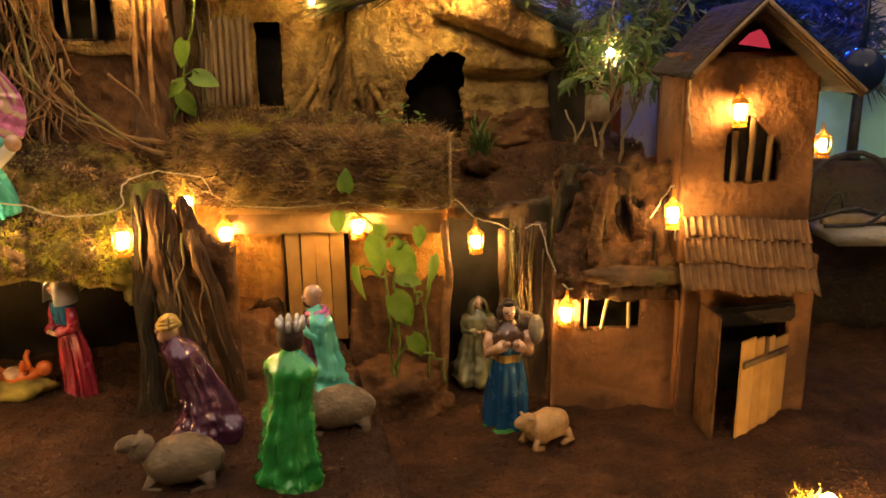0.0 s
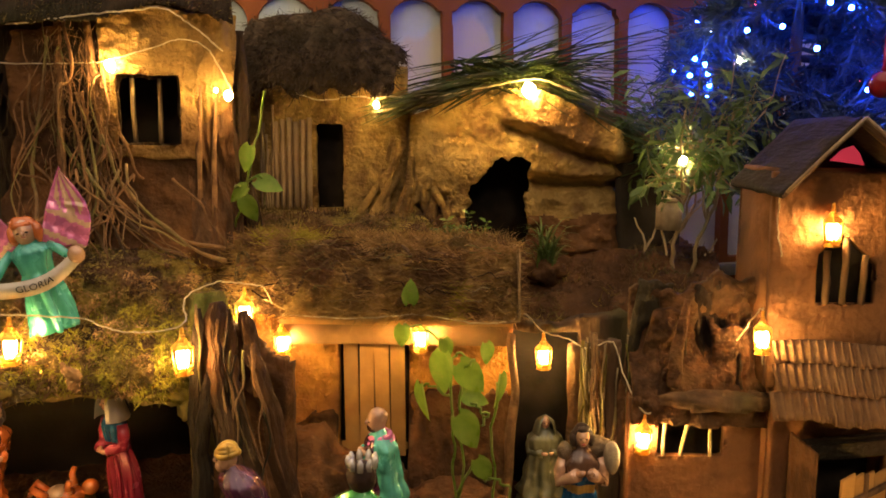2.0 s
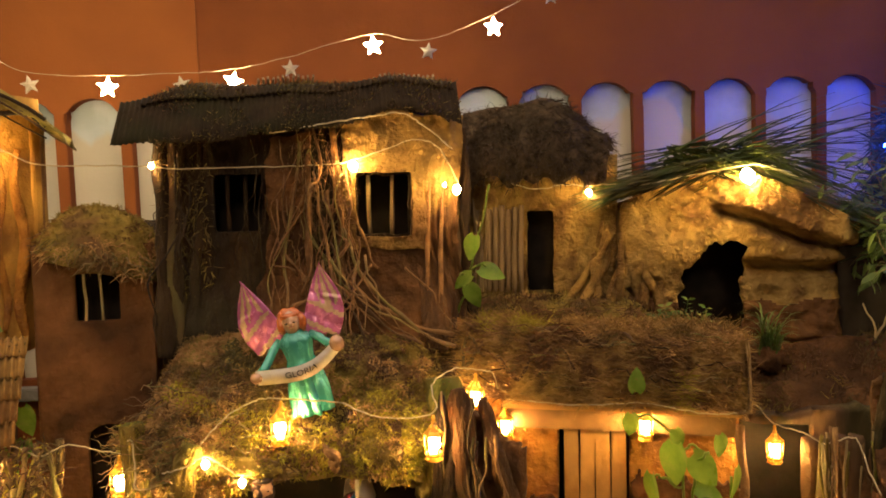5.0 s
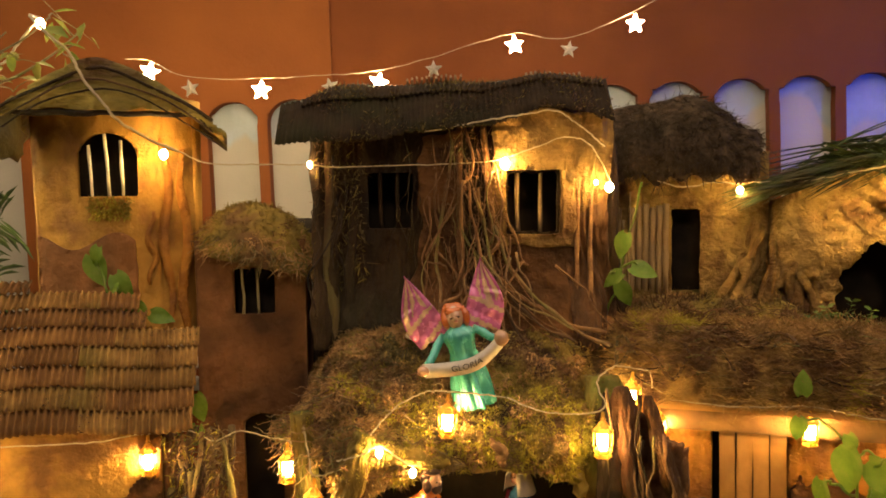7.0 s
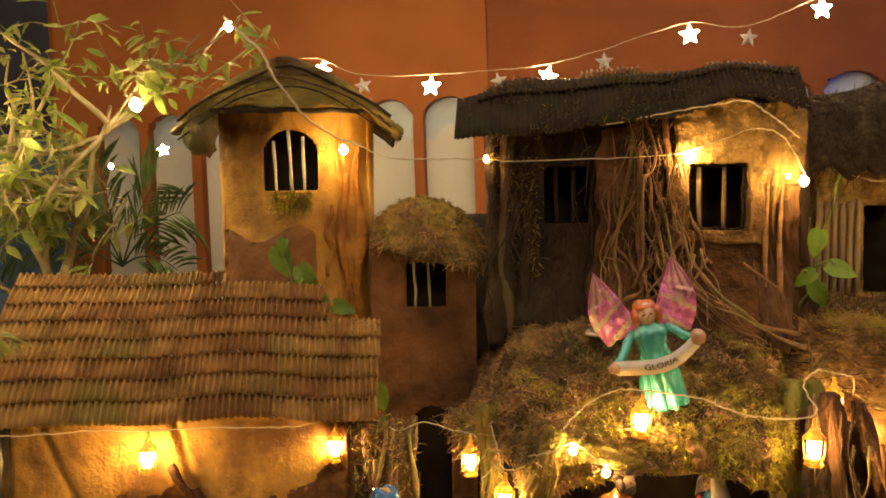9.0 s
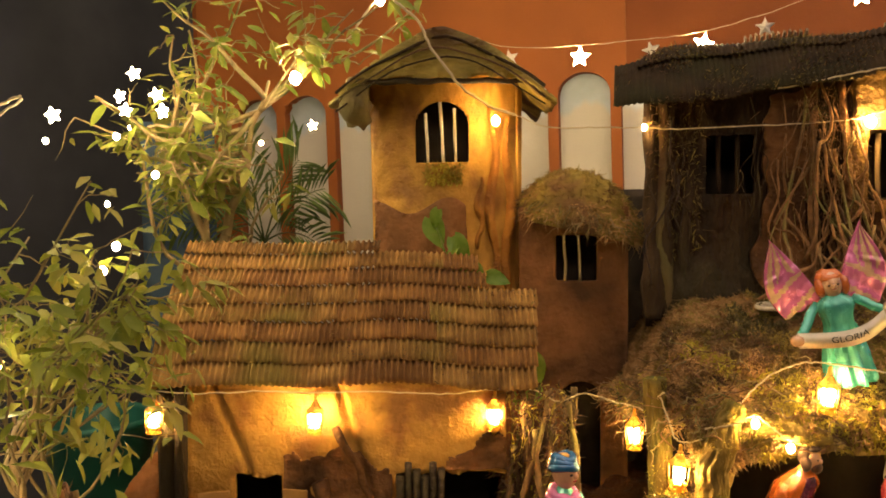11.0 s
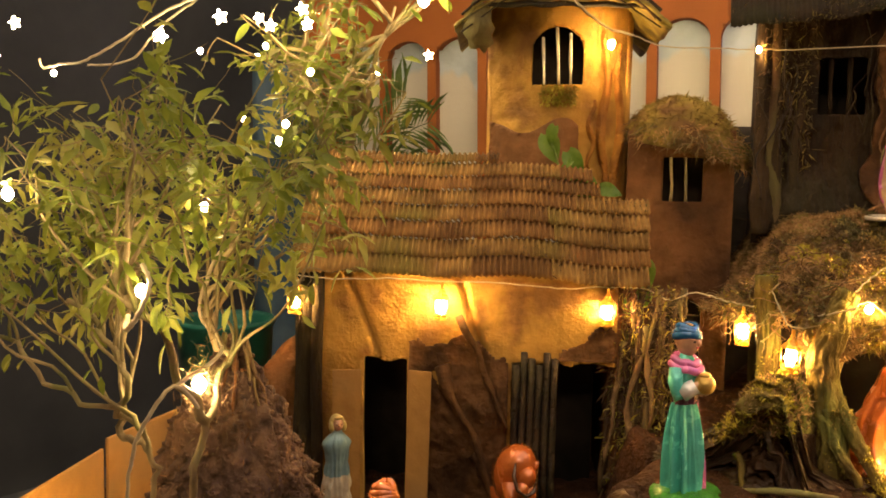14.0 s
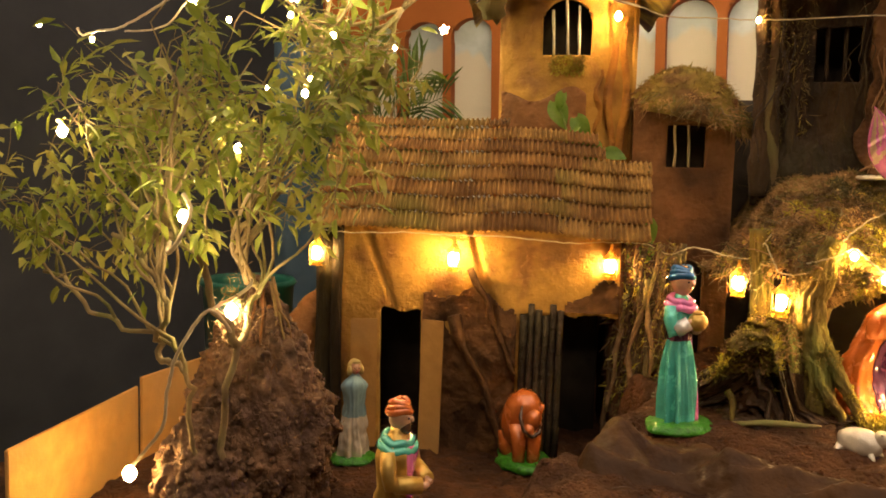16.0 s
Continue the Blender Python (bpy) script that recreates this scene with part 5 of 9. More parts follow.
add_box(bm, (-0.04, -0.018, 0.075), (0.12, 0.003, 0.014), (0, 0, 0), 0.001)
part("gate_rail", bm, BOARD, mid, "", False)
bm = bmesh.new()
add_box(bm, (-0.005, -0.032, 0.287), (0.40, 0.012, 0.042), (0, 0, 0), 0.002)
part("lintel", bm, BOARD_DARK, mid, "stained card beam under the roof", False)


def slab(u, t):
    x = u
    lx = smooth(-0.25, -0.46, x)
    y = 1.345 + 0.14 * np.clip(t, 0, 1) ** 2.4
    z = 0.322 + 0.118 * np.sin(np.pi * 0.5 * np.clip(t * 1.3, 0, 1)) - 0.012 * smooth(-0.03, 0.004, x) * t + 0.010 * fbm(x, t * 0.3, 22, 3, 5) * t + 0.006 * fbm(x, t * 0.1, 14, 3, 2) + 0.006 * lx
    return x + 0.2, y - 1.42, z


v_, f_ = panel(-0.47, 0.004, 0.0, 1.0, 0.011, None, lambda u, t: (slab(u, t)), 0.02)
roof = raw("roof", v_, f_, MOSS_BROWN, mid, "thick moss roof")
bm = bmesh.new()
add_box(bm, (0.002, 0.0, 0.315), (0.40, 0.145, 0.012), bevel=0.003)
part("roof_board", bm, BOARD, mid, "", False)
p_, n_ = on_mesh(roof, 30000, 7, lambda p, n: n[:, 2] - n[:, 1] > -0.3)
n_ = np.where(n_[:, 2:] < 0, -n_, n_)
vv, ff = blades(p_, n_ * 0.3 + np.array([0.9, -0.25, -0.1]) * np.where(np.arange(len(p_)) % 2, 1, -1)[:, None] * np.array([1, 0, 1]) + np.array([0, -0.3, 0]), 0.024, 0.0009, 0.4, 11)
raw("roof_moss", vv, ff, [MOSS_BROWN, MOSS_RED, MOSS_GREEN], roof, index=np.tile(np.where(fbm(p_[:, 0], p_[:, 2], 25, 2) > 0.16, 1, np.where(fbm(p_[:, 0], p_[:, 1], 9, 2, 4) > 0.26, 2, 0)), 2), kind="stuff")

ms = random.Random(23)
for k in range(95):
    u, t = ms.uniform(-0.46, -0.01), ms.uniform(0.08, 0.95)
    a = Vector([float(w) for w in slab(np.array(u), np.array(t))]) + Vector((0, -0.006, 0.004))
    b = a + Vector((ms.uniform(0.02, 0.07) * ms.choice((-1, 1)), ms.uniform(-0.008, 0.0), ms.uniform(-0.016, 0.012)))
    bm = bmesh.new()
    add_tube(bm, wander(a, b, 7, 0.010, ms), [ms.uniform(0.0007, 0.0019) * (1 - 0.6 * i / 7) for i in range(8)], 5)
    part("moss_root", bm, (ROOT, ROOT_BROWN, TREE_BARK, BARK_PALE, ROOT)[k % 5], roof, "dry strand in the moss")
for k in range(30):
    u, t = ms.uniform(-0.45, -0.03), ms.uniform(0.15, 0.9)
    du = ms.uniform(0.04, 0.11) * ms.choice((-1, 1))
    pts = []
    for i in range(11):
        w_ = slab(np.array(min(-0.005, max(-0.465, u + du * i / 10))), np.array(min(0.97, max(0.05, t + 0.10 * math.sin(i * 0.7 + k) * (k % 3) / 2))))
        pts.append(Vector([float(c) for c in w_]) + Vector((0, -0.003, 0.001 + 0.003 * math.sin(i * 1.1 + k))))
    bm = bmesh.new()
    r_0 = ms.uniform(0.0022, 0.0046)
    add_root(bm, pts, [r_0 * math.sin(math.pi * (i + 0.6) / 11.2) ** 0.5 for i in range(11)], 9, 0, 0.6, k)
    part("moss_root", bm, (MOSS_BROWN, ROOT_BROWN, BARK)[k % 3], roof, "gnarled root under the moss")
kp = lambda u, v: rect(u, v, 0.0, 0.135, 0.318, 0.442) + 0.004 * fbm(u, v, 60, 3)
v_, f_ = panel(-0.004, 0.14, 0.314, 0.446, 0.005, kp, lambda u, v: (0.2085 + 0.004 * fbm(u, v, 50, 3) + 0 * u, -0.074 + 0.012 * smooth(0.40, 0.44, v) + u, v), 0.0)
raw("roof_edge", v_, f_, OLIVE_MUD, mid, "bare mud edge at the roof's end")

# pale strip along the roof's end, with the edge's highlight in its colour
bm = bmesh.new()
rim_ = [Vector([float(w) for w in slab(np.array(0.006), np.array(t))]) + Vector((0.004, -0.006, 0.001)) for t in [i / 14 for i in range(13)]]
add_root(bm, [rim_[0] + Vector((-0.05, 0.004, -0.002)), rim_[0] + Vector((-0.02, 0.0, -0.003))] + rim_ + [rim_[-1] + Vector((-0.03, 0.004, 0.006)), rim_[-1] + Vector((-0.07, 0.006, 0.008))], [0.0016, 0.0026] + [0.0032] * 13 + [0.0024, 0.0012], 8, 0, 0.6, 7)
part("roof_rim", bm, PALE_EDGE, mid, "pale strip for the lit edge at the roof's end")

# stump row beside the dark doorway
stump = thing("stump_row", "row of bark-covered stumps beside a dark doorway", "stump", pose(0, 0, 0))
bm = bmesh.new()
add_box(bm, (0.06, 1.50, 0.13), (0.2, 0.006, 0.36))
part("inner_screen", bm, SHADE_DARK, stump)
for x, y, z1, r in ((0.135, 1.36, 0.28, 0.014), (0.152, 1.355, 0.285, 0.012), (0.172, 1.345, 0.29, 0.013), (0.19, 1.34, 0.27, 0.012), (0.118, 1.39, 0.27, 0.012), (-0.005, 1.375, 0.29, 0.007)):
    bm = bmesh.new()
    add_root(bm, wander((x, y, -0.06), (x + rnd.uniform(-0.01, 0.01), y, z1), 18, 0.010), [r * (1.35 - 0.4 * i / 18) for i in range(19)], 12, 0, 0.5, x * 50)
    part("trunk", bm, ROOT_BROWN if r < 0.013 else BARK, stump)
for k in range(22):
    x0 = rnd.uniform(0.115, 0.20)
    bm = bmesh.new()
    add_tube(bm, wander((x0, 1.335 + rnd.uniform(-0.012, 0.01), rnd.uniform(0.02, 0.15)), (x0 + rnd.uniform(-0.015, 0.015), 1.33 + rnd.uniform(-0.01, 0.01), rnd.uniform(0.24, 0.31)), 10, 0.008), [rnd.uniform(0.0012, 0.0032) for _ in range(11)], 5)
    part("stem", bm, (ROOT, MOSSY_BARK, BARK_PALE)[k % 3], stump, "thin dry stem")

# wing with the low window
wing = thing("wing", "brown mud wing with a small barred window", "house", pose(0.29, 1.29, 0))
kp = lambda u, v: np.minimum.reduce([rect(u, v, -0.102, 0.125, -0.08, 0.216), -(rect(u, v, -0.056, 0.050, 0.113, 0.198) + 0.0015 * fbm(u, v, 60, 2))])
rl = mud_relief(3, 0.005, 10)
v_, f_ = panel(-0.105, 0.13, -0.08, 0.22, 0.005, kp, lambda u, v: (u, rl(u, v), v), 0.014)
raw("front_wall", v_, f_, MUD_DARK, wing)
box_shell(wing, -0.10, 0.125, -0.08, 0.21, 0.014, 0.12, MUD_DARK)
bm = bmesh.new()
add_box(bm, (0.01, 0.06, 0.12), (0.2, 0.006, 0.17))
part("inner_screen", bm, SHADE_DARK, wing)
sticks(wing, "window_bar", [((-0.045, 0.113), (-0.044, 0.198)), ((-0.018, 0.113), (-0.004, 0.196)), ((0.030, 0.113), (0.028, 0.198))], 0.002, 0.0028, STICK)
bm = bmesh.new()
add_ball(bm, (0.03, -0.012, 0.213), (0.11, 0.03, 0.016), 0, 22, 10, jitter=0.6)
part("window_hood", bm, BARK, wing, "lumpy bark hood over the window")
crag = thing("bark_crag", "upright slabs of dark bark above the wing", "bark", pose(0, 0, 0))
kp = lambda u, v: 0.385 + 0.05 * fbm(u, 0 * v, 16, 3, 2) - v
v_, f_ = panel(0.19, 0.425, 0.17, 0.43, 0.005, kp, lambda u, v: (u, 1.335 - 0.026 * ridge(u, v * 0.35, 20, 4, 3) - 0.012 * fbm(u, v, 40, 4) - 0.05 * smooth(0.32, 0.20, v), v), 0.014)
raw("earth_bank", v_, f_, HUSK, crag, "dark crumbly earth behind the slabs")
for cx, w, z1, y in ((0.225, 0.055, 0.40, 1.325), (0.275, 0.06, 0.385, 1.315), (0.325, 0.055, 0.375, 1.32), (0.375, 0.06, 0.41, 1.33), (0.25, 0.07, 0.35, 1.30), (0.345, 0.07, 0.34, 1.295)):
    off = rnd.uniform(0, 9)
    kp = lambda u, v: np.minimum(np.minimum(u + w / 2, w / 2 - u), z1 + 0.03 * vnoise((u + off) * 60, 0 * v + off) * 2 - v)
    v_, f_ = panel(-w / 2 - 0.004, w / 2 + 0.004, 0.18, z1 + 0.05, 0.005, kp, lambda u, v: (cx + u + 0.01 * np.sin(v * 20 + off), y + 9 * u ** 2 - 0.014 * ridge(u + off, v * 0.15, 45, 3, 2) - 0.014 * fbm(u + off, v, 45, 4), v), 0.012)
    raw("bark_slab", v_, f_, TREE_BARK if w < 0.058 else HUSK, crag)
for k in range(9):
    x0, y0 = rnd.uniform(0.20, 0.41), rnd.uniform(1.27, 1.33)
    bm = bmesh.new()
    add_root(bm, wander((x0, y0, rnd.uniform(0.17, 0.24)), (x0 + rnd.uniform(-0.02, 0.02), y0 + rnd.uniform(-0.01, 0.02), rnd.uniform(0.25, 0.39)), 14, 0.004), [(0.003 + 0.006 * ((k * 37) % 10) / 10) * (1.1 - 0.6 * (i / 14) ** 3) for i in range(15)], 10, 0, 0.8, k)
    part("bark_stalk", bm, (TREE_BARK, HUSK)[k % 2], crag, "thin upright bark stalk")

# right-hand tower with the gable roof
tower2 = thing("gable_tower", "brown mud tower with a pointed barred window and gable roof", "tower", pose(0.5, 1.26, 0))


def point_win(u, v):
    top = 0.484 - 0.95 * np.abs(u + 0.008)
    return np.minimum(np.minimum(u + 0.043, 0.046 - u), np.minimum(v - 0.374, (top - v) * 0.72)) + 0.002 * fbm(u, v, 60, 2)


kp = lambda u, v: np.minimum(rect(u, v, -0.112, 0.100, 0.24, 0.575), -point_win(u, v))
v_, f_ = panel(-0.115, 0.105, 0.24, 0.58, 0.003, kp, lambda u, v: (u - 0.02 * (v - 0.31), -0.004 * fbm(u, v, 14, 3, 6) - 0.0035 * np.maximum(fbm(u, v, 60, 3, 1), 0.05) * smooth(0.2, -0.05, u) - 0.0050 * np.maximum(fbm(u, v, 120, 2, 4), 0.0) * smooth(0.08, -0.10, u) * smooth(0.27, 0.40, v + 0.2 * np.abs(u)), v), 0.014)
raw("front_wall", v_, f_, MUD_DARK, tower2, "rough brown mud wall")
box_shell(tower2, -0.11, 0.098, 0.24, 0.57, 0.012, 0.16, MUD_DARK)
bm = bmesh.new()
add_box(bm, (0, 0.06, 0.43), (0.18, 0.006, 0.2))
part("inner_screen", bm, SHADE_DARK, tower2)
sticks(tower2, "window_bar", [((-0.030, 0.374), (-0.031, 0.456)), ((-0.004, 0.374), (-0.004, 0.478)), ((0.024, 0.374), (0.026, 0.45))], 0.0, 0.0052, STICK_DARK)
AP = Vector((-0.030, 0, 0.655))
for ux, uz, nm in ((-0.130, 0.550, "roof_slope"), (0.128, 0.522, "roof_slope")):
    d = Vector((ux - AP.x, 0, uz - AP.z))
    L = d.length
    bm = bmesh.new()
    m = Matrix.Translation(((AP.x + ux) / 2, 0.045, (AP.z + uz) / 2)) @ pose(0, 0, 0, 0, math.degrees(math.atan2(-d.z, d.x)), 0)
    bmesh.ops.create_grid(bm, x_segments=14, y_segments=16, size=0.5, matrix=m @ Matrix.Diagonal((L, 0.23, 1, 1)))
    for v in bm.verts:
        v.co.z += 0.006 * noise.noise(v.co * 22)
    g = bmesh.ops.extrude_face_region(bm, geom=bm.faces[:])
    for v in [w for w in g["geom"] if isinstance(w, bmesh.types.BMVert)]:
        v.co.z -= 0.008
    part(nm, bm, ROOF_BROWN, tower2, "weathered bark roof slope")
    for k in range(3):
        bm = bmesh.new()
        add_tube(bm, [Vector((AP.x, -0.083 + 0.006 * k, AP.z - 0.002 - 0.004 * k)), Vector(((AP.x + ux) / 2, -0.082 + 0.006 * k, (AP.z + uz) / 2 - 0.004 * k)), Vector((ux, -0.082 + 0.006 * k, uz - 0.004 * k))], 0.0026, 6)
        part("verge_stick", bm, STICK_GREY if k == 0 else STICK_DARK, tower2)
bm = bmesh.new()
bm.faces.new([bm.verts.new(p) for p in ((-0.038, -0.002, 0.592), (0.012, -0.002, 0.585), (0.004, -0.002, 0.603), (-0.006, -0.002, 0.614), (-0.022, -0.002, 0.608))])
g = bmesh.ops.extrude_face_region(bm, geom=bm.faces[:])
for v in [w for w in g["geom"] if isinstance(w, bmesh.types.BMVert)]:
    v.co.y += 0.003
part("lit_paper", bm, PENNANT, tower2, "red lit paper in the gable", False)

bm = bmesh.new()
bm.faces.new([bm.verts.new(p) for p in ((-0.118, 0.03, 0.545), (0.115, 0.03, 0.52), (-0.030, 0.03, 0.640))])
g = bmesh.ops.extrude_face_region(bm, geom=bm.faces[:])
for v in [w for w in g["geom"] if isinstance(w, bmesh.types.BMVert)]:
    v.co.y += 0.006
part("gable_board", bm, DARK_SHADED, tower2, "dark board closing the gable", False)

# porch below the tower
porch = thing("porch", "brown mud porch with a corrugated roof and open card doors", "porch", pose(0.395, 1.150, 0, 0, 0, 8))
FRONT_M = porch.matrix_basis.inverted() @ pose(0.407, 1.259, 0, 0, 0, 5.3)
kp = lambda u, v: np.minimum(rect(u, v, -0.004, 0.228, -0.07, 0.245), -(rect(u, v, 0.026, 0.186, -0.1, 0.152) + 0.003 * fbm(u, v, 50, 2)))
rl = mud_relief(5, 0.005, 12)
v_, f_ = panel(-0.008, 0.232, -0.07, 0.25, 0.005, kp, lambda u, v: (u, rl(u, v), v), 0.014)
raw("front_wall", v_, f_, MUD_DARK, porch, "rough brown mud wall").matrix_basis = FRONT_M
for nm, c, sz, m_ in (("side_wall", (0.001, 0.075, 0.085), (0.01, 0.12, 0.31), MUD_DARK), ("side_wall", (0.223, 0.075, 0.085), (0.01, 0.12, 0.31), MUD_DARK), ("back_wall", (0.112, 0.14, 0.085), (0.23, 0.01, 0.31), MUD_DARK), ("inner_screen", (0.112, 0.09, 0.07), (0.20, 0.006, 0.28), SHADE_DARK), ("lintel", (0.112, -0.012, 0.147), (0.15, 0.022, 0.034), DARK_SHADED)):
    bm = bmesh.new()
    add_box(bm, c, sz, (0, -4 if nm == "lintel" else 0, 0), bevel=0.002 if nm != "lintel" else 0.006)
    part(nm, bm, m_, porch, "dark bar across the top of the opening" if nm == "lintel" else "", False).matrix_basis = FRONT_M
# pale torn paper under the eave
kp = lambda u, v: np.minimum(rect(u, v, 0.10, 0.222, 0.176, 0.205), v - 0.186 - 0.016 * fbm(u, 0 * v, 45, 3))
v_, f_ = panel(0.098, 0.224, 0.174, 0.207, 0.003, kp, lambda u, v: (u, -0.008 - 0.006 * fbm(u, v, 40, 2), v), 0.002)
raw("torn_paper", v_, f_, P_WOOL, porch, "torn pale paper edge").matrix_basis = FRONT_M
INV = porch.matrix_basis.inverted()


def leaf_pose(a, b):
    """A door leaf's pose: u runs from its hinge to its free edge."""
    return INV @ pose(a[0], a[1], 0, 0, 0, math.degrees(math.atan2(b[1] - a[1], b[0] - a[0])))


bm = bmesh.new()
add_box(bm, (0.043, 0, 0.06), (0.086, 0.005, 0.222), (0, 0, 0), 0.0012)
part("door", bm, MUD_DEEP, porch, "dark brown card door leaf standing open", False).matrix_basis = leaf_pose((0.433, 1.256), (0.436, 1.170))
DOOR_M = leaf_pose((0.592, 1.272), (0.474, 1.172))
DL = 0.155
at = 0.0
for k, w in enumerate((0.30, 0.23, 0.19, 0.28)):
    bm = bmesh.new()
    top_z = 0.104 + 0.030 * (at + w / 2)
    add_box(bm, ((at + w / 2) * DL, 0, (top_z - 0.052) / 2), (w * DL - 0.0016, 0.004, top_z + 0.052), (0, rnd.uniform(-0.6, 0.6), 0), 0.001)
    part("door_board", bm, BOARD, porch, "tan cardboard door board", False).matrix_basis = DOOR_M
    at += w
for c, sz, ry in (((0.078, 0.0045, 0.086), (0.150, 0.005, 0.012), -3), ((0.080, 0.0045, 0.104), (0.009, 0.005, 0.036), 3)):
    bm = bmesh.new()
    add_box(bm, c, sz, (0, ry, 0), 0.0015)
    part("door_brace", bm, BARK, porch, "dark brace", False).matrix_basis = DOOR_M
p_e = lambda u: (0.045 - 0.139 * u, 0.208 - 0.060 * u + 0.003 * np.sin(u * 40))
p_r = lambda u: (0.092 - 0.10 * u, 0.322 - 0.02 * u + 0.004 * np.sin(u * 25))
for i in range(3):
    t0, t1 = i / 3, min(1, (i + 1.15) / 3)
    fa = lambda u, t=t0: tuple(a * (1 - t) + b * t + (0.004 if k else 0) for k, (a, b) in enumerate(zip(p_e(u), p_r(u))))
    fb = lambda u, t=t1: tuple(a * (1 - t) + b * t - (0.002 if k else 0) for k, (a, b) in enumerate(zip(p_e(u), p_r(u))))
    vv, ff = strip_sheet(-0.008 + 0.003 * (i % 2) + 0.007 * i, 0.214 - 0.002 * i, fa, fb, 0.0125, 0.0030, 0.002, 5, 0.004, i)
    raw("roof_strip", vv, ff, CARD_RED, porch, "brown corrugated card strip")

# nativity grotto
grotto = thing("grotto", "moss-grown root grotto sheltering the manger", "grotto", pose(-0.75, 1.05, 0, 0, 0, 20))


def gr_profile(s):
    """Along the profile: up the front, then back over the top."""
    y = np.where(s < 0.27, 0.0, 0.0)
    t = np.clip((s - 0.27) / 0.40, 0, 1)
    z = np.where(s < 0.27, s, 0.27 + 0.17 * np.sin(np.pi / 2 * np.clip(t * 1.15, 0, 1)) ** 0.85)
    y = -0.035 * np.exp(-((s - 0.30) / 0.06) ** 2) + 0.36 * t ** 1.5
    return y, z


def gr_place(u, s):
    y, z = gr_profile(s)
    lump = 0.036 * fbm(u, s, 8, 4, 2) + 0.030 * np.maximum(fbm(u, s, 34, 4, 1), -0.15)
    sidez = -0.16 * smooth(-0.10, -0.24, u) * smooth(0.2, 0.5, s)
    sag = 0.26 * smooth(-0.09, -0.25, u) + 0.16 * smooth(0.22, 0.36, u)
    return u, y - lump + sag, z + sidez + lump * 0.4


g_hole = lambda u, s: np.minimum(arch(u, s, -0.070, 0.290, -0.1, 0.276, 0.085) + 0.016 * fbm(u, s, 24, 3), 9)
g_gap = lambda u, s: arch(u, s, -0.33, -0.100, -0.1, 0.300, 0.05) + 0.014 * fbm(u, s, 24, 3)
kp = lambda u, s: np.minimum(rect(u, s, -0.25, 0.38, 0.03, 0.67), np.minimum(-g_hole(u, s), -g_gap(u, s)))
v_, f_ = panel(-0.25, 0.43, 0.03, 0.67, 0.008, kp, gr_place, 0.025)
shell = raw("mound", v_, f_, MOSS, grotto, "knotted moss-grown mound")
# the hollow's shade is put into the back wall's dark colour
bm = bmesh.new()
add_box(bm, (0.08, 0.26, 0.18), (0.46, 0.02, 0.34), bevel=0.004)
part("back_wall", bm, SHADE_DARK, grotto)
for ux, yc_, yd_ in ((-0.080, 0.16, 0.20), (0.335, 0.21, 0.12)):
    bm = bmesh.new()
    add_box(bm, (ux, yc_, 0.15), (0.02, yd_, 0.30), bevel=0.004)
    part("side_wall", bm, BARK, grotto)
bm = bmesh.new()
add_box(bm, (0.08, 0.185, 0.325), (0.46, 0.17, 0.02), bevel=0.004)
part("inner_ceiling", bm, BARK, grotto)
p_, n_ = on_mesh(shell, 120000, 5, lambda p, n: (n[:, 1] - n[:, 2] < 0.3))
sel = fbm(p_[:, 0], p_[:, 2], 10, 3, 6) > np.where(p_[:, 2] > 0.23, -0.60, -0.16)
p_, n_ = p_[sel], n_[sel]
sel = (p_[:, 2] >= 0.25) | (p_[:, 0] <= 0.20)
p_, n_ = p_[sel], n_[sel]
dark_ = fbm(p_[:, 0], p_[:, 2], 30, 3, 4)
kind_ = np.where(p_[:, 0] < -0.02 + 0.06 * fbm(p_[:, 0], p_[:, 2], 12, 2), np.where(dark_ > 0.20, 3, 1),
                 np.where(p_[:, 2] < 0.335 + 0.05 * fbm(p_[:, 0], p_[:, 2], 9, 3, 2), np.where(dark_ > 0.05, 0, 2), np.where(dark_ > 0.04, 3, 0)))
vv, ff = blades(p_ + 0.006 * np.maximum(fbm(p_[:, 0], p_[:, 2], 60, 2), 0)[:, None] * n_, n_, 0.0095, 0.0012, 1.5, 21, droop=0.5)
raw("grotto_moss", vv, ff, [MOSS, MOSS_RED, MOSS_GREEN, BARK], shell, index=np.tile(kind_, 2), kind="stuff")
RIM = mat("bare_yellow_plaster", (0.30, 0.20, 0.06), (0.46, 0.33, 0.11), 18, 0.85, 0.6, 120, (0.22, 0.17, 0.05), 14, dist=0.005)
rim_pts = []
for i in range(29):
    a = math.pi * (1 - i / 28)
    u = 0.110 + 0.172 * math.cos(a)
    sz = 0.195 + 0.090 * math.sin(a) ** 0.8
    x, y, z = (float(w) for w in gr_place(np.array(u), np.array(sz)))
    rim_pts.append((x, y + 0.016, z - 0.004))
bm = bmesh.new()
add_root(bm, rim_pts, [0.009 + 0.004 * math.sin(math.pi * i / 28) + 0.002 * math.sin(i * 1.9) for i in range(29)], 14, 0, 0.6, 6)
part("mouth_rim", bm, RIM, grotto, "bare yellowish plaster rim of the grotto's mouth")
# coarse clumps that stand out of the finer moss on the mound's brow
rc = np.random.RandomState(77)
cu_, cs_ = rc.uniform(-0.22, 0.33, 330), rc.uniform(0.275, 0.46, 330)
ok_ = g_hole(cu_, cs_) < -0.012
cu_, cs_ = cu_[ok_], cs_[ok_]
cp_ = np.stack(gr_place(cu_, cs_), -1)
rad_ = rc.uniform(0.006, 0.016, len(cp_))
dd_ = rc.normal(size=(len(cp_), 80, 3))
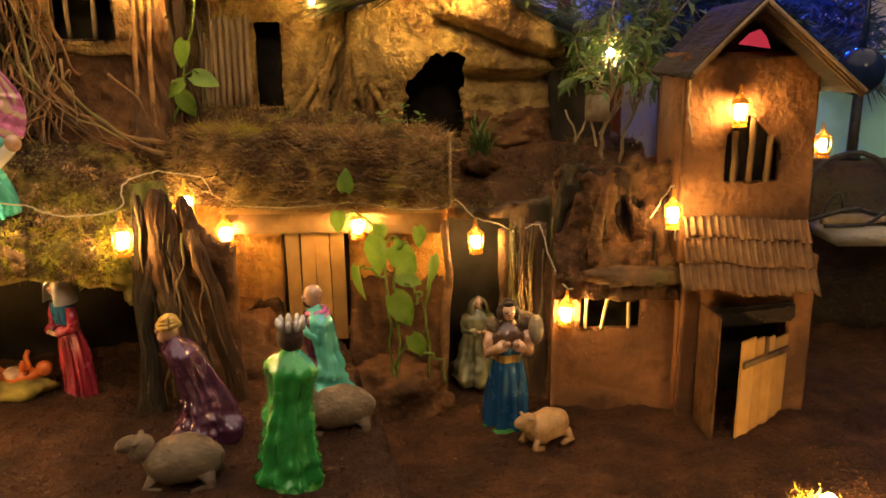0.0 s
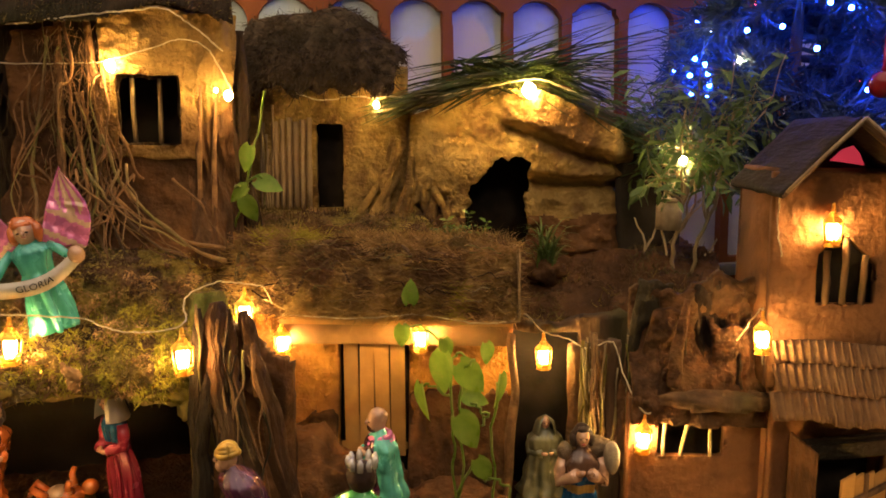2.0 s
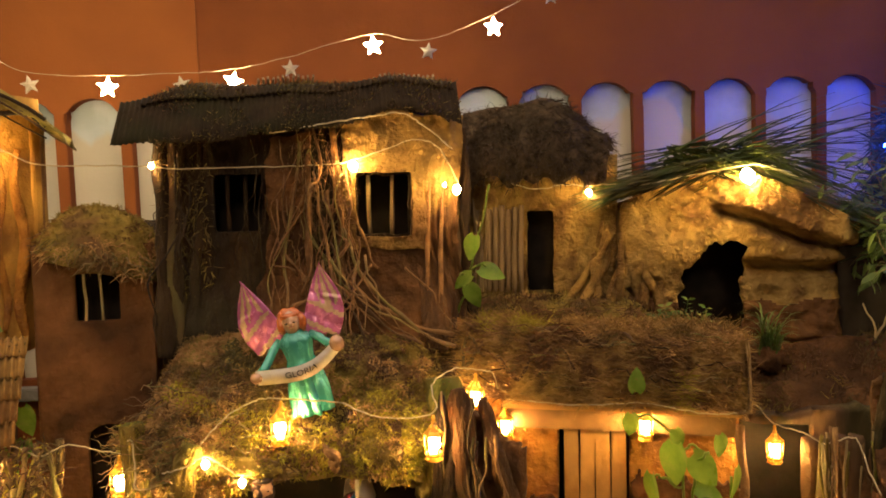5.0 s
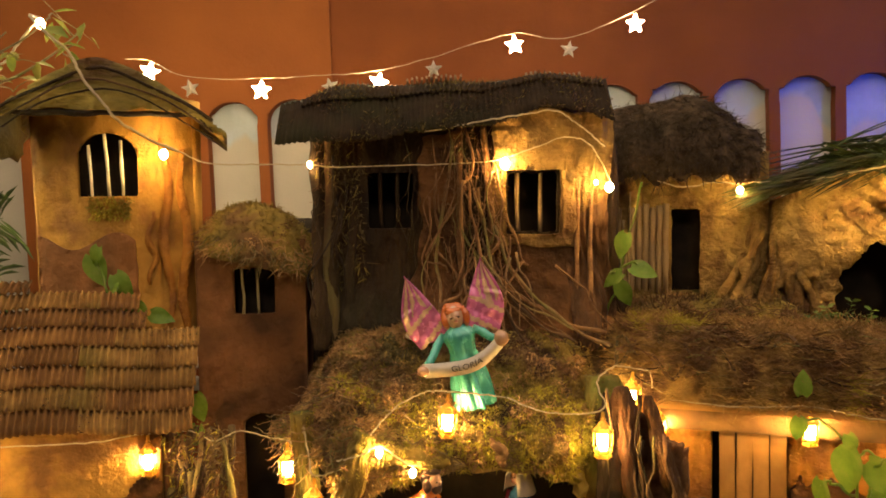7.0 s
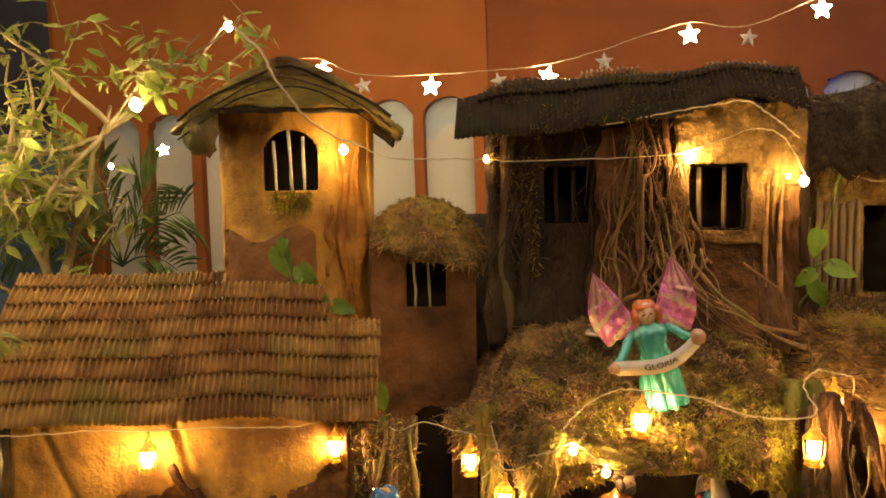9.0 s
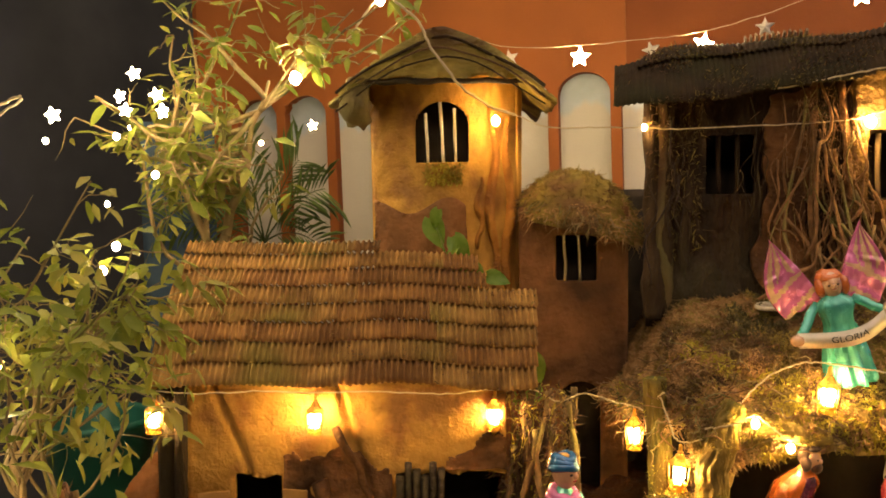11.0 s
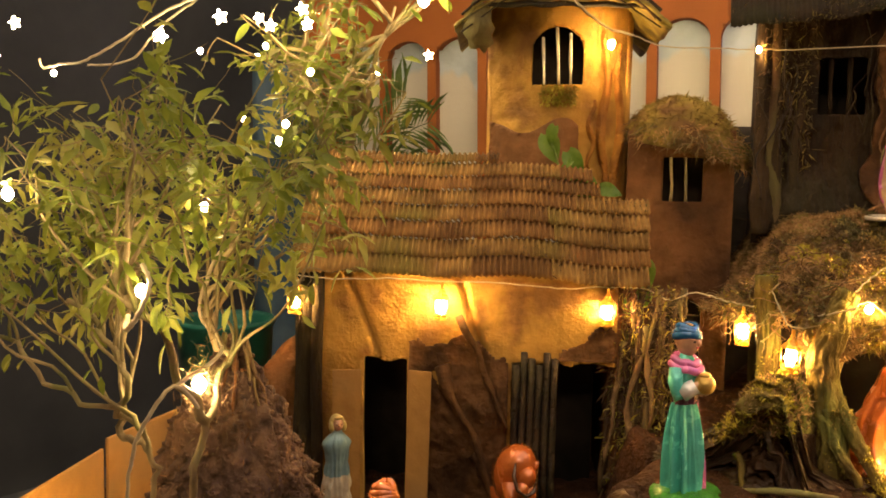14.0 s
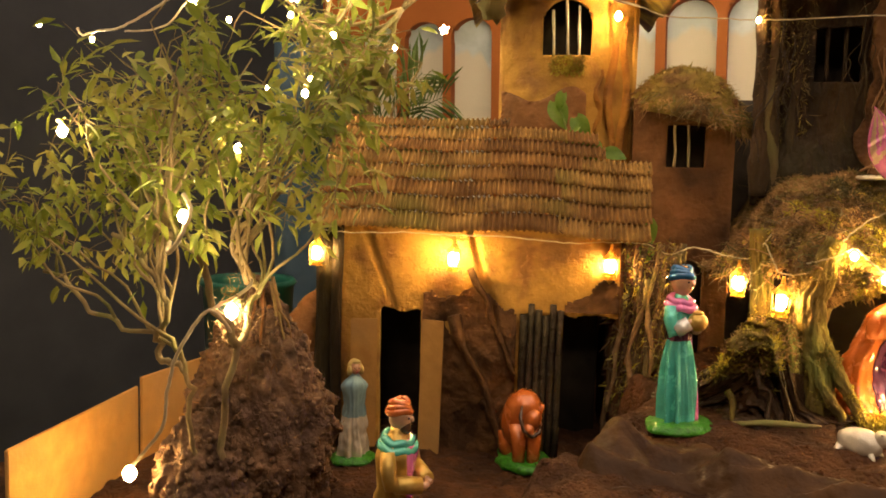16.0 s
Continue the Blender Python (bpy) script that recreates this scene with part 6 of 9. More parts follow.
dd_ /= np.linalg.norm(dd_, axis=-1, keepdims=True)
dd_[:, :, 1] = -np.abs(dd_[:, :, 1])
pp_ = (cp_[:, None, :] + dd_ * rad_[:, None, None]).reshape(-1, 3)
ck_ = np.repeat(np.where(cu_ < -0.03, np.where(rc.rand(len(cu_)) < 0.75, 1, 2), np.where(cs_ > 0.36 + 0.05 * rc.rand(len(cs_)), np.where(rc.rand(len(cu_)) < 0.6, 0, 1), np.where(rc.rand(len(cu_)) < 0.6, 2, np.where(rc.rand(len(cu_)) < 0.5, 1, 0)))), 80)
vv, ff = blades(pp_, dd_.reshape(-1, 3), 0.0085, 0.0011, 1.3, 78, droop=0.4)
raw("moss_clump", vv, ff, [MOSS, MOSS_RED, MOSS_GREEN], shell, "shaggy clumps of moss", index=np.tile(ck_, 2), kind="stuff")
tw = random.Random(3)
for k in range(270):
    u, s = min(tw.uniform(-0.23, 0.10), tw.uniform(-0.23, 0.20)), tw.uniform(0.27, 0.43)
    x, y, z = (float(q) for q in gr_place(np.array(u), np.array(s)))
    a = Vector((x, y - 0.005, z))
    b = a + Vector((tw.uniform(-0.06, 0.05), -tw.uniform(0.005, 0.045), tw.uniform(-0.05, 0.03)))
    bm = bmesh.new()
    add_tube(bm, wander(a, b, 8, 0.016, tw), [0.0012 * (1 - i / 10) + 0.0003 for i in range(9)], 4)
    part("twig", bm, BARK_PALE if k % 5 == 0 else ROOT if k % 2 else ROOT_BROWN, grotto, "dry forked twig")
for (a, b, r0, r1, m_) in (((0.318, 0.085, 0.385), (0.335, 0.055, 0.03), 0.026, 0.040, MOSSY_BARK), ((0.130, -0.038, 0.325), (0.150, -0.045, 0.285), 0.006, 0.010, ROOT_BROWN), ((-0.085, -0.035, 0.280), (0.070, -0.042, 0.292), 0.009, 0.012, MOSSY_BARK)):
    bm = bmesh.new()
    add_root(bm, wander(a, b, 24, 0.012), [(r0 + (r1 - r0) * i / 24) * (max(0.12, math.sin(math.pi * i / 24)) ** 0.5 if r1 < 0.0125 else 1.0) for i in range(25)], 20, 0, 0.7, r0 * 99 + a[0] * 40)
    ob = part("root_pillar", bm, m_, grotto, "mossy gnarled root")
    if m_ is MOSSY_BARK:
        p_, n_ = on_mesh(ob, 1500, 7, lambda p, n: (n[:, 1] < 0.3) & (fbm(p[:, 0], p[:, 2], 45, 3) > -0.05))
        vv, ff = blades(p_, n_, 0.0045, 0.0010, 1.2, 5)
        raw("pillar_moss", vv, ff, [MOSS_GREEN, MOSS], ob, index=np.tile((np.arange(len(p_)) % 3 == 0).astype(int), 2), kind="stuff")
PILLARS = (([(-0.052, -0.040, 0.335), (-0.066, -0.045, 0.300), (-0.083, -0.046, 0.240), (-0.080, -0.050, 0.186), (-0.070, -0.056, 0.130), (-0.058, -0.062, 0.035)], (0.017, 0.019, 0.022, 0.024, 0.024, 0.026), 9),
           ([(-0.072, -0.056, 0.190), (-0.045, -0.070, 0.140), (-0.022, -0.086, 0.095), (0.002, -0.105, 0.060), (0.018, -0.130, 0.045)], (0.014, 0.011, 0.009, 0.007, 0.004), 6),
           ([(-0.074, -0.062, 0.165), (-0.066, -0.080, 0.115), (-0.040, -0.100, 0.080), (-0.012, -0.125, 0.050)], (0.013, 0.009, 0.007, 0.004), 6),
           ([(-0.158, 0.045, 0.345), (-0.152, 0.042, 0.250), (-0.146, 0.040, 0.150), (-0.150, 0.036, 0.040)], (0.017, 0.018, 0.021, 0.030), 7))
pr_ = random.Random(27)
for k, (way, rad, folds) in enumerate(PILLARS):
    pts, rr = [], []
    for (a, b), (ra, rb) in zip(zip(way, way[1:]), zip(rad, rad[1:])):
        pts += wander(a, b, 9, 0.004, pr_)[:-1]
        rr += [ra + (rb - ra) * i / 9 for i in range(9)]
    pts.append(Vector(way[-1]))
    rr.append(rad[-1])
    bm = bmesh.new()
    add_bark(bm, pts, rr, 56 if k in (0, 3) else 32, 0, folds, 0.38, k * 5.1 + 2)
    ob = part("root_pillar", bm, MOSSY_BARK, grotto, "mossy furrowed trunk" if k in (0, 3) else "mossy gnarled root")
    p_, n_ = on_mesh(ob, 2600, 7 + k, lambda p, n: (n[:, 1] < 0.5) & (fbm(p[:, 0], p[:, 2], 45, 3) > 0.0))
    vv, ff = blades(p_, n_, 0.0045, 0.0009, 1.2, 5 + k)
    raw("pillar_moss", vv, ff, [MOSS_GREEN, MOSS], ob, index=np.tile((np.arange(len(p_)) % 3 == 0).astype(int), 2), kind="stuff")
hr_ = random.Random(19)
inv = grotto.matrix_basis.inverted()
STRANDS = (([(-0.440, 1.170, 0.385), (-0.432, 1.16, 0.30), (-0.415, 1.155, 0.18), (-0.390, 1.145, 0.04)], 0.020, 0.036, 9, TRUNK),
           ([(-0.428, 1.135, 0.392), (-0.428, 1.118, 0.30), (-0.408, 1.105, 0.20), (-0.375, 1.095, 0.045)], 0.0085, 0.014, 6, TRUNK),
           ([(-0.398, 1.165, 0.375), (-0.382, 1.15, 0.308), (-0.354, 1.145, 0.22), (-0.325, 1.14, 0.045)], 0.011, 0.018, 6, TRUNK),
           ([(-0.460, 1.15, 0.38), (-0.462, 1.13, 0.27), (-0.452, 1.115, 0.15), (-0.458, 1.09, 0.045)], 0.008, 0.014, 6, TREE_BARK),
           ([(-0.440, 1.14, 0.30), (-0.452, 1.11, 0.18), (-0.440, 1.09, 0.045)], 0.010, 0.018, 6, TREE_BARK))
for k, (way, r0, r1, folds, m_) in enumerate(STRANDS):
    pts = []
    for a, b in zip(way, way[1:]):
        pts += wander(a, b, 12, 0.006, hr_)[:-1]
    pts.append(Vector(way[-1]))
    n_p = len(pts) - 1
    bm = bmesh.new()
    add_bark(bm, [inv @ p for p in pts], [(r0 + (r1 - r0) * (i / n_p) ** 1.6) * min(1.0, 0.5 + i / 6) for i in range(n_p + 1)], 72 if k == 0 else 40, 0, folds, 0.42, k * 3.7)
    part("hanging_root", bm, m_, grotto, "thick furrowed root")
for k in range(16):
    q = hr_.random()
    a = Vector((-0.49 + 0.13 * q, 1.115 + 0.02 * hr_.random(), hr_.uniform(0.22, 0.40)))
    b = a + Vector((hr_.uniform(-0.02, 0.06), hr_.uniform(-0.03, 0.0), -hr_.uniform(0.10, 0.20)))
    b.z = max(b.z, 0.045)
    bm = bmesh.new()
    add_tube(bm, [inv @ p for p in wander(a, b, 12, 0.012, hr_)], [hr_.uniform(0.0012, 0.0034) * (1 - 0.5 * i / 12) for i in range(13)], 5)
    part("thin_root", bm, (ROOT, ROOT_BROWN, TREE_BARK)[k % 3], grotto, "thin dry root")
v_, f_ = panel(-0.49, -0.345, 0.03, 0.34, 0.006, lambda u, v: 0.33 - 0.9 * np.maximum(u + 0.40, 0) + 0.03 * fbm(u, v, 20, 3) - v, lambda u, v: (u + 0.02 * fbm(u, v, 12, 3), 1.215 + 0.10 * smooth(-0.36, -0.28, u) - 0.028 * ridge(u, v * 0.35, 18, 4, 2) - 0.012 * fbm(u, v, 45, 4) - 0.05 * smooth(0.16, 0.02, v), v), 0.02)
ob = raw("root_core", np.array([inv @ Vector(p) for p in v_]), f_, MUD_DEEP, grotto, "brown mud packed behind the roots")

# dark bank of roots and paper running up to the grotto's pillar
def bank_place(x, s):
    """Along s: up the hollowed front, over the mossy lip, then back."""
    rise = smooth(-1.01, -0.870, x) * smooth(-0.800, -0.838, x)
    top = 0.060 + 0.085 * rise + 0.050 * smooth(-0.93, -0.85, x) * rise + 0.020 * fbm(x, 0 * s, 16, 3, 4)
    t = np.clip(s / 0.5, 0, 1)
    b = np.clip((s - 0.5) / 0.5, 0, 1)
    hollow = np.sin(np.pi * np.clip(t * 1.05, 0, 1)) ** 1.5
    y = 0.872 + 0.035 * (1 - rise) + 0.052 * hollow * rise - 0.010 * t + 0.15 * b
    z = 0.030 + (top - 0.030) * t ** 0.9 + 0.018 * np.sin(np.pi * b) - 0.03 * b * b
    fold = 0.034 * ridge(x * 1.3 + 0.35 * s, s * 0.5 - 0.5 * x, 13, 4, 3) + 0.012 * ridge(x, s * 0.5, 38, 3) + 0.006 * fbm(x, s, 90, 3)
    return x + 0.02 * fbm(x, s, 14, 3, 6), y - fold * (1 - 0.5 * b), z + 0.5 * fold * b


v_, f_ = panel(-1.02, -0.74, 0.0, 1.0, 0.0045, None, bank_place, 0.0)
v_ = v_[:len(v_) // 2]
f_ = f_[f_.max(1) < len(v_)]
cx_, cy_, cz_ = v_[f_][:, :, 0].mean(1), v_[f_][:, :, 1].mean(1), v_[f_][:, :, 2].mean(1)
top_ = (cz_ + 0.04 * fbm(cx_, cz_, 30, 3) > 0.128) | (cy_ > 0.965)
bank = raw("root_bank", v_, f_, [WET_BROWN, MOSSY_BARK], None, "", index=top_.astype(int))
tagged(bank, "dark hollow bank of paper and roots with moss on top", "bank")
p_, n_ = on_mesh(bank, 11000, 4, lambda p, n: ((p[:, 2] + 0.05 * fbm(p[:, 0], p[:, 2], 30, 3) > 0.125) | (p[:, 1] > 0.96)))
vv, ff = blades(p_, np.abs(n_) * np.array([0.3, -0.6, 1]), 0.008, 0.0012, 1.4, 5)
raw("bank_moss", vv, ff, [MOSS_GREEN, MOSS_RED, MOSS], bank, index=np.tile(np.where(fbm(p_[:, 0], p_[:, 1], 40, 2) > 0.15, 1, np.where(fbm(p_[:, 0], p_[:, 2], 60, 2, 3) > 0.1, 2, 0)), 2), kind="stuff")
bk = random.Random(15)
for k, (a, b, r0) in enumerate((((-0.985, 0.905, 0.075), (-0.880, 0.905, 0.150), 0.007), ((-0.93, 0.86, 0.052), (-0.79, 0.838, 0.060), 0.006), ((-0.90, 0.875, 0.100), (-0.86, 0.845, 0.045), 0.006), ((-0.86, 0.88, 0.140), (-0.835, 0.85, 0.05), 0.005))):
    bm = bmesh.new()
    add_root(bm, wander(a, b, 18, 0.014, bk), [r0 * (1 - 0.6 * i / 18) for i in range(19)], 11, 0, 0.7, k * 4)
    part("bank_root", bm, MOSSY_BARK if k % 2 == 0 else WET_BROWN, bank, "gnarled root over the bank")

stick_ = thing("stick", "pale broken stick lying before the root bank", "stick", pose(0, 0, 0))
bm = bmesh.new()
add_root(bm, wander((-0.878, 0.842, 0.062), (-0.755, 0.838, 0.084), 12, 0.003, bk), [0.0026, 0.0038, 0.0042, 0.0046, 0.0044, 0.0048, 0.0046, 0.005, 0.0046, 0.0044, 0.004, 0.0034, 0.002], 9, 0, 0.4, 3)
part("shaft", bm, BARK_PALE, stick_)

# crumpled painted paper forming the ledge before the shepherd
kp = lambda u, v: np.minimum.reduce([u + 1.05 + 0.02 * vnoise(v * 30, 0 * u), -0.30 - u, 0.735 + 0.02 * vnoise(u * 25, 0 * v + 3) - v, v - 0.10])


def ledge_place(x, y):
    f = 0.060 * ridge(x * 0.5 + y * 0.5, y * 1.3 - x * 0.25, 8, 2, 3) + 0.030 * ridge(x * 0.30 + 0.2 * y, y * 1.5 - 0.5 * x, 22, 2, 5) + 0.002 * fbm(x, y, 60, 2)
    z = 0.035 + f - 0.16 * smooth(0.66, 0.40, y) - 0.10 * smooth(-0.98, -1.05, x)
    w = smooth(0.66, 0.73, y)
    return x, y, z * (1 - w) + (ground_z(x, y) + 0.002) * w


v_, f_ = panel(-1.06, -0.29, 0.10, 0.76, 0.0048, kp, ledge_place, 0.0)
ob = raw("paper_ledge", v_, f_, PAPER_ROCK)
tagged(ob, "crumpled dark brown painted paper shaped like a rock ledge", "paper rock")
# clods and crumbs of soil
r_ = np.random.RandomState(17)
cx_, cy_ = r_.uniform(-1.7, 0.75, 5200), r_.uniform(0.4, 1.4, 5200)
cz_ = ground_z(cx_, cy_)
rad = 0.0014 + 0.0032 * r_.rand(5200) ** 3
oct_ = np.array([(1, 0, 0), (-1, 0, 0), (0, 1, 0), (0, -1, 0), (0, 0, 1), (0, 0, -1)], float)
vv = (np.stack([cx_, cy_, cz_ + rad * 0.3], -1)[:, None, :] + oct_[None] * rad[:, None, None] * r_.uniform(0.5, 1.3, (5200, 6, 1))).reshape(-1, 3)
fo = np.array([(0, 2, 4), (2, 1, 4), (1, 3, 4), (3, 0, 4), (2, 0, 5), (1, 2, 5), (3, 1, 5), (0, 3, 5)])
ob = raw("soil_crumbs", vv, (np.arange(5200)[:, None, None] * 6 + fo[None]).reshape(-1, 3), SOIL, None, "", False)
tagged(ob, "loose crumbs of reddish soil on the crib floor", "soil", kind="stuff")

# ---------- lanterns and light strings ----------


def lathe(bm, prof, n=14, mi=0, cx=0, cy=0, s=1.0):
    add_rings(bm, [[(cx + s * r * math.cos(2 * math.pi * k / n), cy + s * r * math.sin(2 * math.pi * k / n), s * z) for k in range(n)] for r, z in prof], mi)


def make_lantern(name, label, m):
    """A little gold lantern hanging from its ring; the origin is the hook, the height 0.052."""
    e = thing(name, label, "lantern", m, "hanging lanterns")
    S = 1.24
    bm = bmesh.new()
    lathe(bm, [(0.0016, 0.0), (0.0022, -0.002), (0.0022, -0.007), (0.0036, -0.0085), (0.0024, -0.010), (0.0050, -0.0125), (0.0062, -0.0155), (0.0105, -0.0195), (0.0122, -0.0215), (0.0118, -0.0230), (0.0085, -0.0235)], 6, s=S)
    part("cap", bm, LAMP_GOLD, e, "six-sided gold plastic cap with a stem", False)
    bm = bmesh.new()
    lathe(bm, [(0.0040, -0.0235), (0.0066, -0.027), (0.0068, -0.036), (0.0046, -0.0425)], 12, s=S)
    part("bulb", bm, BULB, e, "glowing warm bulb")
    bm = bmesh.new()
    lathe(bm, [(0.0072, -0.0422), (0.0104, -0.0430), (0.0112, -0.0455), (0.0090, -0.0475), (0.0098, -0.0495), (0.0106, -0.052), (0.002, -0.052)], 6, s=S)
    part("foot", bm, LAMP_GOLD, e, "gold plastic foot", False)
    for k in range(6):
        a = 2 * math.pi * k / 6
        bm = bmesh.new()
        add_tube(bm, [(S * 0.0112 * math.cos(a), S * 0.0112 * math.sin(a), -0.0225 * S), (S * 0.0110 * math.cos(a), S * 0.0110 * math.sin(a), -0.033 * S), (S * 0.0098 * math.cos(a), S * 0.0098 * math.sin(a), -0.044 * S)], 0.0013, 4)
        part("cage_bar", bm, LAMP_GOLD, e)
    return e


LANTERNS = [(-0.454, 1.070, 0.372), (-0.431, 1.281, 0.385), (-0.396, 1.370, 0.312), (-0.156, 1.352, 0.328), (0.056, 1.386, 0.290), (0.208, 1.268, 0.190), (0.464, 1.240, 0.530), (0.362, 1.215, 0.372),
            (0.701, 1.450, 0.452), (-0.676, 1.050, 0.388), (-1.610, 0.666, 0.312), (-1.386, 0.800, 0.311), (-1.162, 0.985, 0.305), (-0.954, 1.062, 0.288), (-0.848, 0.952, 0.278)]
first = make_lantern("lantern", "small gold lantern with a glowing warm bulb", pose(*LANTERNS[0], 0, 0, 10))
for i, p in enumerate(LANTERNS[1:]):
    copy_thing(first, pose(*p, rnd.uniform(-4, 4), rnd.uniform(-4, 4), rnd.uniform(0, 90)))


def cable(parent, pts, r=0.0012, material=None, sag=0.0, n=5, twist=0.0011):
    """A cable through the given points, smoothed."""
    P = [Vector(p) for p in pts]
    out = []
    for i in range(len(P) - 1):
        a, b, c, d = P[max(i - 1, 0)], P[i], P[i + 1], P[min(i + 2, len(P) - 1)]
        for k in range(8):
            t = k / 8
            q = 0.5 * ((2 * b) + (-a + c) * t + (2 * a - 5 * b + 4 * c - d) * t * t + (-a + 3 * b - 3 * c + d) * t ** 3)
            out.append(q + Vector((0, 0, -sag * math.sin(math.pi * t))) + twist * Vector((rnd.uniform(-1, 1), rnd.uniform(-1, 1), rnd.uniform(-1, 1))))
    out.append(P[-1])
    bm = bmesh.new()
    add_tube(bm, out, r, n)
    return part("cable", bm, material or WIRE, parent)


def up(p, dz=0.0, dy=0.0):
    return (p[0], p[1] + dy, p[2] + dz)


L_ = LANTERNS
string1 = thing("lantern_string", "cream cable linking the hanging lanterns", "cable", pose(0, 0, 0), "light cables")
cable(string1, [(-0.60, 1.10, 0.375), (-0.53, 1.07, 0.365), up(L_[0], 0.004), (-0.47, 1.13, 0.40), (-0.455, 1.22, 0.405), up(L_[1], 0.006), (-0.405, 1.30, 0.38), (-0.40, 1.36, 0.33), (-0.36, 1.345, 0.325), (-0.25, 1.335, 0.324), up(L_[3], 0.002, -0.01), (-0.06, 1.335, 0.318), (0.0, 1.34, 0.322)])
cable(string1, [(0.0, 1.34, 0.322), (0.02, 1.36, 0.33), up(L_[4], 0.003), (0.10, 1.36, 0.285), (0.125, 1.345, 0.275), (0.165, 1.33, 0.29), (0.18, 1.30, 0.24), up(L_[5], 0.003), (0.23, 1.28, 0.20)])
cable(string1, [(0.335, 1.24, 0.32), (0.35, 1.22, 0.36), up(L_[7], 0.003), (0.375, 1.25, 0.33), (0.38, 1.25, 0.28)])
cable(string1, [(0.385, 1.24, 0.56), (0.384, 1.238, 0.50), (0.392, 1.238, 0.45)])
string2 = thing("lantern_string", "cream cable linking the hanging lanterns", "cable", pose(0, 0, 0), "light cables")
cable(string2, [up(L_[10], 0.004), (-1.55, 0.70, 0.312), (-1.46, 0.755, 0.316), up(L_[11], 0.003), (-1.30, 0.86, 0.313), (-1.22, 0.93, 0.305), up(L_[12], 0.003), (-1.11, 1.02, 0.306), (-1.07, 1.03, 0.29), (-1.03, 1.045, 0.305), (-0.98, 1.055, 0.295), up(L_[13], 0.003), (-0.93, 1.04, 0.295), (-0.90, 1.02, 0.325), (-0.88, 0.98, 0.34)])
cable(string2, [(-0.90, 1.02, 0.325), (-0.87, 0.98, 0.29), up(L_[14], 0.003), (-0.82, 0.985, 0.285), (-0.79, 1.0, 0.32), (-0.76, 1.03, 0.36), (-0.72, 1.05, 0.385), up(L_[9], 0.003), (-0.60, 1.10, 0.375)])
bm = bmesh.new()
string3 = thing("light_string", "cream light cable along the tree house eave with small bulbs", "light string", pose(0, 0, 0), "light cables")


def bulb(parent, p, r=0.008, material=None, tail=(0, 0, -1), name="bulb"):
    bm = bmesh.new()
    d = Vector(tail).normalized()
    add_tube(bm, [Vector(p) + d * q for q in (0, r * 0.4, r * 1.0, r * 1.8, r * 2.3)], [r * 0.35, r * 0.75, r, r * 0.75, r * 0.15], 8)
    return part(name, bm, material or BULB, parent, "glowing warm bulb")


cable(string3, [(-1.205, 1.14, 0.768), (-1.15, 1.15, 0.745), (-1.08, 1.20, 0.742), (-1.017, 1.26, 0.742), (-0.95, 1.26, 0.736), (-0.80, 1.32, 0.738), (-0.70, 1.355, 0.742), (-0.66, 1.365, 0.750), (-0.60, 1.39, 0.772), (-0.56, 1.40, 0.785), (-0.52, 1.40, 0.772), (-0.495, 1.40, 0.735), (-0.480, 1.41, 0.700)])
bulb(string3, (-0.665, 1.352, 0.746), 0.0085, tail=(0.3, 0, -1))
bulb(string3, (-0.482, 1.395, 0.700), 0.0075)
bulb(string3, (-0.507, 1.408, 0.705), 0.0035, tail=(0, 0, -1))
bulb(string3, (-1.277, 1.195, 0.775), 0.008)
cable(string3, [(-0.80, 1.295, 0.795), (-0.70, 1.325, 0.812), (-0.62, 1.35, 0.824), (-0.57, 1.36, 0.828), (-0.53, 1.385, 0.80), (-0.49, 1.40, 0.765)], 0.0014)
cable(string3, [(-0.41, 1.58, 0.705), (-0.36, 1.585, 0.692), (-0.30, 1.59, 0.70), (-0.25, 1.585, 0.695)], 0.0014)
cable(string3, [(-0.245, 1.585, 0.70), (-0.15, 1.575, 0.698), (-0.05, 1.57, 0.715), (0.02, 1.542, 0.728), (0.07, 1.56, 0.726), (0.16, 1.58, 0.69)], 0.0018)
bulb(string3, (0.030, 1.545, 0.722), 0.0125, tail=(0.3, -0.2, -1))
bulb(string3, (-0.256, 1.588, 0.690), 0.006, tail=(0.1, 0, -1))
cable(string3, [(-1.535, 1.175, 1.035), (-1.44, 1.06, 1.005), (-1.377, 1.038, 0.963), (-1.353, 1.054, 0.936), (-1.337, 1.065, 0.894), (-1.312, 1.081, 0.853), (-1.288, 1.098, 0.818), (-1.262, 1.14, 0.79), (-1.205, 1.14, 0.768)], 0.0026)
cable(string3, [(-1.537, 1.178, 1.037), (-1.568, 1.157, 0.989), (-1.592, 1.141, 0.949), (-1.62, 1.122, 0.947), (-1.658, 1.097, 0.949)], 0.0026)
bulb(string3, (-1.537, 1.178, 1.035), 0.009, BULB_WHITE)
bulb(string3, (-1.597, 0.985, 0.862), 0.011, BULB_WHITE, (0.4, 0, -1))
bulb(string3, (-1.012, 1.268, 0.748), 0.005, tail=(0, 0, -1))


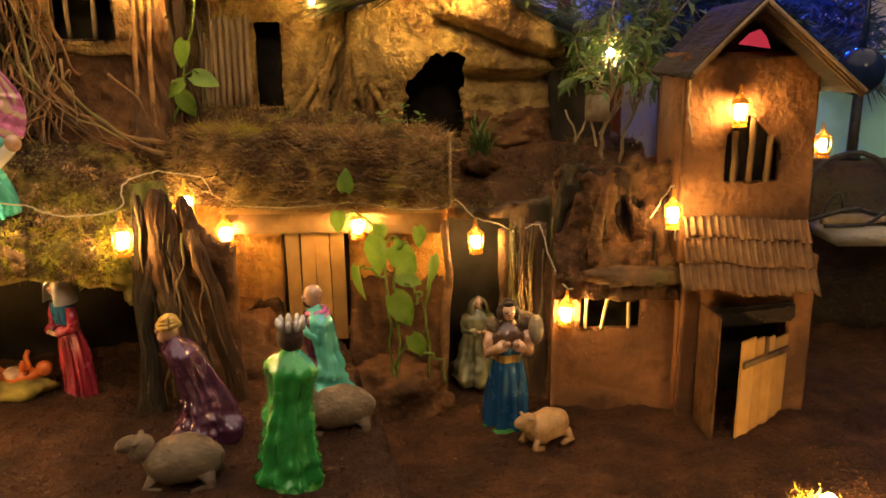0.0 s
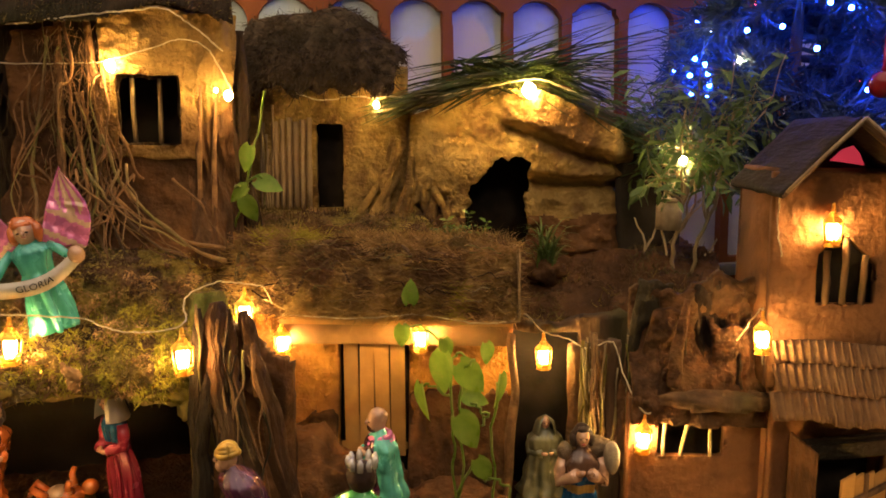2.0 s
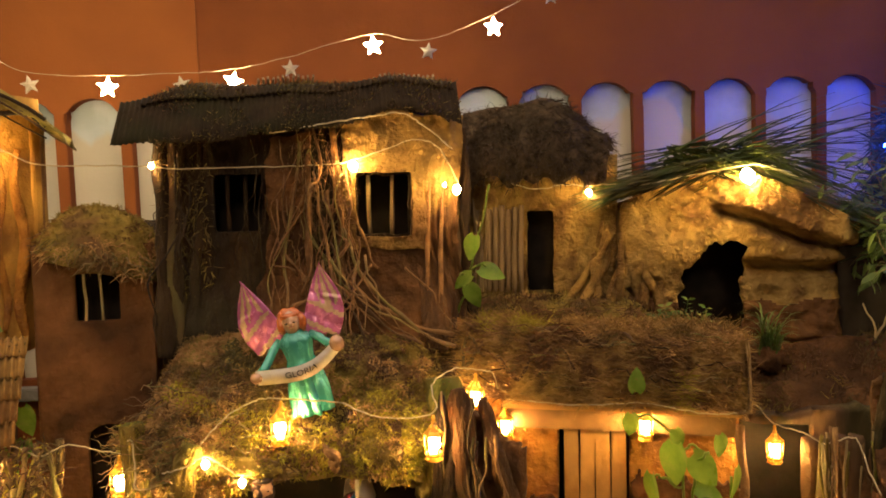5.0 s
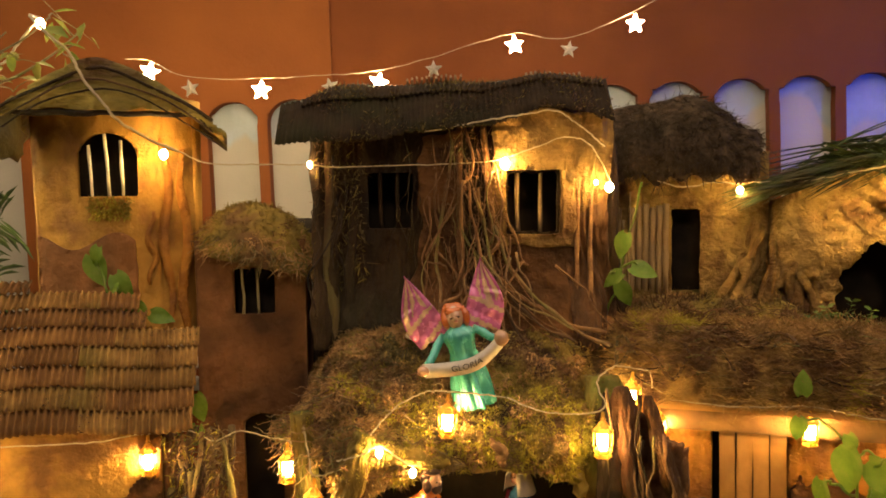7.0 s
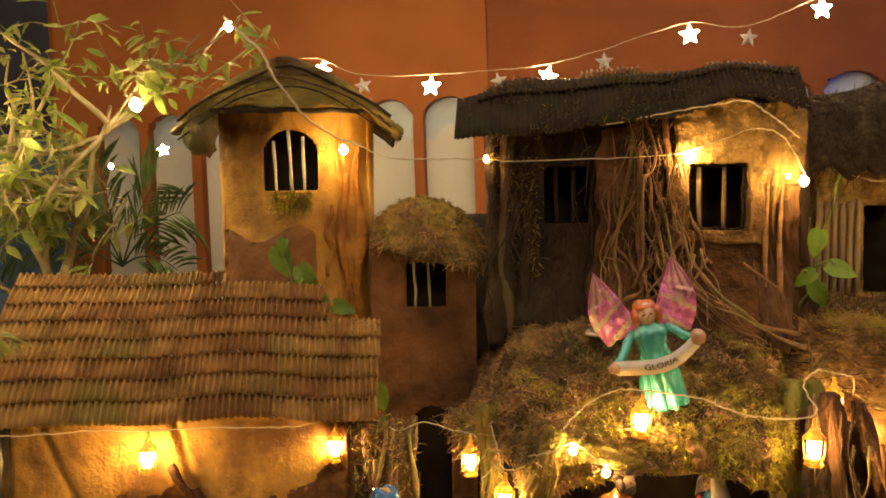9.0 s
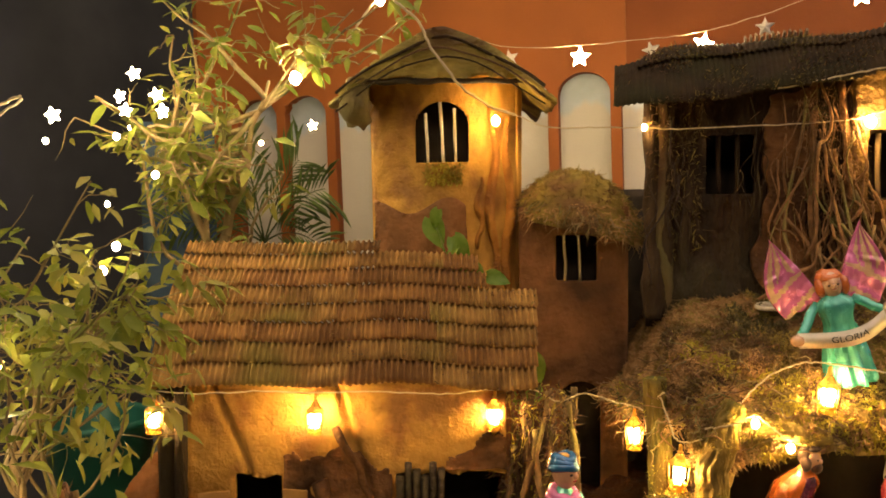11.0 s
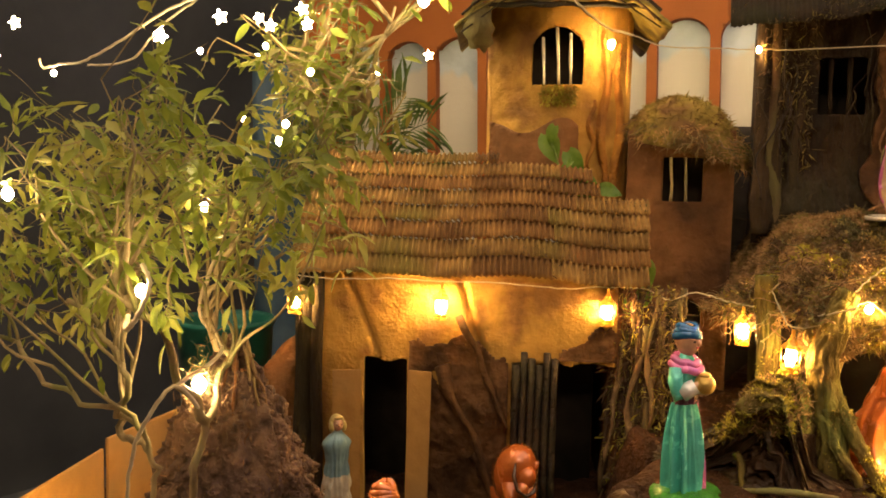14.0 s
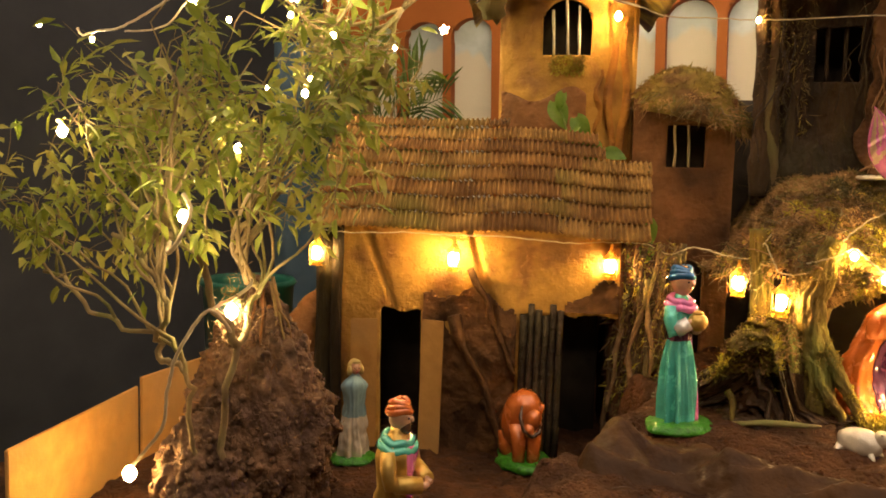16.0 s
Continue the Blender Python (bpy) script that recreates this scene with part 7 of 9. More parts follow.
def star_mesh(r, material, name):
    bm = bmesh.new()
    ring = []
    for k in range(10):
        a = math.pi / 2 + k * math.pi / 5
        q = r if k % 2 == 0 else r * 0.45
        ring.append((q * math.cos(a), q * math.sin(a)))
    f = [bm.verts.new((x, -0.0025, z)) for x, z in ring]
    b = [bm.verts.new((x, 0.0025, z)) for x, z in ring]
    cf, cb = bm.verts.new((0, -0.006, 0)), bm.verts.new((0, 0.006, 0))
    for k in range(10):
        j = (k + 1) % 10
        bm.faces.new((f[k], f[j], cf))
        bm.faces.new((b[j], b[k], cb))
        bm.faces.new((f[j], f[k], b[k], b[j]))
    bmesh.ops.recalc_face_normals(bm, faces=bm.faces)
    me = bpy.data.meshes.new(name)
    bm.to_mesh(me)
    bm.free()
    me.materials.append(material)
    return me


STAR_LIT, STAR_DIM = star_mesh(0.021, BULB_WHITE, "star"), star_mesh(0.019, STARGREY, "star")
STAR_SMALL = star_mesh(0.0125, BULB_WHITE, "star")


def put_star(parent, p, mesh, yaw=0, roll=0):
    ob = new("star", mesh)
    ob.parent = parent
    ob.matrix_basis = pose(p[0], p[1], p[2], 0, roll, yaw)
    return ob


star_string = thing("star_garland", "garland of white plastic stars, every other one lit", "star garland", pose(0, 0, 0))
STARS = [(-1.475, 1.411, 0.965), (-1.343, 1.373, 0.915), (-1.208, 1.43, 0.911), (-1.075, 1.486, 0.918), (-0.98, 1.525, 0.926), (-0.872, 1.572, 0.954), (-0.71, 1.64, 1.005), (-0.60, 1.685, 0.995), (-0.465, 1.742, 1.05), (-0.345, 1.793, 1.12)]
for i, p in enumerate(STARS):
    put_star(star_string, p, STAR_LIT if i % 2 == 0 else STAR_DIM, 20 + rnd.uniform(-12, 12), rnd.uniform(-15, 15))
cable(star_string, [(-1.53, 1.40, 0.995)] + [(p[0] - 0.01, p[1] + 0.01, p[2] + 0.026) for p in STARS] + [(-0.25, 1.76, 1.15)], 0.0008)

# ---------- figurines ----------


def statue(name, label, m, h, robe, inner=None, head=("hood", None), base=None, kneel=0.0, lean=0.0, hands_at=0.60, sash=None, cape=None, sleeves=None, seed=0, width=1.0, cloak=False, inner_w=0.80, inner_turn=0.0, big_head=1.0, reach=None, cape_from=0.66, scarf=None, forearm=None, beard=None):
    """A painted plaster figurine in one mesh. The front is -y."""
    mats, r = [], random.Random(seed)

    def mi(material):
        if material not in mats:
            mats.append(material)
        return mats.index(material)
    inner, sleeves = inner or robe, sleeves or robe
    bm = bmesh.new()
    nz, nt = 44, 72
    stand = [(0.0, 0.138), (0.03, 0.142), (0.12, 0.132), (0.30, 0.116), (0.47, 0.104), (0.56, 0.094), (0.66, 0.106), (0.74, 0.112), (0.785, 0.098), (0.82, 0.070), (0.85, 0.044), (0.88, 0.040)]
    kneelp = [(0.0, 0.205), (0.04, 0.225), (0.14, 0.215), (0.27, 0.175), (0.42, 0.150), (0.56, 0.140), (0.68, 0.148), (0.76, 0.140), (0.81, 0.105), (0.84, 0.062), (0.865, 0.046), (0.88, 0.044)]
    prof = kneelp if kneel else stand
    zs = np.linspace(0, 0.88, nz)
    rs = np.interp(zs, [p[0] for p in prof], [p[1] for p in prof]) * width
    ph = r.uniform(0, 6)
    rings = []

    def spine(z):
        return lean * max(0, z - 0.15) ** 1.4 - kneel * 0.16 * max(0.0, 1 - z / 0.4) ** 1.2 * -1.0
    for z, q in zip(zs, rs):
        ring = []
        fold = (0.20 if kneel or cloak else 0.30) * (1 - smooth(0.30, 0.82, z)) + 0.06
        fold = float(fold) * (z < 0.83)
        for k in range(nt):
            a = 2 * math.pi * k / nt
            w = 1.5 * noise.noise(Vector((math.cos(a) * 1.9, math.sin(a) * 1.9 + ph, z * 1.3 + a * 0.0))) + 1.2 * noise.noise(Vector((math.cos(a) * 4.5 + 1.2 * z, math.sin(a) * 4.5, z * 1.6 + ph))) + 0.9 * (abs(math.sin(5.5 * a + ph + 1.5 * z + 0.8 * math.sin(2 * a))) - 0.6) * (z < 0.55) * (0.35 if kneel or cloak else 1.0) + (0.8 * noise.noise(Vector((math.cos(a) * 1.5 + ph, math.sin(a) * 1.5, z * 14))) if kneel or cloak else 0)
            rr = q * (1 + fold * w)
            sx = 1.05 if z < 0.6 else 1.05 + 0.20 * math.exp(-((z - 0.75) / 0.07) ** 2)
            back = 1 + (0.75 * kneel * math.exp(-(z / 0.22) ** 2) if math.sin(a) > 0 else 0)
            ring.append((h * rr * sx * math.cos(a), h * (rr * 0.86 * back * math.sin(a) - spine(z)), h * z))
        rings.append(ring)
    i_robe, i_in = mi(robe), mi(inner)
    i_sash = mi(sash) if sash else i_robe
    i_cape = mi(cape) if cape else i_robe

    def pick(i, j):
        a = 2 * math.pi * (j + 0.5) / nt
        front = math.cos(a + math.pi / 2)
        if sash and 0.54 < zs[i] < 0.60:
            return i_sash
        if cape and zs[i] > cape_from:
            return i_cape
        return i_in if math.cos(a + math.pi / 2 - inner_turn) > inner_w and zs[i] < 0.80 else i_robe
    add_rings(bm, rings, 0, True, pick)
    # head
    hy = -h * spine(0.92) - 0.012 * h
    hr = 0.062 * h * big_head
    add_ball(bm, (0, hy, 0.93 * h), (hr * 0.86, hr * 0.98, hr * 1.15), mi(SKIN), 16, 12)
    add_ball(bm, (0, hy - hr * 0.95, 0.925 * h), (hr * 0.18, hr * 0.26, hr * 0.26), mi(SKIN), 8, 6)
    add_ball(bm, (0, hy - hr * 0.30, 0.905 * h), (hr * 0.62, hr * 0.62, hr * 0.62), mi(SKIN), 12, 8)
    add_ball(bm, (0, hy - hr * 0.55, 0.945 * h), (hr * 0.66, hr * 0.42, hr * 0.20), mi(SKIN), 12, 6)
    for sx in (-1, 1):
        add_ball(bm, (sx * hr * 0.32, hy - hr * 0.86, 0.934 * h), (hr * 0.15, hr * 0.10, hr * 0.09), mi(P_HAIR), 8, 6)
    add_ball(bm, (0, hy - hr * 0.84, 0.897 * h), (hr * 0.24, hr * 0.12, hr * 0.08), mi(P_RED), 8, 6)
    if beard:
        add_ball(bm, (0, hy - hr * 0.50, 0.882 * h), (hr * 0.62, hr * 0.55, hr * 0.66), mi(beard), 12, 8, jitter=0.2)
    if scarf:
        si = mi(scarf)
        for q_, zz, rr in ((0.078, 0.825, 0.026), (0.096, 0.790, 0.026)):
            ring = [Vector((1.12 * q_ * width * h * math.cos(a), q_ * 0.9 * h * math.sin(a) - h * spine(zz), (zz - 0.030 * (0.5 - 0.5 * math.sin(a)) + 0.006 * math.sin(5 * a + 9 * zz)) * h)) for a in [2 * math.pi * k / 24 for k in range(25)]]
            add_tube(bm, ring, rr * h, 8, si)
    style, hm = head
    if style in ("hood", "veil"):
        hmx = mi(hm or robe)
        rg = []
        for i in range(10):
            t = i / 9
            z = (1.005 - (0.19 if style == "hood" else 0.26) * t) * h
            w = hr * (0.35 + 1.05 * math.sin(math.pi * 0.5 * min(1, t * 2.4))) * (1 + 0.5 * t)
            rg.append([(w * math.cos(a), hy + hr * 0.12 + w * 0.95 * math.sin(a) - h * (spine(z / h) - spine(0.92)), z) for a in [math.radians(-52 + 284 * k / 17) for k in range(18)]])
        vs = [[bm.verts.new(p) for p in g_] for g_ in rg]
        ins = [[bm.verts.new(Vector(p) * 0.985 + Vector((0, hy * 0.015, 0))) for p in g_] for g_ in rg]
        for L1, flip in ((vs, 0), (ins, 1)):
            for i in range(9):
                for j in range(17):
                    q = (L1[i][j], L1[i][j + 1], L1[i + 1][j + 1], L1[i + 1][j])
                    bm.faces.new(q[::-1] if flip else q).material_index = hmx
        for i in range(9):
            for j in (0, 17):
                bm.faces.new((vs[i][j], vs[i + 1][j], ins[i + 1][j], ins[i][j])).material_index = hmx
        bm.faces.new([v for v in vs[0]]).material_index = hmx
    elif style == "turban":
        hmx = mi(hm)
        for k in range(3):
            rg = [Vector((hr * (0.80 - 0.12 * k) * math.cos(a), hy + hr * 0.1 + hr * (0.88 - 0.12 * k) * math.sin(a), (0.965 + 0.022 * k) * h + 0.010 * h * math.sin(a * 2 + k))) for a in [2 * math.pi * q / 16 for q in range(17)]]
            add_tube(bm, rg, hr * 0.32, 8, hmx)
        add_ball(bm, (0, hy + hr * 0.1, 0.99 * h), (hr * 0.8, hr * 0.85, hr * 0.55), hmx if hm is not P_BLUE else mi(P_GOLD), 12, 8)
    elif style == "crown":
        add_ball(bm, (0, hy + hr * 0.25, 0.930 * h), (hr * 1.15, hr * 1.0, hr * 1.25), mi(P_HAIR), 18, 14, jitter=0.1)
        gi = mi(hm)
        for k in range(9):
            a = 2 * math.pi * k / 9
            add_tube(bm, [(hr * 0.9 * math.cos(a), hy + hr * 0.1 + hr * 0.9 * math.sin(a), 0.985 * h), (hr * 1.0 * math.cos(a), hy + hr * 0.1 + hr * 1.0 * math.sin(a), 1.03 * h), (hr * 1.02 * math.cos(a), hy + hr * 0.1 + hr * 1.02 * math.sin(a), 1.055 * h)], [hr * 0.26, hr * 0.24, hr * 0.10], 6, gi)
    elif style == "hair":
        add_ball(bm, (0, hy + hr * 0.38, 0.948 * h), (hr * 1.22, hr * 0.95, hr * 1.22), mi(hm), 20, 14, jitter=0.25)
        for sx in (-1, 1):
            add_ball(bm, (sx * hr * 0.95, hy + hr * 0.05, 0.91 * h), (hr * 0.42, hr * 0.6, hr * 0.85), mi(hm), 12, 10, jitter=0.3)
        add_ball(bm, (0, hy - hr * 0.35, 0.993 * h), (hr * 0.75, hr * 0.5, hr * 0.35), mi(hm), 12, 8, jitter=0.3)
    elif style == "bald":
        add_ball(bm, (0, hy + hr * 0.1, 0.955 * h), (hr * 0.9, hr * 1.0, hr * 1.0), mi(SKIN), 14, 10)
        add_ball(bm, (0, hy - hr * 0.2, 0.89 * h), (hr * 0.6, hr * 0.8, hr * 0.7), mi(hm), 10, 8)
    # arms
    for sx in (() if cloak else (-1, 1)):
        sh = Vector((sx * 0.125 * h * width, -h * spine(0.76), 0.775 * h))
        el = Vector((sx * 0.150 * h * width, -h * spine(0.6) - 0.03 * h, 0.615 * h))
        hd = Vector((sx * 0.028 * h, -h * spine(hands_at) - 0.155 * h * width, hands_at * h + 0.03 * h))
        if reach:
            hd = Vector(reach[0 if sx < 0 else 1])
            el = sh.lerp(hd, 0.5) + Vector((sx * 0.02 * h, 0, -0.03 * h))
        path = [sh, sh.lerp(el, 0.5) + Vector((sx * 0.012 * h, 0, 0)), el, el.lerp(hd, 0.5), el.lerp(hd, 0.82)]
        add_tube(bm, path, [0.040 * h, 0.046 * h, 0.044 * h, 0.042 * h, 0.046 * h], 9, mi(sleeves))
        if forearm:
            add_tube(bm, [el.lerp(hd, 0.15), el.lerp(hd, 0.85)], [0.050 * h, 0.047 * h], 10, mi(forearm))
        add_tube(bm, [el.lerp(hd, 0.78), hd, hd + Vector((-sx * 0.012 * h, -0.02 * h, 0.012 * h))], [0.022 * h, 0.022 * h, 0.014 * h], 7, mi(SKIN))
    if base:
        bi = mi(base)
        rg = []
        for i in range(5):
            t = i / 4
            q = (0.235 - 0.05 * t * t) * h * (1.15 if kneel else 1.0)
            rg.append([(q * (1 + 0.08 * math.sin(5 * a + ph)) * math.cos(a), q * 0.9 * (1 + 0.06 * math.sin(4 * a)) * math.sin(a) + kneel * 0.05 * h, -0.02 * h + 0.055 * h * t + 0.004 * h * math.sin(13 * a + i)) for a in [2 * math.pi * k / 30 for k in range(30)]])
        add_rings(bm, rg, bi)
    return mats, bm, mi


def finish(name, label, m, mats, bm, category="figurine", group="crib figurines"):
    me = bpy.data.meshes.new(name)
    bmesh.ops.recalc_face_normals(bm, faces=bm.faces)
    bm.to_mesh(me)
    bm.free()
    for q in mats:
        me.materials.append(q)
    me.polygons.foreach_set("use_smooth", np.ones(len(me.polygons), dtype=bool))
    ob = new(name, me)
    ob.matrix_basis = m
    return tagged(ob, label, category, group)


def simple(name, label, m, h, *a, **k):
    mats, bm, _ = statue(name, label, m, h, *a, **k)
    return finish(name, label, m, mats, bm)


simple("king_figurine", "glossy green-cloaked king figurine with a jewelled crown, seen from behind", pose(-0.197, 0.892, 0.056, 0, 0, 150), 0.203, P_GREEN, P_RED, ("crown", P_SILVER), P_GRASS, lean=0.10, seed=1, big_head=1.25, width=1.32, cloak=True, inner_w=0.93, inner_turn=0.5)
simple("king_figurine", "kneeling king figurine in a dark purple robe and gold turban", pose(-0.335, 1.015, 0.056, 0, 0, -70), 0.178, P_PURPLE, P_PURPLE, ("turban", P_GOLD), None, kneel=0.55, lean=0.34, seed=2, cloak=True, width=1.12, big_head=1.3, beard=SKIN)
simple("king_figurine", "kneeling bald king figurine in green and pink robes", pose(-0.186, 1.130, 0.050, 0, 0, -70), 0.190, P_TEAL, P_PURPLE, ("bald", P_BROWN), P_GRASS, kneel=0.5, lean=0.10, seed=3, scarf=P_PINK, sleeves=P_TEAL, big_head=1.25, inner_w=0.7, hands_at=0.68)
simple("mother_figurine", "figurine in a crimson dress, blue mantle and cream headscarf", pose(-0.585, 1.155, 0.055, 0, 0, -35), 0.200, P_RED, P_RED, ("hood", P_WHITE), None, lean=0.10, seed=4, hands_at=0.55, width=0.85, sleeves=P_RED, cape=P_BLUE, cape_from=0.62)
simple("father_figurine", "kneeling figurine in an orange robe over a purple tunic", pose(-0.755, 1.045, 0.060, 0, 0, 72), 0.220, P_ORANGE, P_PURPLE, ("hair", P_HAIR), P_GRASS, kneel=0.7, lean=0.40, seed=5, beard=P_HAIR, inner_w=0.93, inner_turn=-0.2)
m_ = pose(-0.938, 0.778, 0.062, 0, -1.6, 0) @ pose(0, 0, 0, 0, 0, 74)
mats, bm, mi = statue("shepherd_figurine", "", m_, 0.229, P_TEAL, P_PINK, ("turban", P_BLUE), P_GRASS, seed=6, sash=P_PURPLE, sleeves=P_TEAL, hands_at=0.66, inner_w=0.955, inner_turn=0.75, scarf=P_PINK, forearm=P_SILVER, big_head=1.3, width=0.74)
add_ball(bm, (0.004, -0.028, 0.156), (0.015, 0.014, 0.014), mi(P_GOLD), 16, 10)
add_ball(bm, (0.004, -0.028, 0.169), (0.009, 0.009, 0.004), mi(P_GOLD), 12, 6)
finish("shepherd_figurine", "teal-robed shepherd figurine with pink shawl, blue turban and gold jar", m_, mats, bm)
simple("veiled_figurine", "dull white figurine with a pale blue mantle", pose(-1.515, 0.672, -0.105, 0, 0, 62), 0.185, P_WHITE, P_WHITE, ("hair", P_YELLOW), P_GRASS, seed=7, cape=P_PALEBLUE, cape_from=0.42, sleeves=P_PALEBLUE, cloak=True, width=0.95, lean=0.06)
simple("piper_figurine", "figurine in an orange turban, green shawl and yellow tunic", pose(-1.150, 0.392, -0.105, 0, 0, 110), 0.235, P_GOLD, P_PINK, ("turban", P_ORANGE), P_GRASS, seed=8, scarf=P_TEAL, hands_at=0.55, sleeves=P_GOLD, forearm=P_GOLD, beard=P_BROWN, big_head=1.1, width=1.12)
# shepherdess with a lamb on her shoulders
m_ = pose(0.105, 1.236, -0.045, 0, 0, 5)
mats, bm, mi = statue("shepherd_figurine", "", m_, 0.225, P_BLUE, P_BLUE, ("hair", P_HAIR), P_GRASS, seed=9, cape=P_BROWN, sleeves=SKIN, hands_at=0.70, sash=P_GOLD)
add_ball(bm, (0.022, 0.022, 0.182), (0.036, 0.020, 0.020), mi(P_FLEECE), 14, 10, jitter=0.1)
add_ball(bm, (0.046, -0.008, 0.178), (0.013, 0.018, 0.026), mi(P_WOOL), 12, 8, jitter=0.1)
add_ball(bm, (-0.026, 0.004, 0.184), (0.012, 0.016, 0.016), mi(P_FLEECE), 12, 8, jitter=0.1)
finish("shepherd_figurine", "shepherd figurine in a blue skirt carrying a lamb", m_, mats, bm)
simple("elder_figurine", "faded greenish grey kneeling figurine by the dark doorway", pose(0.060, 1.385, -0.02, 0, 0, 10), 0.165, P_OLIVE, P_OLIVE, ("hood", P_OLIVE), None, kneel=0.4, lean=0.05, seed=10, width=1.1)


def sheep(label, m, s, wool, lying=True, base=None):
    bm, mats = bmesh.new(), [wool, P_FLEECE, P_GRASS]
    add_ball(bm, (0, 0, 0.30 * s), (0.42 * s, 0.25 * s, 0.27 * s), 0, 26, 18, jitter=0.12)
    add_ball(bm, (-0.40 * s, -0.03 * s, 0.46 * s), (0.15 * s, 0.12 * s, 0.16 * s), 0, 16, 12, (0, 25, 0), 0.08)
    add_ball(bm, (-0.52 * s, -0.04 * s, 0.52 * s), (0.15 * s, 0.085 * s, 0.09 * s), 0, 14, 10, (0, -18, 0))
    for sy in (-1, 1):
        add_ball(bm, (-0.43 * s, -0.04 * s + sy * 0.11 * s, 0.57 * s), (0.035 * s, 0.07 * s, 0.025 * s), 0, 8, 6, (sy * 20, 0, 0))
        add_tube(bm, [(-0.28 * s, sy * 0.14 * s, 0.18 * s), (-0.36 * s, sy * 0.17 * s, 0.06 * s), (-0.20 * s, sy * 0.19 * s, 0.035 * s)], [0.06 * s, 0.055 * s, 0.045 * s], 8)
        add_tube(bm, [(0.26 * s, sy * 0.15 * s, 0.20 * s), (0.32 * s, sy * 0.22 * s, 0.08 * s), (0.12 * s, sy * 0.24 * s, 0.04 * s)], [0.10 * s, 0.07 * s, 0.04 * s], 8)
    if base:
        add_ball(bm, (0, 0, 0.02 * s), (0.5 * s, 0.32 * s, 0.06 * s), 2, 20, 8, jitter=0.2)
    return finish("sheep_figurine", label, m, mats, bm, "sheep figurine", "sheep figurines")


sheep("dull grey-brown plaster sheep lying on the soil", pose(-0.332, 0.890, 0.052, 0, 0, 5), 0.120, P_FLEECE)
sheep("tan plaster sheep beside the blue-skirted shepherd", pose(0.165, 1.175, -0.044, 0, 0, 32), 0.104, P_WOOL_WARM)
sheep("dull grey-brown plaster sheep behind the green-cloaked king", pose(-0.152, 1.030, 0.055, 0, 0, 4), 0.120, P_FLEECE)
sheep("small white plaster sheep lit by the grotto", pose(-0.704, 0.826, 0.055, 0, 0, 165), 0.072, P_WHITE)

# resting calf with its head tucked to its side
bm = bmesh.new()
mats = [P_ORANGE, P_GRASS, P_BROWN]
add_root(bm, [(0, 0.040, 0.020), (0, 0.032, 0.045), (-0.002, 0.016, 0.072), (0.002, 0.000, 0.098), (0.008, -0.010, 0.112), (0.012, -0.014, 0.120)], [0.020, 0.033, 0.036, 0.033, 0.024, 0.008], 20, 0, 0.06)
add_ball(bm, (-0.016, 0.004, 0.082), (0.017, 0.020, 0.026), 0, 16, 12)
add_ball(bm, (0.008, -0.026, 0.082), (0.015, 0.017, 0.020), 0, 16, 12, (25, 20, 0))
add_ball(bm, (0.000, -0.036, 0.068), (0.010, 0.011, 0.012), 0, 14, 10)
add_tube(bm, [(-0.010, -0.026, 0.106), (-0.014, -0.034, 0.088), (-0.010, -0.043, 0.070), (0.004, -0.045, 0.060), (0.018, -0.036, 0.064), (0.026, -0.022, 0.080)], [0.0015, 0.0034, 0.0032, 0.0030, 0.0032, 0.0012], 6, 2)
for sx in (-1, 1):
    add_root(bm, [(sx * 0.012, -0.010, 0.070), (sx * 0.013, -0.020, 0.040), (sx * 0.012, -0.018, 0.002)], [0.017, 0.012, 0.010], 10, 0, 0.08)
    add_root(bm, [(sx * 0.020, 0.035, 0.045), (sx * 0.022, 0.030, 0.020), (sx * 0.020, 0.026, 0.003)], [0.018, 0.013, 0.010], 10, 0, 0.08)
    add_ball(bm, (0.008 + sx * 0.015, -0.020, 0.098), (0.005, 0.006, 0.010), 0, 10, 8, (0, sx * 30, 0))
add_ball(bm, (0.006, 0.012, 0.0), (0.048, 0.062, 0.014), 1, 22, 8, jitter=0.25)
finish("calf_figurine", "glossy orange-brown calf figurine on a green base", pose(-1.262, 0.862, -0.104, 0, 0, 46) @ Matrix.Scale(1.10, 4), mats, bm, "calf figurine", "crib figurines")

# baby in the manger
bm = bmesh.new()
mats = [MOSS, P_ORANGE, P_WING]
add_ball(bm, (0, 0, 0.018), (0.046, 0.034, 0.018), 0, 22, 10, jitter=0.5)
add_ball(bm, (0.0, 0, 0.036), (0.032, 0.018, 0.014), 1, 14, 10)
add_ball(bm, (-0.036, 0, 0.044), (0.013, 0.012, 0.013), 1, 12, 10)
for sx in (-1, 1):
    add_tube(bm, [(-0.012, sx * 0.012, 0.044), (-0.008, sx * 0.024, 0.058), (-0.012, sx * 0.028, 0.068)], [0.006, 0.005, 0.004], 6, 1)
    add_tube(bm, [(0.024, sx * 0.010, 0.040), (0.038, sx * 0.014, 0.055), (0.046, sx * 0.010, 0.044)], [0.008, 0.006, 0.005], 6, 1)
add_ball(bm, (0.008, 0, 0.042), (0.016, 0.019, 0.010), 2, 12, 8)
finish("infant_figurine", "plaster infant figurine in a green straw cradle", pose(-0.672, 1.145, 0.058, 0, 0, 200), mats, bm)

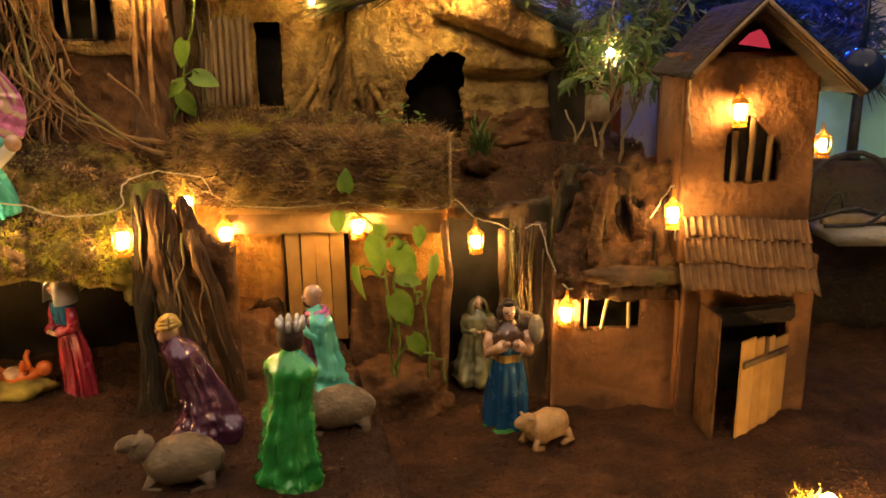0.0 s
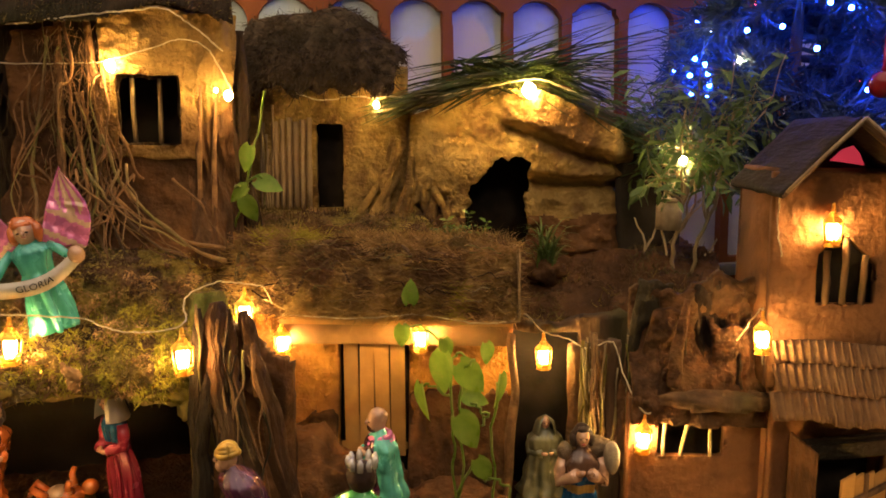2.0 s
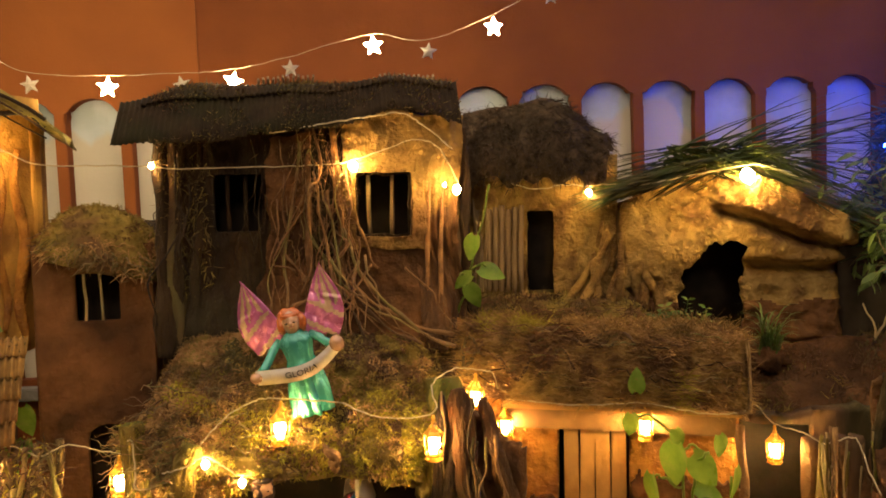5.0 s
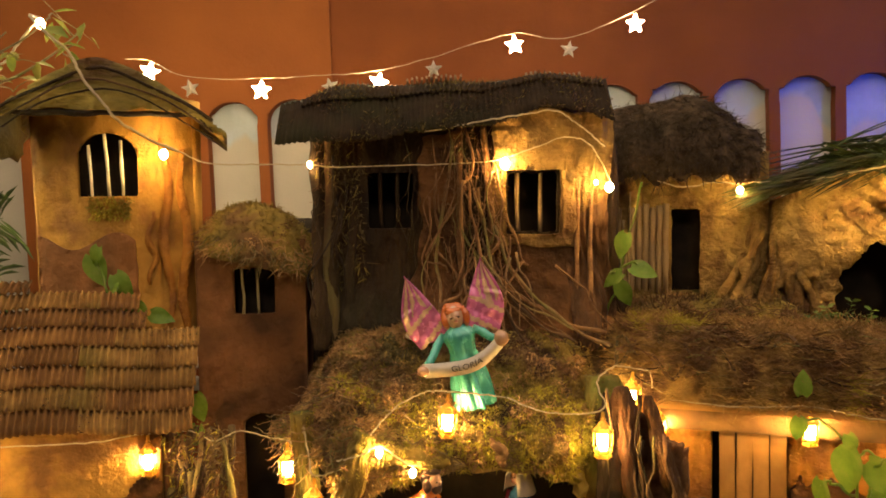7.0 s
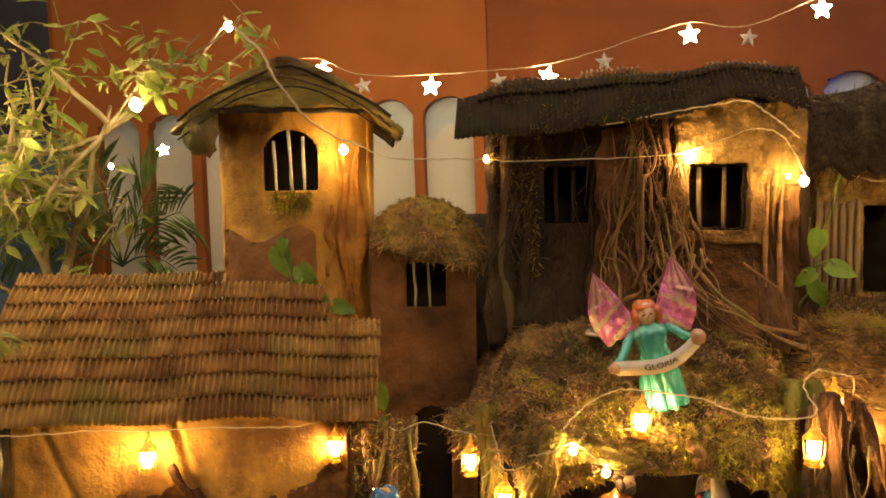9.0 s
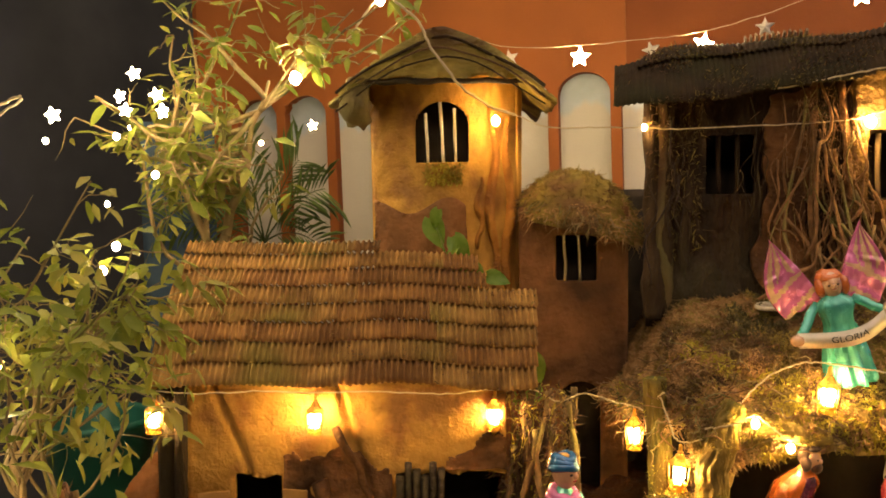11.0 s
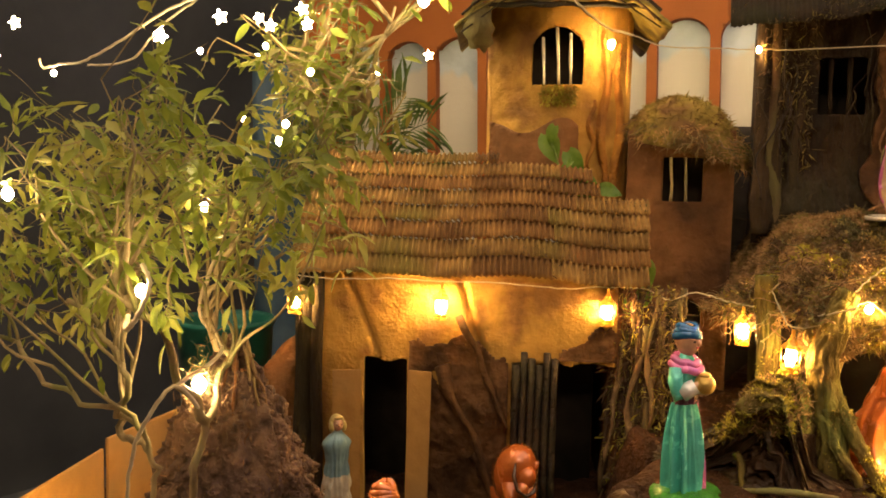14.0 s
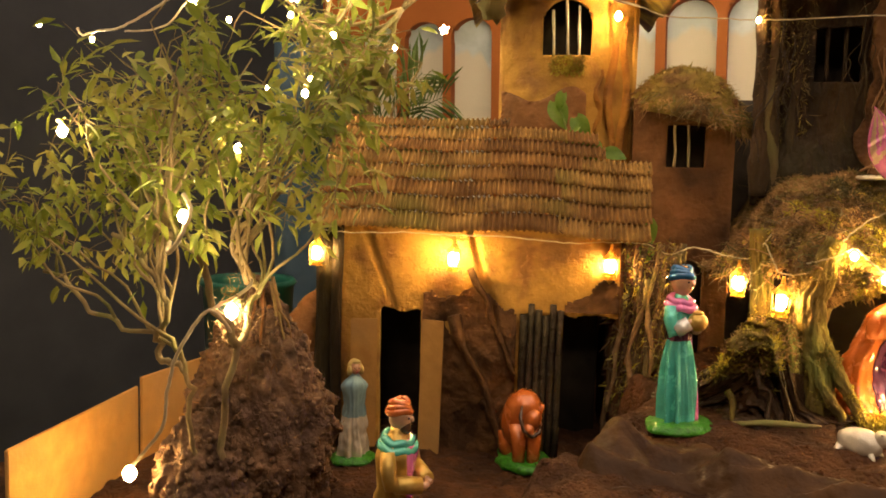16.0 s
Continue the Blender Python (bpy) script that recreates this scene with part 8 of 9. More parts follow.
# angel on the grotto
m_ = pose(-0.656, 1.128, 0.352, 0, -13, 20) @ Matrix.Scale(0.98, 4)
AH = 0.158
mats, bm, mi = statue("angel_figurine", "", m_, AH, P_TEAL, P_TEAL, ("hair", P_ORANGE), None, seed=12, sleeves=P_TEAL, cape=P_TEAL, width=1.25, big_head=1.75, reach=((-0.062, -0.036, 0.084), (0.060, -0.036, 0.100)), inner_w=2.0)
for sx in (-1, 1):
    wi, gi = mi(P_PINK), mi(P_WING)
    ny_, nx_ = 44, 22
    gridf, gridb = [], []
    tip = Vector((sx * 0.064, 0.035, 0.226))
    root = Vector((sx * 0.012, 0.028, 0.128))
    low = Vector((sx * 0.066, 0.042, 0.104))
    for i in range(ny_):
        t = i / (ny_ - 1)
        row, rowb = [], []
        for j in range(nx_):
            q = j / (nx_ - 1)
            inner_p = root.lerp(tip, t) + Vector((-sx * 0.004 * math.sin(math.pi * t), 0, 0.0))
            outer_p = low.lerp(tip, t) + Vector((sx * 0.019 * math.sin(math.pi * min(1, t * 1.05)), 0, -0.008 * math.sin(math.pi * t)))
            p = inner_p.lerp(outer_p, q) + Vector((0, 0, -0.005 * abs(math.sin(q * 9)) * (1 - t) ** 3))
            feather = 0.0042 * abs(math.sin(t * 11 + q * 2)) * (t < 0.55) + 0.0022 * abs(math.sin(q * 11 + 5 * t))
            row.append(bm.verts.new(p + Vector((0, -0.002 - feather, 0))))
            rowb.append(bm.verts.new(p + Vector((0, 0.004, 0))))
        gridf.append(row)
        gridb.append(rowb)
    for i in range(ny_ - 1):
        for j in range(nx_ - 1):
            f = bm.faces.new((gridf[i][j], gridf[i][j + 1], gridf[i + 1][j + 1], gridf[i + 1][j]))
            t, q = i / ny_, j / nx_
            gold = t > 0.42 + 0.14 * math.sin(q * 7 + sx) and 0.12 < q < 0.90 and abs(math.sin(q * 11 + 5 * t)) > 0.55 and t < 0.93
            pale = t < 0.42 and abs(math.sin(t * 11 + q * 2)) > 0.93
            f.material_index = gi if gold or pale else wi
            bm.faces.new((gridb[i + 1][j], gridb[i + 1][j + 1], gridb[i][j + 1], gridb[i][j])).material_index = wi
    for i in range(ny_ - 1):
        for j in (0, nx_ - 1):
            bm.faces.new((gridf[i][j], gridf[i + 1][j], gridb[i + 1][j], gridb[i][j])).material_index = wi
    for j in range(nx_ - 1):
        bm.faces.new((gridf[0][j], gridf[0][j + 1], gridb[0][j + 1], gridb[0][j])).material_index = wi
# banner with its word
bi = mi(P_WHITE)


def banner(t, w):
    """Points on the banner: t along it, w across."""
    x = -0.066 + 0.128 * t
    z = 0.082 + 0.020 * t - 0.018 * math.sin(math.pi * t) + 0.003 * math.sin(6 * t)
    y = -0.040 - 0.006 * math.sin(math.pi * t)
    return Vector((x, y, z + w * 0.011))


bf = [[bm.verts.new(banner(i / 20, w) + Vector((0, dy, 0))) for w, dy in ((-1, 0), (1, 0), (1, 0.004), (-1, 0.004))] for i in range(21)]
for a, b in zip(bf, bf[1:]):
    for k in range(4):
        bm.faces.new((a[k], a[(k + 1) % 4], b[(k + 1) % 4], b[k])).material_index = bi
for e_ in (bf[0], bf[-1]):
    bm.faces.new(e_).material_index = bi
add_ball(bm, (-0.067, -0.038, 0.082), (0.010, 0.009, 0.009), mi(SKIN), 10, 8)
add_ball(bm, (0.062, -0.038, 0.103), (0.012, 0.011, 0.013), mi(SKIN), 10, 8)
ii = mi(INK)
txt = bpy.data.curves.new("word", "FONT")
txt.body, txt.size, txt.align_x, txt.align_y, txt.extrude = "GLORIA", 0.0140, "CENTER", "CENTER", 0.0
tob = new("word", txt)
bpy.context.view_layer.update()
tm = tob.evaluated_get(bpy.context.evaluated_depsgraph_get()).to_mesh()
vmap = []
for v in tm.vertices:
    t = 0.52 + v.co.x / 0.128
    p = banner(t, v.co.y / 0.011 * 0.9)
    vmap.append(bm.verts.new(p + Vector((0, -0.0007, 0))))
for pl in tm.polygons:
    bm.faces.new([vmap[i] for i in pl.vertices]).material_index = ii
tob.evaluated_get(bpy.context.evaluated_depsgraph_get()).to_mesh_clear()
bpy.data.objects.remove(tob)
bpy.data.curves.remove(txt)
finish("angel_figurine", "teal-robed angel figurine with pink wings holding a GLORIA banner", m_, mats, bm)

# ---------- plants ----------
LEAF_BIG = [leaf_mesh("leaf", 0.062, 0.046, 0.25, LEAF), leaf_mesh("leaf", 0.054, 0.040, 0.45, LEAF)]


def vine_plant(name, label, stems, leaves, material=None, meshes=None, seed=1, r=0.0022):
    """Stems are point lists; leaves are (place, direction the leaf points, facing, size)."""
    e = thing(name, label, "plant", Matrix.Identity(4))
    for s in stems:
        bm = bmesh.new()
        pts = []
        for a, b in zip(s, s[1:]):
            pts += wander(a, b, 5, 0.006)[:-1]
        pts.append(Vector(s[-1]))
        add_tube(bm, pts, r, 6)
        part("stem", bm, material or LEAF, e)
    q = random.Random(seed)
    for i, (p, d, f, s) in enumerate(leaves):
        ob = new("leaf", (meshes or LEAF_BIG)[i % len(meshes or LEAF_BIG)])
        ob.parent = e
        ob.matrix_basis = aim(p, d, f, s, q.uniform(-12, 12))
    return e


cam_dir = Vector((0.05, -1, 0.35))
vine_plant("pothos", "pothos with large heart-shaped leaves growing against the middle house", [
    [(-0.080, 1.275, -0.02), (-0.094, 1.27, 0.07), (-0.097, 1.265, 0.15), (-0.098, 1.268, 0.278), (-0.085, 1.268, 0.287), (-0.070, 1.265, 0.276)],
    [(-0.088, 1.275, 0.03), (-0.078, 1.265, 0.10), (-0.086, 1.262, 0.20), (-0.080, 1.262, 0.262), (-0.062, 1.26, 0.278)],
    [(-0.088, 1.27, 0.05), (-0.066, 1.26, 0.10), (-0.052, 1.255, 0.118)],
    [(-0.045, 1.26, 0.075), (-0.020, 1.255, 0.082), (-0.004, 1.262, 0.055), (0.002, 1.27, 0.02)],
    [(-0.030, 1.29, 0.02), (-0.034, 1.285, 0.14), (-0.026, 1.28, 0.235)],
    [(-0.098, 1.27, 0.215), (-0.122, 1.268, 0.230), (-0.140, 1.268, 0.235), (-0.148, 1.268, 0.228)],
    [(-0.068, 1.262, 0.205), (-0.052, 1.258, 0.200), (-0.040, 1.26, 0.185), (-0.050, 1.26, 0.170)],
    [(-0.115, 1.285, 0.295), (-0.150, 1.29, 0.325), (-0.176, 1.285, 0.328)]],
    [((-0.112, 1.262, 0.288), (-0.12, -0.1, -1), (-0.45, -1, 0.25), 1.12), ((-0.088, 1.258, 0.272), (0.75, -0.1, -0.75), (0.35, -1, 0.45), 1.18), ((-0.148, 1.266, 0.236), (0.02, -0.15, -1), (-1.6, -0.5, 0.1), 1.0),
     ((-0.088, 1.245, 0.192), (0.55, -0.1, -0.75), (0.1, -1, 0.35), 1.22), ((-0.082, 1.268, 0.218), (0.9, -0.1, -0.2), (0.5, -1, 0.8), 0.72), ((-0.178, 1.285, 0.326), (-0.1, -0.1, -1), (0.1, -1, 0.3), 0.72),
     ((-0.170, 1.325, 0.352), (0.05, -0.1, 1), (0.0, -1, 0.2), 0.66), ((-0.058, 1.25, 0.118), (0.5, -0.1, -0.75), (-0.2, -0.9, 0.6), 0.86), ((-0.020, 1.278, 0.250), (0.02, -0.1, -1), (1.5, -0.6, 0.1), 0.95),
     ((-0.045, 1.28, 0.300), (0.25, -0.1, -1), (0.6, -1, 0.2), 0.70), ((-0.112, 1.275, 0.308), (0.3, -0.1, -0.9), (0.2, -1, 0.4), 0.55)], seed=2)
young = vine_plant("potted_vine", "young pothos vine climbing beside the tree house", [[(-0.497, 1.435, 0.44), (-0.490, 1.432, 0.464), (-0.466, 1.43, 0.526), (-0.456, 1.43, 0.577), (-0.440, 1.43, 0.64), (-0.427, 1.42, 0.70)], [(-0.462, 1.43, 0.545), (-0.445, 1.425, 0.556), (-0.435, 1.42, 0.552)], [(-0.464, 1.43, 0.53), (-0.475, 1.425, 0.538), (-0.485, 1.42, 0.535)]],
           [((-0.455, 1.422, 0.608), (-0.35, -0.1, -1), (-0.4, -1, 0.3), 0.78), ((-0.462, 1.42, 0.536), (-0.9, -0.1, -0.45), (-0.3, -1, 0.5), 0.78), ((-0.446, 1.418, 0.548), (0.95, -0.1, -0.25), (0.2, -1, 0.5), 0.80), ((-0.468, 1.412, 0.518), (0.55, -0.1, -0.85), (0.2, -1, 0.4), 0.85)], seed=3)
DEAD_LEAF = mat("withered_leaf", (0.20, 0.09, 0.03), (0.34, 0.17, 0.05), 40, 0.7, 0.4, 120, (0.36, 0.28, 0.08), 12, through_light=0.25)
for p, d, sc in (((-0.518, 1.425, 0.492), (-0.05, -0.2, -1), 0.85), ((-0.497, 1.415, 0.450), (0.7, -0.3, -0.25), 0.62)):
    ob = new("leaf", leaf_mesh("leaf", 0.058, 0.040, 0.5, DEAD_LEAF))
    ob.parent = young
    ob.matrix_basis = aim(p, d, (0.1, -1, 0.5), sc)
vine_plant("creeper", "dark green creeper between the tower and the hut", [[(-1.30, 1.12, 0.40), (-1.32, 1.10, 0.50), (-1.355, 1.10, 0.57)], [(-1.30, 1.12, 0.40), (-1.22, 1.08, 0.36), (-1.16, 1.08, 0.24)]],
           [((-1.365, 1.10, 0.585), (0.5, -0.2, -1), cam_dir, 1.0), ((-1.315, 1.10, 0.55), (0.6, -0.2, -0.7), cam_dir, 1.0), ((-1.29, 1.10, 0.51), (0.2, -0.2, -1), (-0.4, -1, 0.5), 0.95), ((-1.25, 1.11, 0.48), (0.8, -0.1, -0.1), cam_dir, 0.8), ((-1.14, 1.08, 0.35), (0.3, -0.1, -1), cam_dir, 0.8), ((-1.13, 1.07, 0.30), (-0.2, -0.1, -1), (0.5, -1, 0.3), 0.8), ((-1.17, 1.08, 0.27), (0.2, 0, -1), cam_dir, 0.6), ((-1.34, 1.09, 0.60), (-0.3, -0.2, -0.8), (0.4, -1, 0.4), 0.7), ((-1.30, 1.09, 0.53), (-0.5, -0.2, -0.5), (-0.2, -1, 0.7), 0.7), ((-1.27, 1.10, 0.50), (0.4, -0.2, -1), (0.6, -1, 0.1), 0.75)], meshes=LEAF_BIG, seed=4)


def narrow_leaf(name, length, width, material):
    bm = bmesh.new()
    heart = []
    for i in range(6):
        t = i / 5
        w = width * 0.5 * math.sin(math.pi * (0.06 + 0.94 * t)) ** 0.8 if i < 5 else 0
        heart.append([bm.verts.new((-w, length * t, -0.18 * length * t * t + 0.2 * w)), bm.verts.new((0, length * t, -0.18 * length * t * t)), bm.verts.new((w, length * t, -0.18 * length * t * t + 0.2 * w))])
    for a, b in zip(heart, heart[1:]):
        for k in range(2):
            bm.faces.new((a[k], a[k + 1], b[k + 1], b[k]))
    bmesh.ops.remove_doubles(bm, verts=bm.verts, dist=1e-6)
    me = bpy.data.meshes.new(name)
    bm.to_mesh(me)
    bm.free()
    me.materials.append(material)
    me.polygons.foreach_set("use_smooth", np.ones(len(me.polygons), dtype=bool))
    return me


def leaf_block(places, length, width, seed):
    """Joined leaves: each a folded blade of six corners."""
    r = random.Random(seed)
    verts, faces = [], []
    for p, d in places:
        m = aim(p, d, (r.gauss(0, 0.5), r.gauss(-0.4, 0.5), 1), r.uniform(0.6, 1.25))
        k = len(verts)
        for x, y, z in ((0, 0, 0), (-width / 2, length * 0.4, 0.1 * width), (0, length * 0.45, -0.04 * length), (width / 2, length * 0.4, 0.1 * width), (-width * 0.3, length * 0.75, -0.04 * length), (width * 0.3, length * 0.75, -0.04 * length), (0, length, -0.17 * length)):
            verts.append(m @ Vector((x, y, z)))
        faces += [(k, k + 2, k + 1), (k, k + 3, k + 2), (k + 1, k + 2, k + 6, k + 4), (k + 2, k + 3, k + 5, k + 6)]
    return verts, faces


def small_tree(name, label, trunks, spread, count, leaf_len, leaf_w, seed, material, bark, singles=140, droop=0.5):
    """Trunks are (points, radius, radius); spread is a list of (trunk, t, end place, radius); leaves hang along the outer branches."""
    q = random.Random(seed)
    e = thing(name, label, "tree", Matrix.Identity(4))
    paths = []
    for pts, r0, r1 in trunks:
        path = []
        for a, b in zip(pts, pts[1:]):
            path += wander(a, b, 6, 0.010, q)[:-1]
        path.append(Vector(pts[-1]))
        n = len(path) - 1
        bm = bmesh.new()
        add_tube(bm, path, [r0 + (r1 - r0) * i / n for i in range(n + 1)], 8)
        part("trunk", bm, bark, e)
        paths.append(path)
    holders = []
    for k, t, end, r in spread:
        a = paths[k][min(len(paths[k]) - 1, int(t * (len(paths[k]) - 1)))]
        path = wander(a, end, 12, 0.10 * (Vector(end) - a).length, q)
        bm = bmesh.new()
        add_tube(bm, path, [r * (1 - 0.7 * i / 12) for i in range(13)], 6)
        limb = part("limb", bm, bark, e)
        for _ in range(5):
            i = q.randint(5, 12)
            d = Vector((q.gauss(0, 1), q.gauss(0, 1), q.gauss(0.15, 0.7))).normalized()
            tw_ = wander(path[i], path[i] + d * q.uniform(0.05, 0.13), 6, 0.012, q)
            bm = bmesh.new()
            add_tube(bm, tw_, [r * 0.32 * (1 - 0.7 * j / 6) for j in range(7)], 5)
            part("twig", bm, bark, limb)
            holders += [(tw_[j], (tw_[j] - tw_[j - 1]).normalized()) for j in range(2, 7)]
        holders += [(path[j], (path[j] - path[j - 1]).normalized()) for j in range(8, 13)]
    places = []
    for _ in range(count):
        p, d = q.choice(holders)
        d2 = (d * 0.5 + Vector((q.gauss(0, 0.7), q.gauss(0, 0.7), q.gauss(-droop, 0.45)))).normalized()
        places.append((p + Vector((q.gauss(0, 0.006), q.gauss(0, 0.006), q.gauss(0, 0.006))), d2))
    lm = narrow_leaf("leaf", leaf_len, leaf_w, material)
    for p, d in places[:singles]:
        ob = new("leaf", lm)
        ob.parent = e
        ob.matrix_basis = aim(p, d, (q.gauss(0, 0.5), q.gauss(-0.4, 0.5), 1), q.uniform(0.6, 1.2))
    vv, ff = leaf_block(places[singles:], leaf_len, leaf_w, seed)
    raw("crown", vv, ff, material, e, "dense drooping leaves", kind="stuff")
    return e


# front tree by the husk mound
T_MAIN = [(-1.425, 0.335, -0.06), (-1.403, 0.31, 0.07), (-1.360, 0.30, 0.187), (-1.391, 0.36, 0.252), (-1.418, 0.34, 0.304), (-1.392, 0.33, 0.345), (-1.34, 0.33, 0.399)]
T_LEFT = [(-1.360, 0.30, 0.187), (-1.373, 0.27, 0.236), (-1.362, 0.24, 0.315), (-1.395, 0.22, 0.337), (-1.401, 0.21, 0.374)]
T_LOW = [(-1.435, 0.30, -0.06), (-1.43, 0.27, 0.08), (-1.421, 0.26, 0.147), (-1.419, 0.24, 0.195), (-1.511, 0.22, 0.197), (-1.597, 0.20, 0.239), (-1.70, 0.20, 0.262)]
T_LOW2 = [(-1.421, 0.26, 0.147), (-1.469, 0.25, 0.160), (-1.458, 0.24, 0.195), (-1.414, 0.23, 0.24), (-1.427, 0.22, 0.282), (-1.516, 0.21, 0.33)]
TIPS = [Vector(t[-1]) for t in (T_MAIN, T_LEFT, T_LOW, T_LOW2)]
q = random.Random(21)
spread = []
for k in range(46):
    if k < 38:
        a = q.uniform(0, 2 * math.pi)
        rr = math.sqrt(q.random())
        end = Vector((-1.42 + 0.27 * rr * math.cos(a), 0.29 + 0.17 * rr * math.sin(a), 0.485 + q.uniform(-0.075, 0.095)))
    else:
        end = Vector((q.uniform(-1.78, -1.50), q.uniform(0.14, 0.26), q.uniform(0.34, 0.44)))
    j = min(range(4), key=lambda i: (TIPS[i] - end).length + q.uniform(0, 0.12))
    spread.append((j, q.uniform(0.45, 1.0), tuple(end), 0.0026))
for k in range(7):
    spread.append((q.choice((0, 1, 3)), q.uniform(0.75, 1.0), (q.uniform(-1.48, -1.32), q.uniform(0.27, 0.46), q.uniform(0.54, 0.66)), 0.0030))
small_tree("garden_tree", "small leafy tree with pale forked stems and string lights", [
    (T_MAIN, 0.0054, 0.0036),
    (T_LEFT, 0.006, 0.0036),
    (T_LOW, 0.0038, 0.0030),
    (T_LOW2, 0.005, 0.0032)],
    spread, 1800, 0.030, 0.0108, 5, LEAF_TREE, BARK_PALE, 160, 0.55)
# taller tree behind the shed
spread = []
for k in range(24):
    end = (q.uniform(-2.15, -1.62), q.uniform(0.75, 1.12), q.uniform(0.58, 0.86) if k % 5 else q.uniform(0.86, 1.05))
    spread.append((q.choice((0, 1)), q.uniform(0.4, 1.0), end, 0.006))
for end in ((-1.56, 1.12, 1.0), (-1.50, 1.17, 1.04), (-1.62, 1.02, 0.90), (-1.45, 1.2, 1.02)):
    spread.append((1, 0.9, end, 0.005))
small_tree("garden_tree", "taller leafy tree with a grey trunk behind the shed", [
    ([(-1.86, 1.05, -0.1), (-1.84, 1.02, 0.35), (-1.86, 0.98, 0.55), (-1.95, 0.92, 0.78)], 0.020, 0.004),
    ([(-1.85, 1.0, 0.50), (-1.78, 1.02, 0.66), (-1.70, 1.02, 0.86)], 0.012, 0.003)],
    spread, 600, 0.044, 0.0165, 6, LEAF_TREE, BARK_PALE, 130, 0.4)
# shrub beside the cave house
spread = []
for k in range(22):
    spread.append((q.choice((0, 1)), q.uniform(0.4, 1.0), (q.uniform(0.20, 0.50), q.uniform(1.48, 1.66), q.uniform(0.50, 0.78)), 0.003))
small_tree("shrub", "thin-leaved shrub with bare pale twigs beside the cave dwelling", [
    ([(0.33, 1.56, 0.32), (0.315, 1.57, 0.42), (0.335, 1.575, 0.52), (0.36, 1.58, 0.62)], 0.005, 0.0025),
    ([(0.345, 1.56, 0.32), (0.37, 1.56, 0.45), (0.40, 1.58, 0.55), (0.42, 1.57, 0.68)], 0.004, 0.0025)],
    spread, 950, 0.034, 0.0105, 8, LEAF_DARK, BARK_PALE, 120, 0.35)
st_ = random.Random(2)
bare = thing("bare_twigs", "bare pale twigs standing in the shrub", "twigs", pose(0.315, 1.590, 0))
for k, (a, b) in enumerate((((0.0, 0, 0.36), (-0.015, 0, 0.52)), ((-0.015, 0, 0.50), (0.03, 0, 0.60)), ((0.0, 0, 0.42), (0.06, 0, 0.50)), ((0.03, 0, 0.60), (0.02, 0, 0.68)), ((0.03, 0, 0.60), (0.07, 0, 0.64)), ((-0.03, 0, 0.34), (-0.07, 0, 0.47)), ((-0.05, 0, 0.40), (-0.02, 0, 0.46)), ((0.06, 0, 0.34), (0.09, 0, 0.43)), ((0.02, 0, 0.34), (0.07, 0, 0.40)), ((0.05, 0, 0.50), (0.075, 0, 0.575)))):
    bm = bmesh.new()
    add_tube(bm, wander(a, b, 8, 0.010, st_), [0.0030 * (1 - 0.5 * i / 8) for i in range(9)], 5)
    part("twig", bm, STICK, bare)
string4 = thing("light_string", "cream light cable wound through the tree with white bulbs and stars", "light string", pose(0, 0, 0), "light cables")
cable(string4, [(-2.2, 0.50, 0.72), (-2.10, 0.46, 0.69), (-2.037, 0.455, 0.69), (-1.95, 0.46, 0.69), (-1.86, 0.48, 0.72), (-1.76, 0.50, 0.76), (-1.70, 0.52, 0.78)], 0.0024, None, 0, 6)
cable(string4, [(-1.95, 0.47, 0.685), (-1.86, 0.50, 0.69), (-1.76, 0.495, 0.735), (-1.66, 0.50, 0.77)], 0.0020)
cable(string4, [(-1.364, 0.262, 0.238), (-1.385, 0.34, 0.262), (-1.41, 0.345, 0.285), (-1.422, 0.335, 0.31), (-1.396, 0.325, 0.35), (-1.36, 0.325, 0.40)], 0.0026)
cable(string4, [(-1.36, 0.30, 0.19), (-1.364, 0.26, 0.238), (-1.40, 0.238, 0.184), (-1.427, 0.238, 0.128), (-1.445, 0.24, 0.07), (-1.49, 0.235, 0.02), (-1.52, 0.235, -0.005)], 0.0026)
cable(string4, [(-1.36, 0.20, 0.33), (-1.34, 0.185, 0.32), (-1.31, 0.18, 0.335), (-1.30, 0.19, 0.37), (-1.33, 0.20, 0.39)], 0.0028)
for p in ((-1.307, 0.185, 0.372), (-1.481, 0.128, 0.470), (-1.441, 0.495, 0.570), (-2.048, 0.455, 0.681), (-2.176, 0.409, 0.717), (-1.875, 0.654, 0.735), (-1.530, 0.623, 0.666), (-1.977, 0.834, 0.622), (-1.525, 0.236, -0.005), (-1.402, 0.450, 0.543), (-1.737, 0.70, 0.738), (-2.16, 1.02, 0.80), (-1.36, 0.30, 0.455), (-1.917, 1.20, 0.761)):
    bulb(string4, p, 0.0100 if p[2] < 0 else 0.0065 if p[0] > -1.49 and p[1] < 0.2 else 0.0050, BULB if p[2] < 0 else BULB_WHITE)
for p, y in (((-1.761, 0.497, 0.721), 40), ((-2.122, 0.42, 0.770), 25), ((-1.752, 1.20, 0.786), 30), ((-1.794, 0.758, 0.786), 25), ((-1.692, 0.75, 0.804), 50), ((-1.678, 0.75, 0.775), 10), ((-1.669, 0.55, 0.752), 30), ((-1.692, 1.10, 0.885), 45), ((-1.93, 0.84, 0.83), 20), ((-1.754, 0.75, 0.846), 35)):
    put_star(string4, p, STAR_SMALL, y, rnd.uniform(-20, 20))

# husk mounds under the tree
CLOD = mat("clodded_husk", (0.060, 0.032, 0.017), (0.19, 0.105, 0.058), 38, 0.8, 1.0, 150, (0.085, 0.047, 0.030), 12, dist=0.006, spec=0.25)


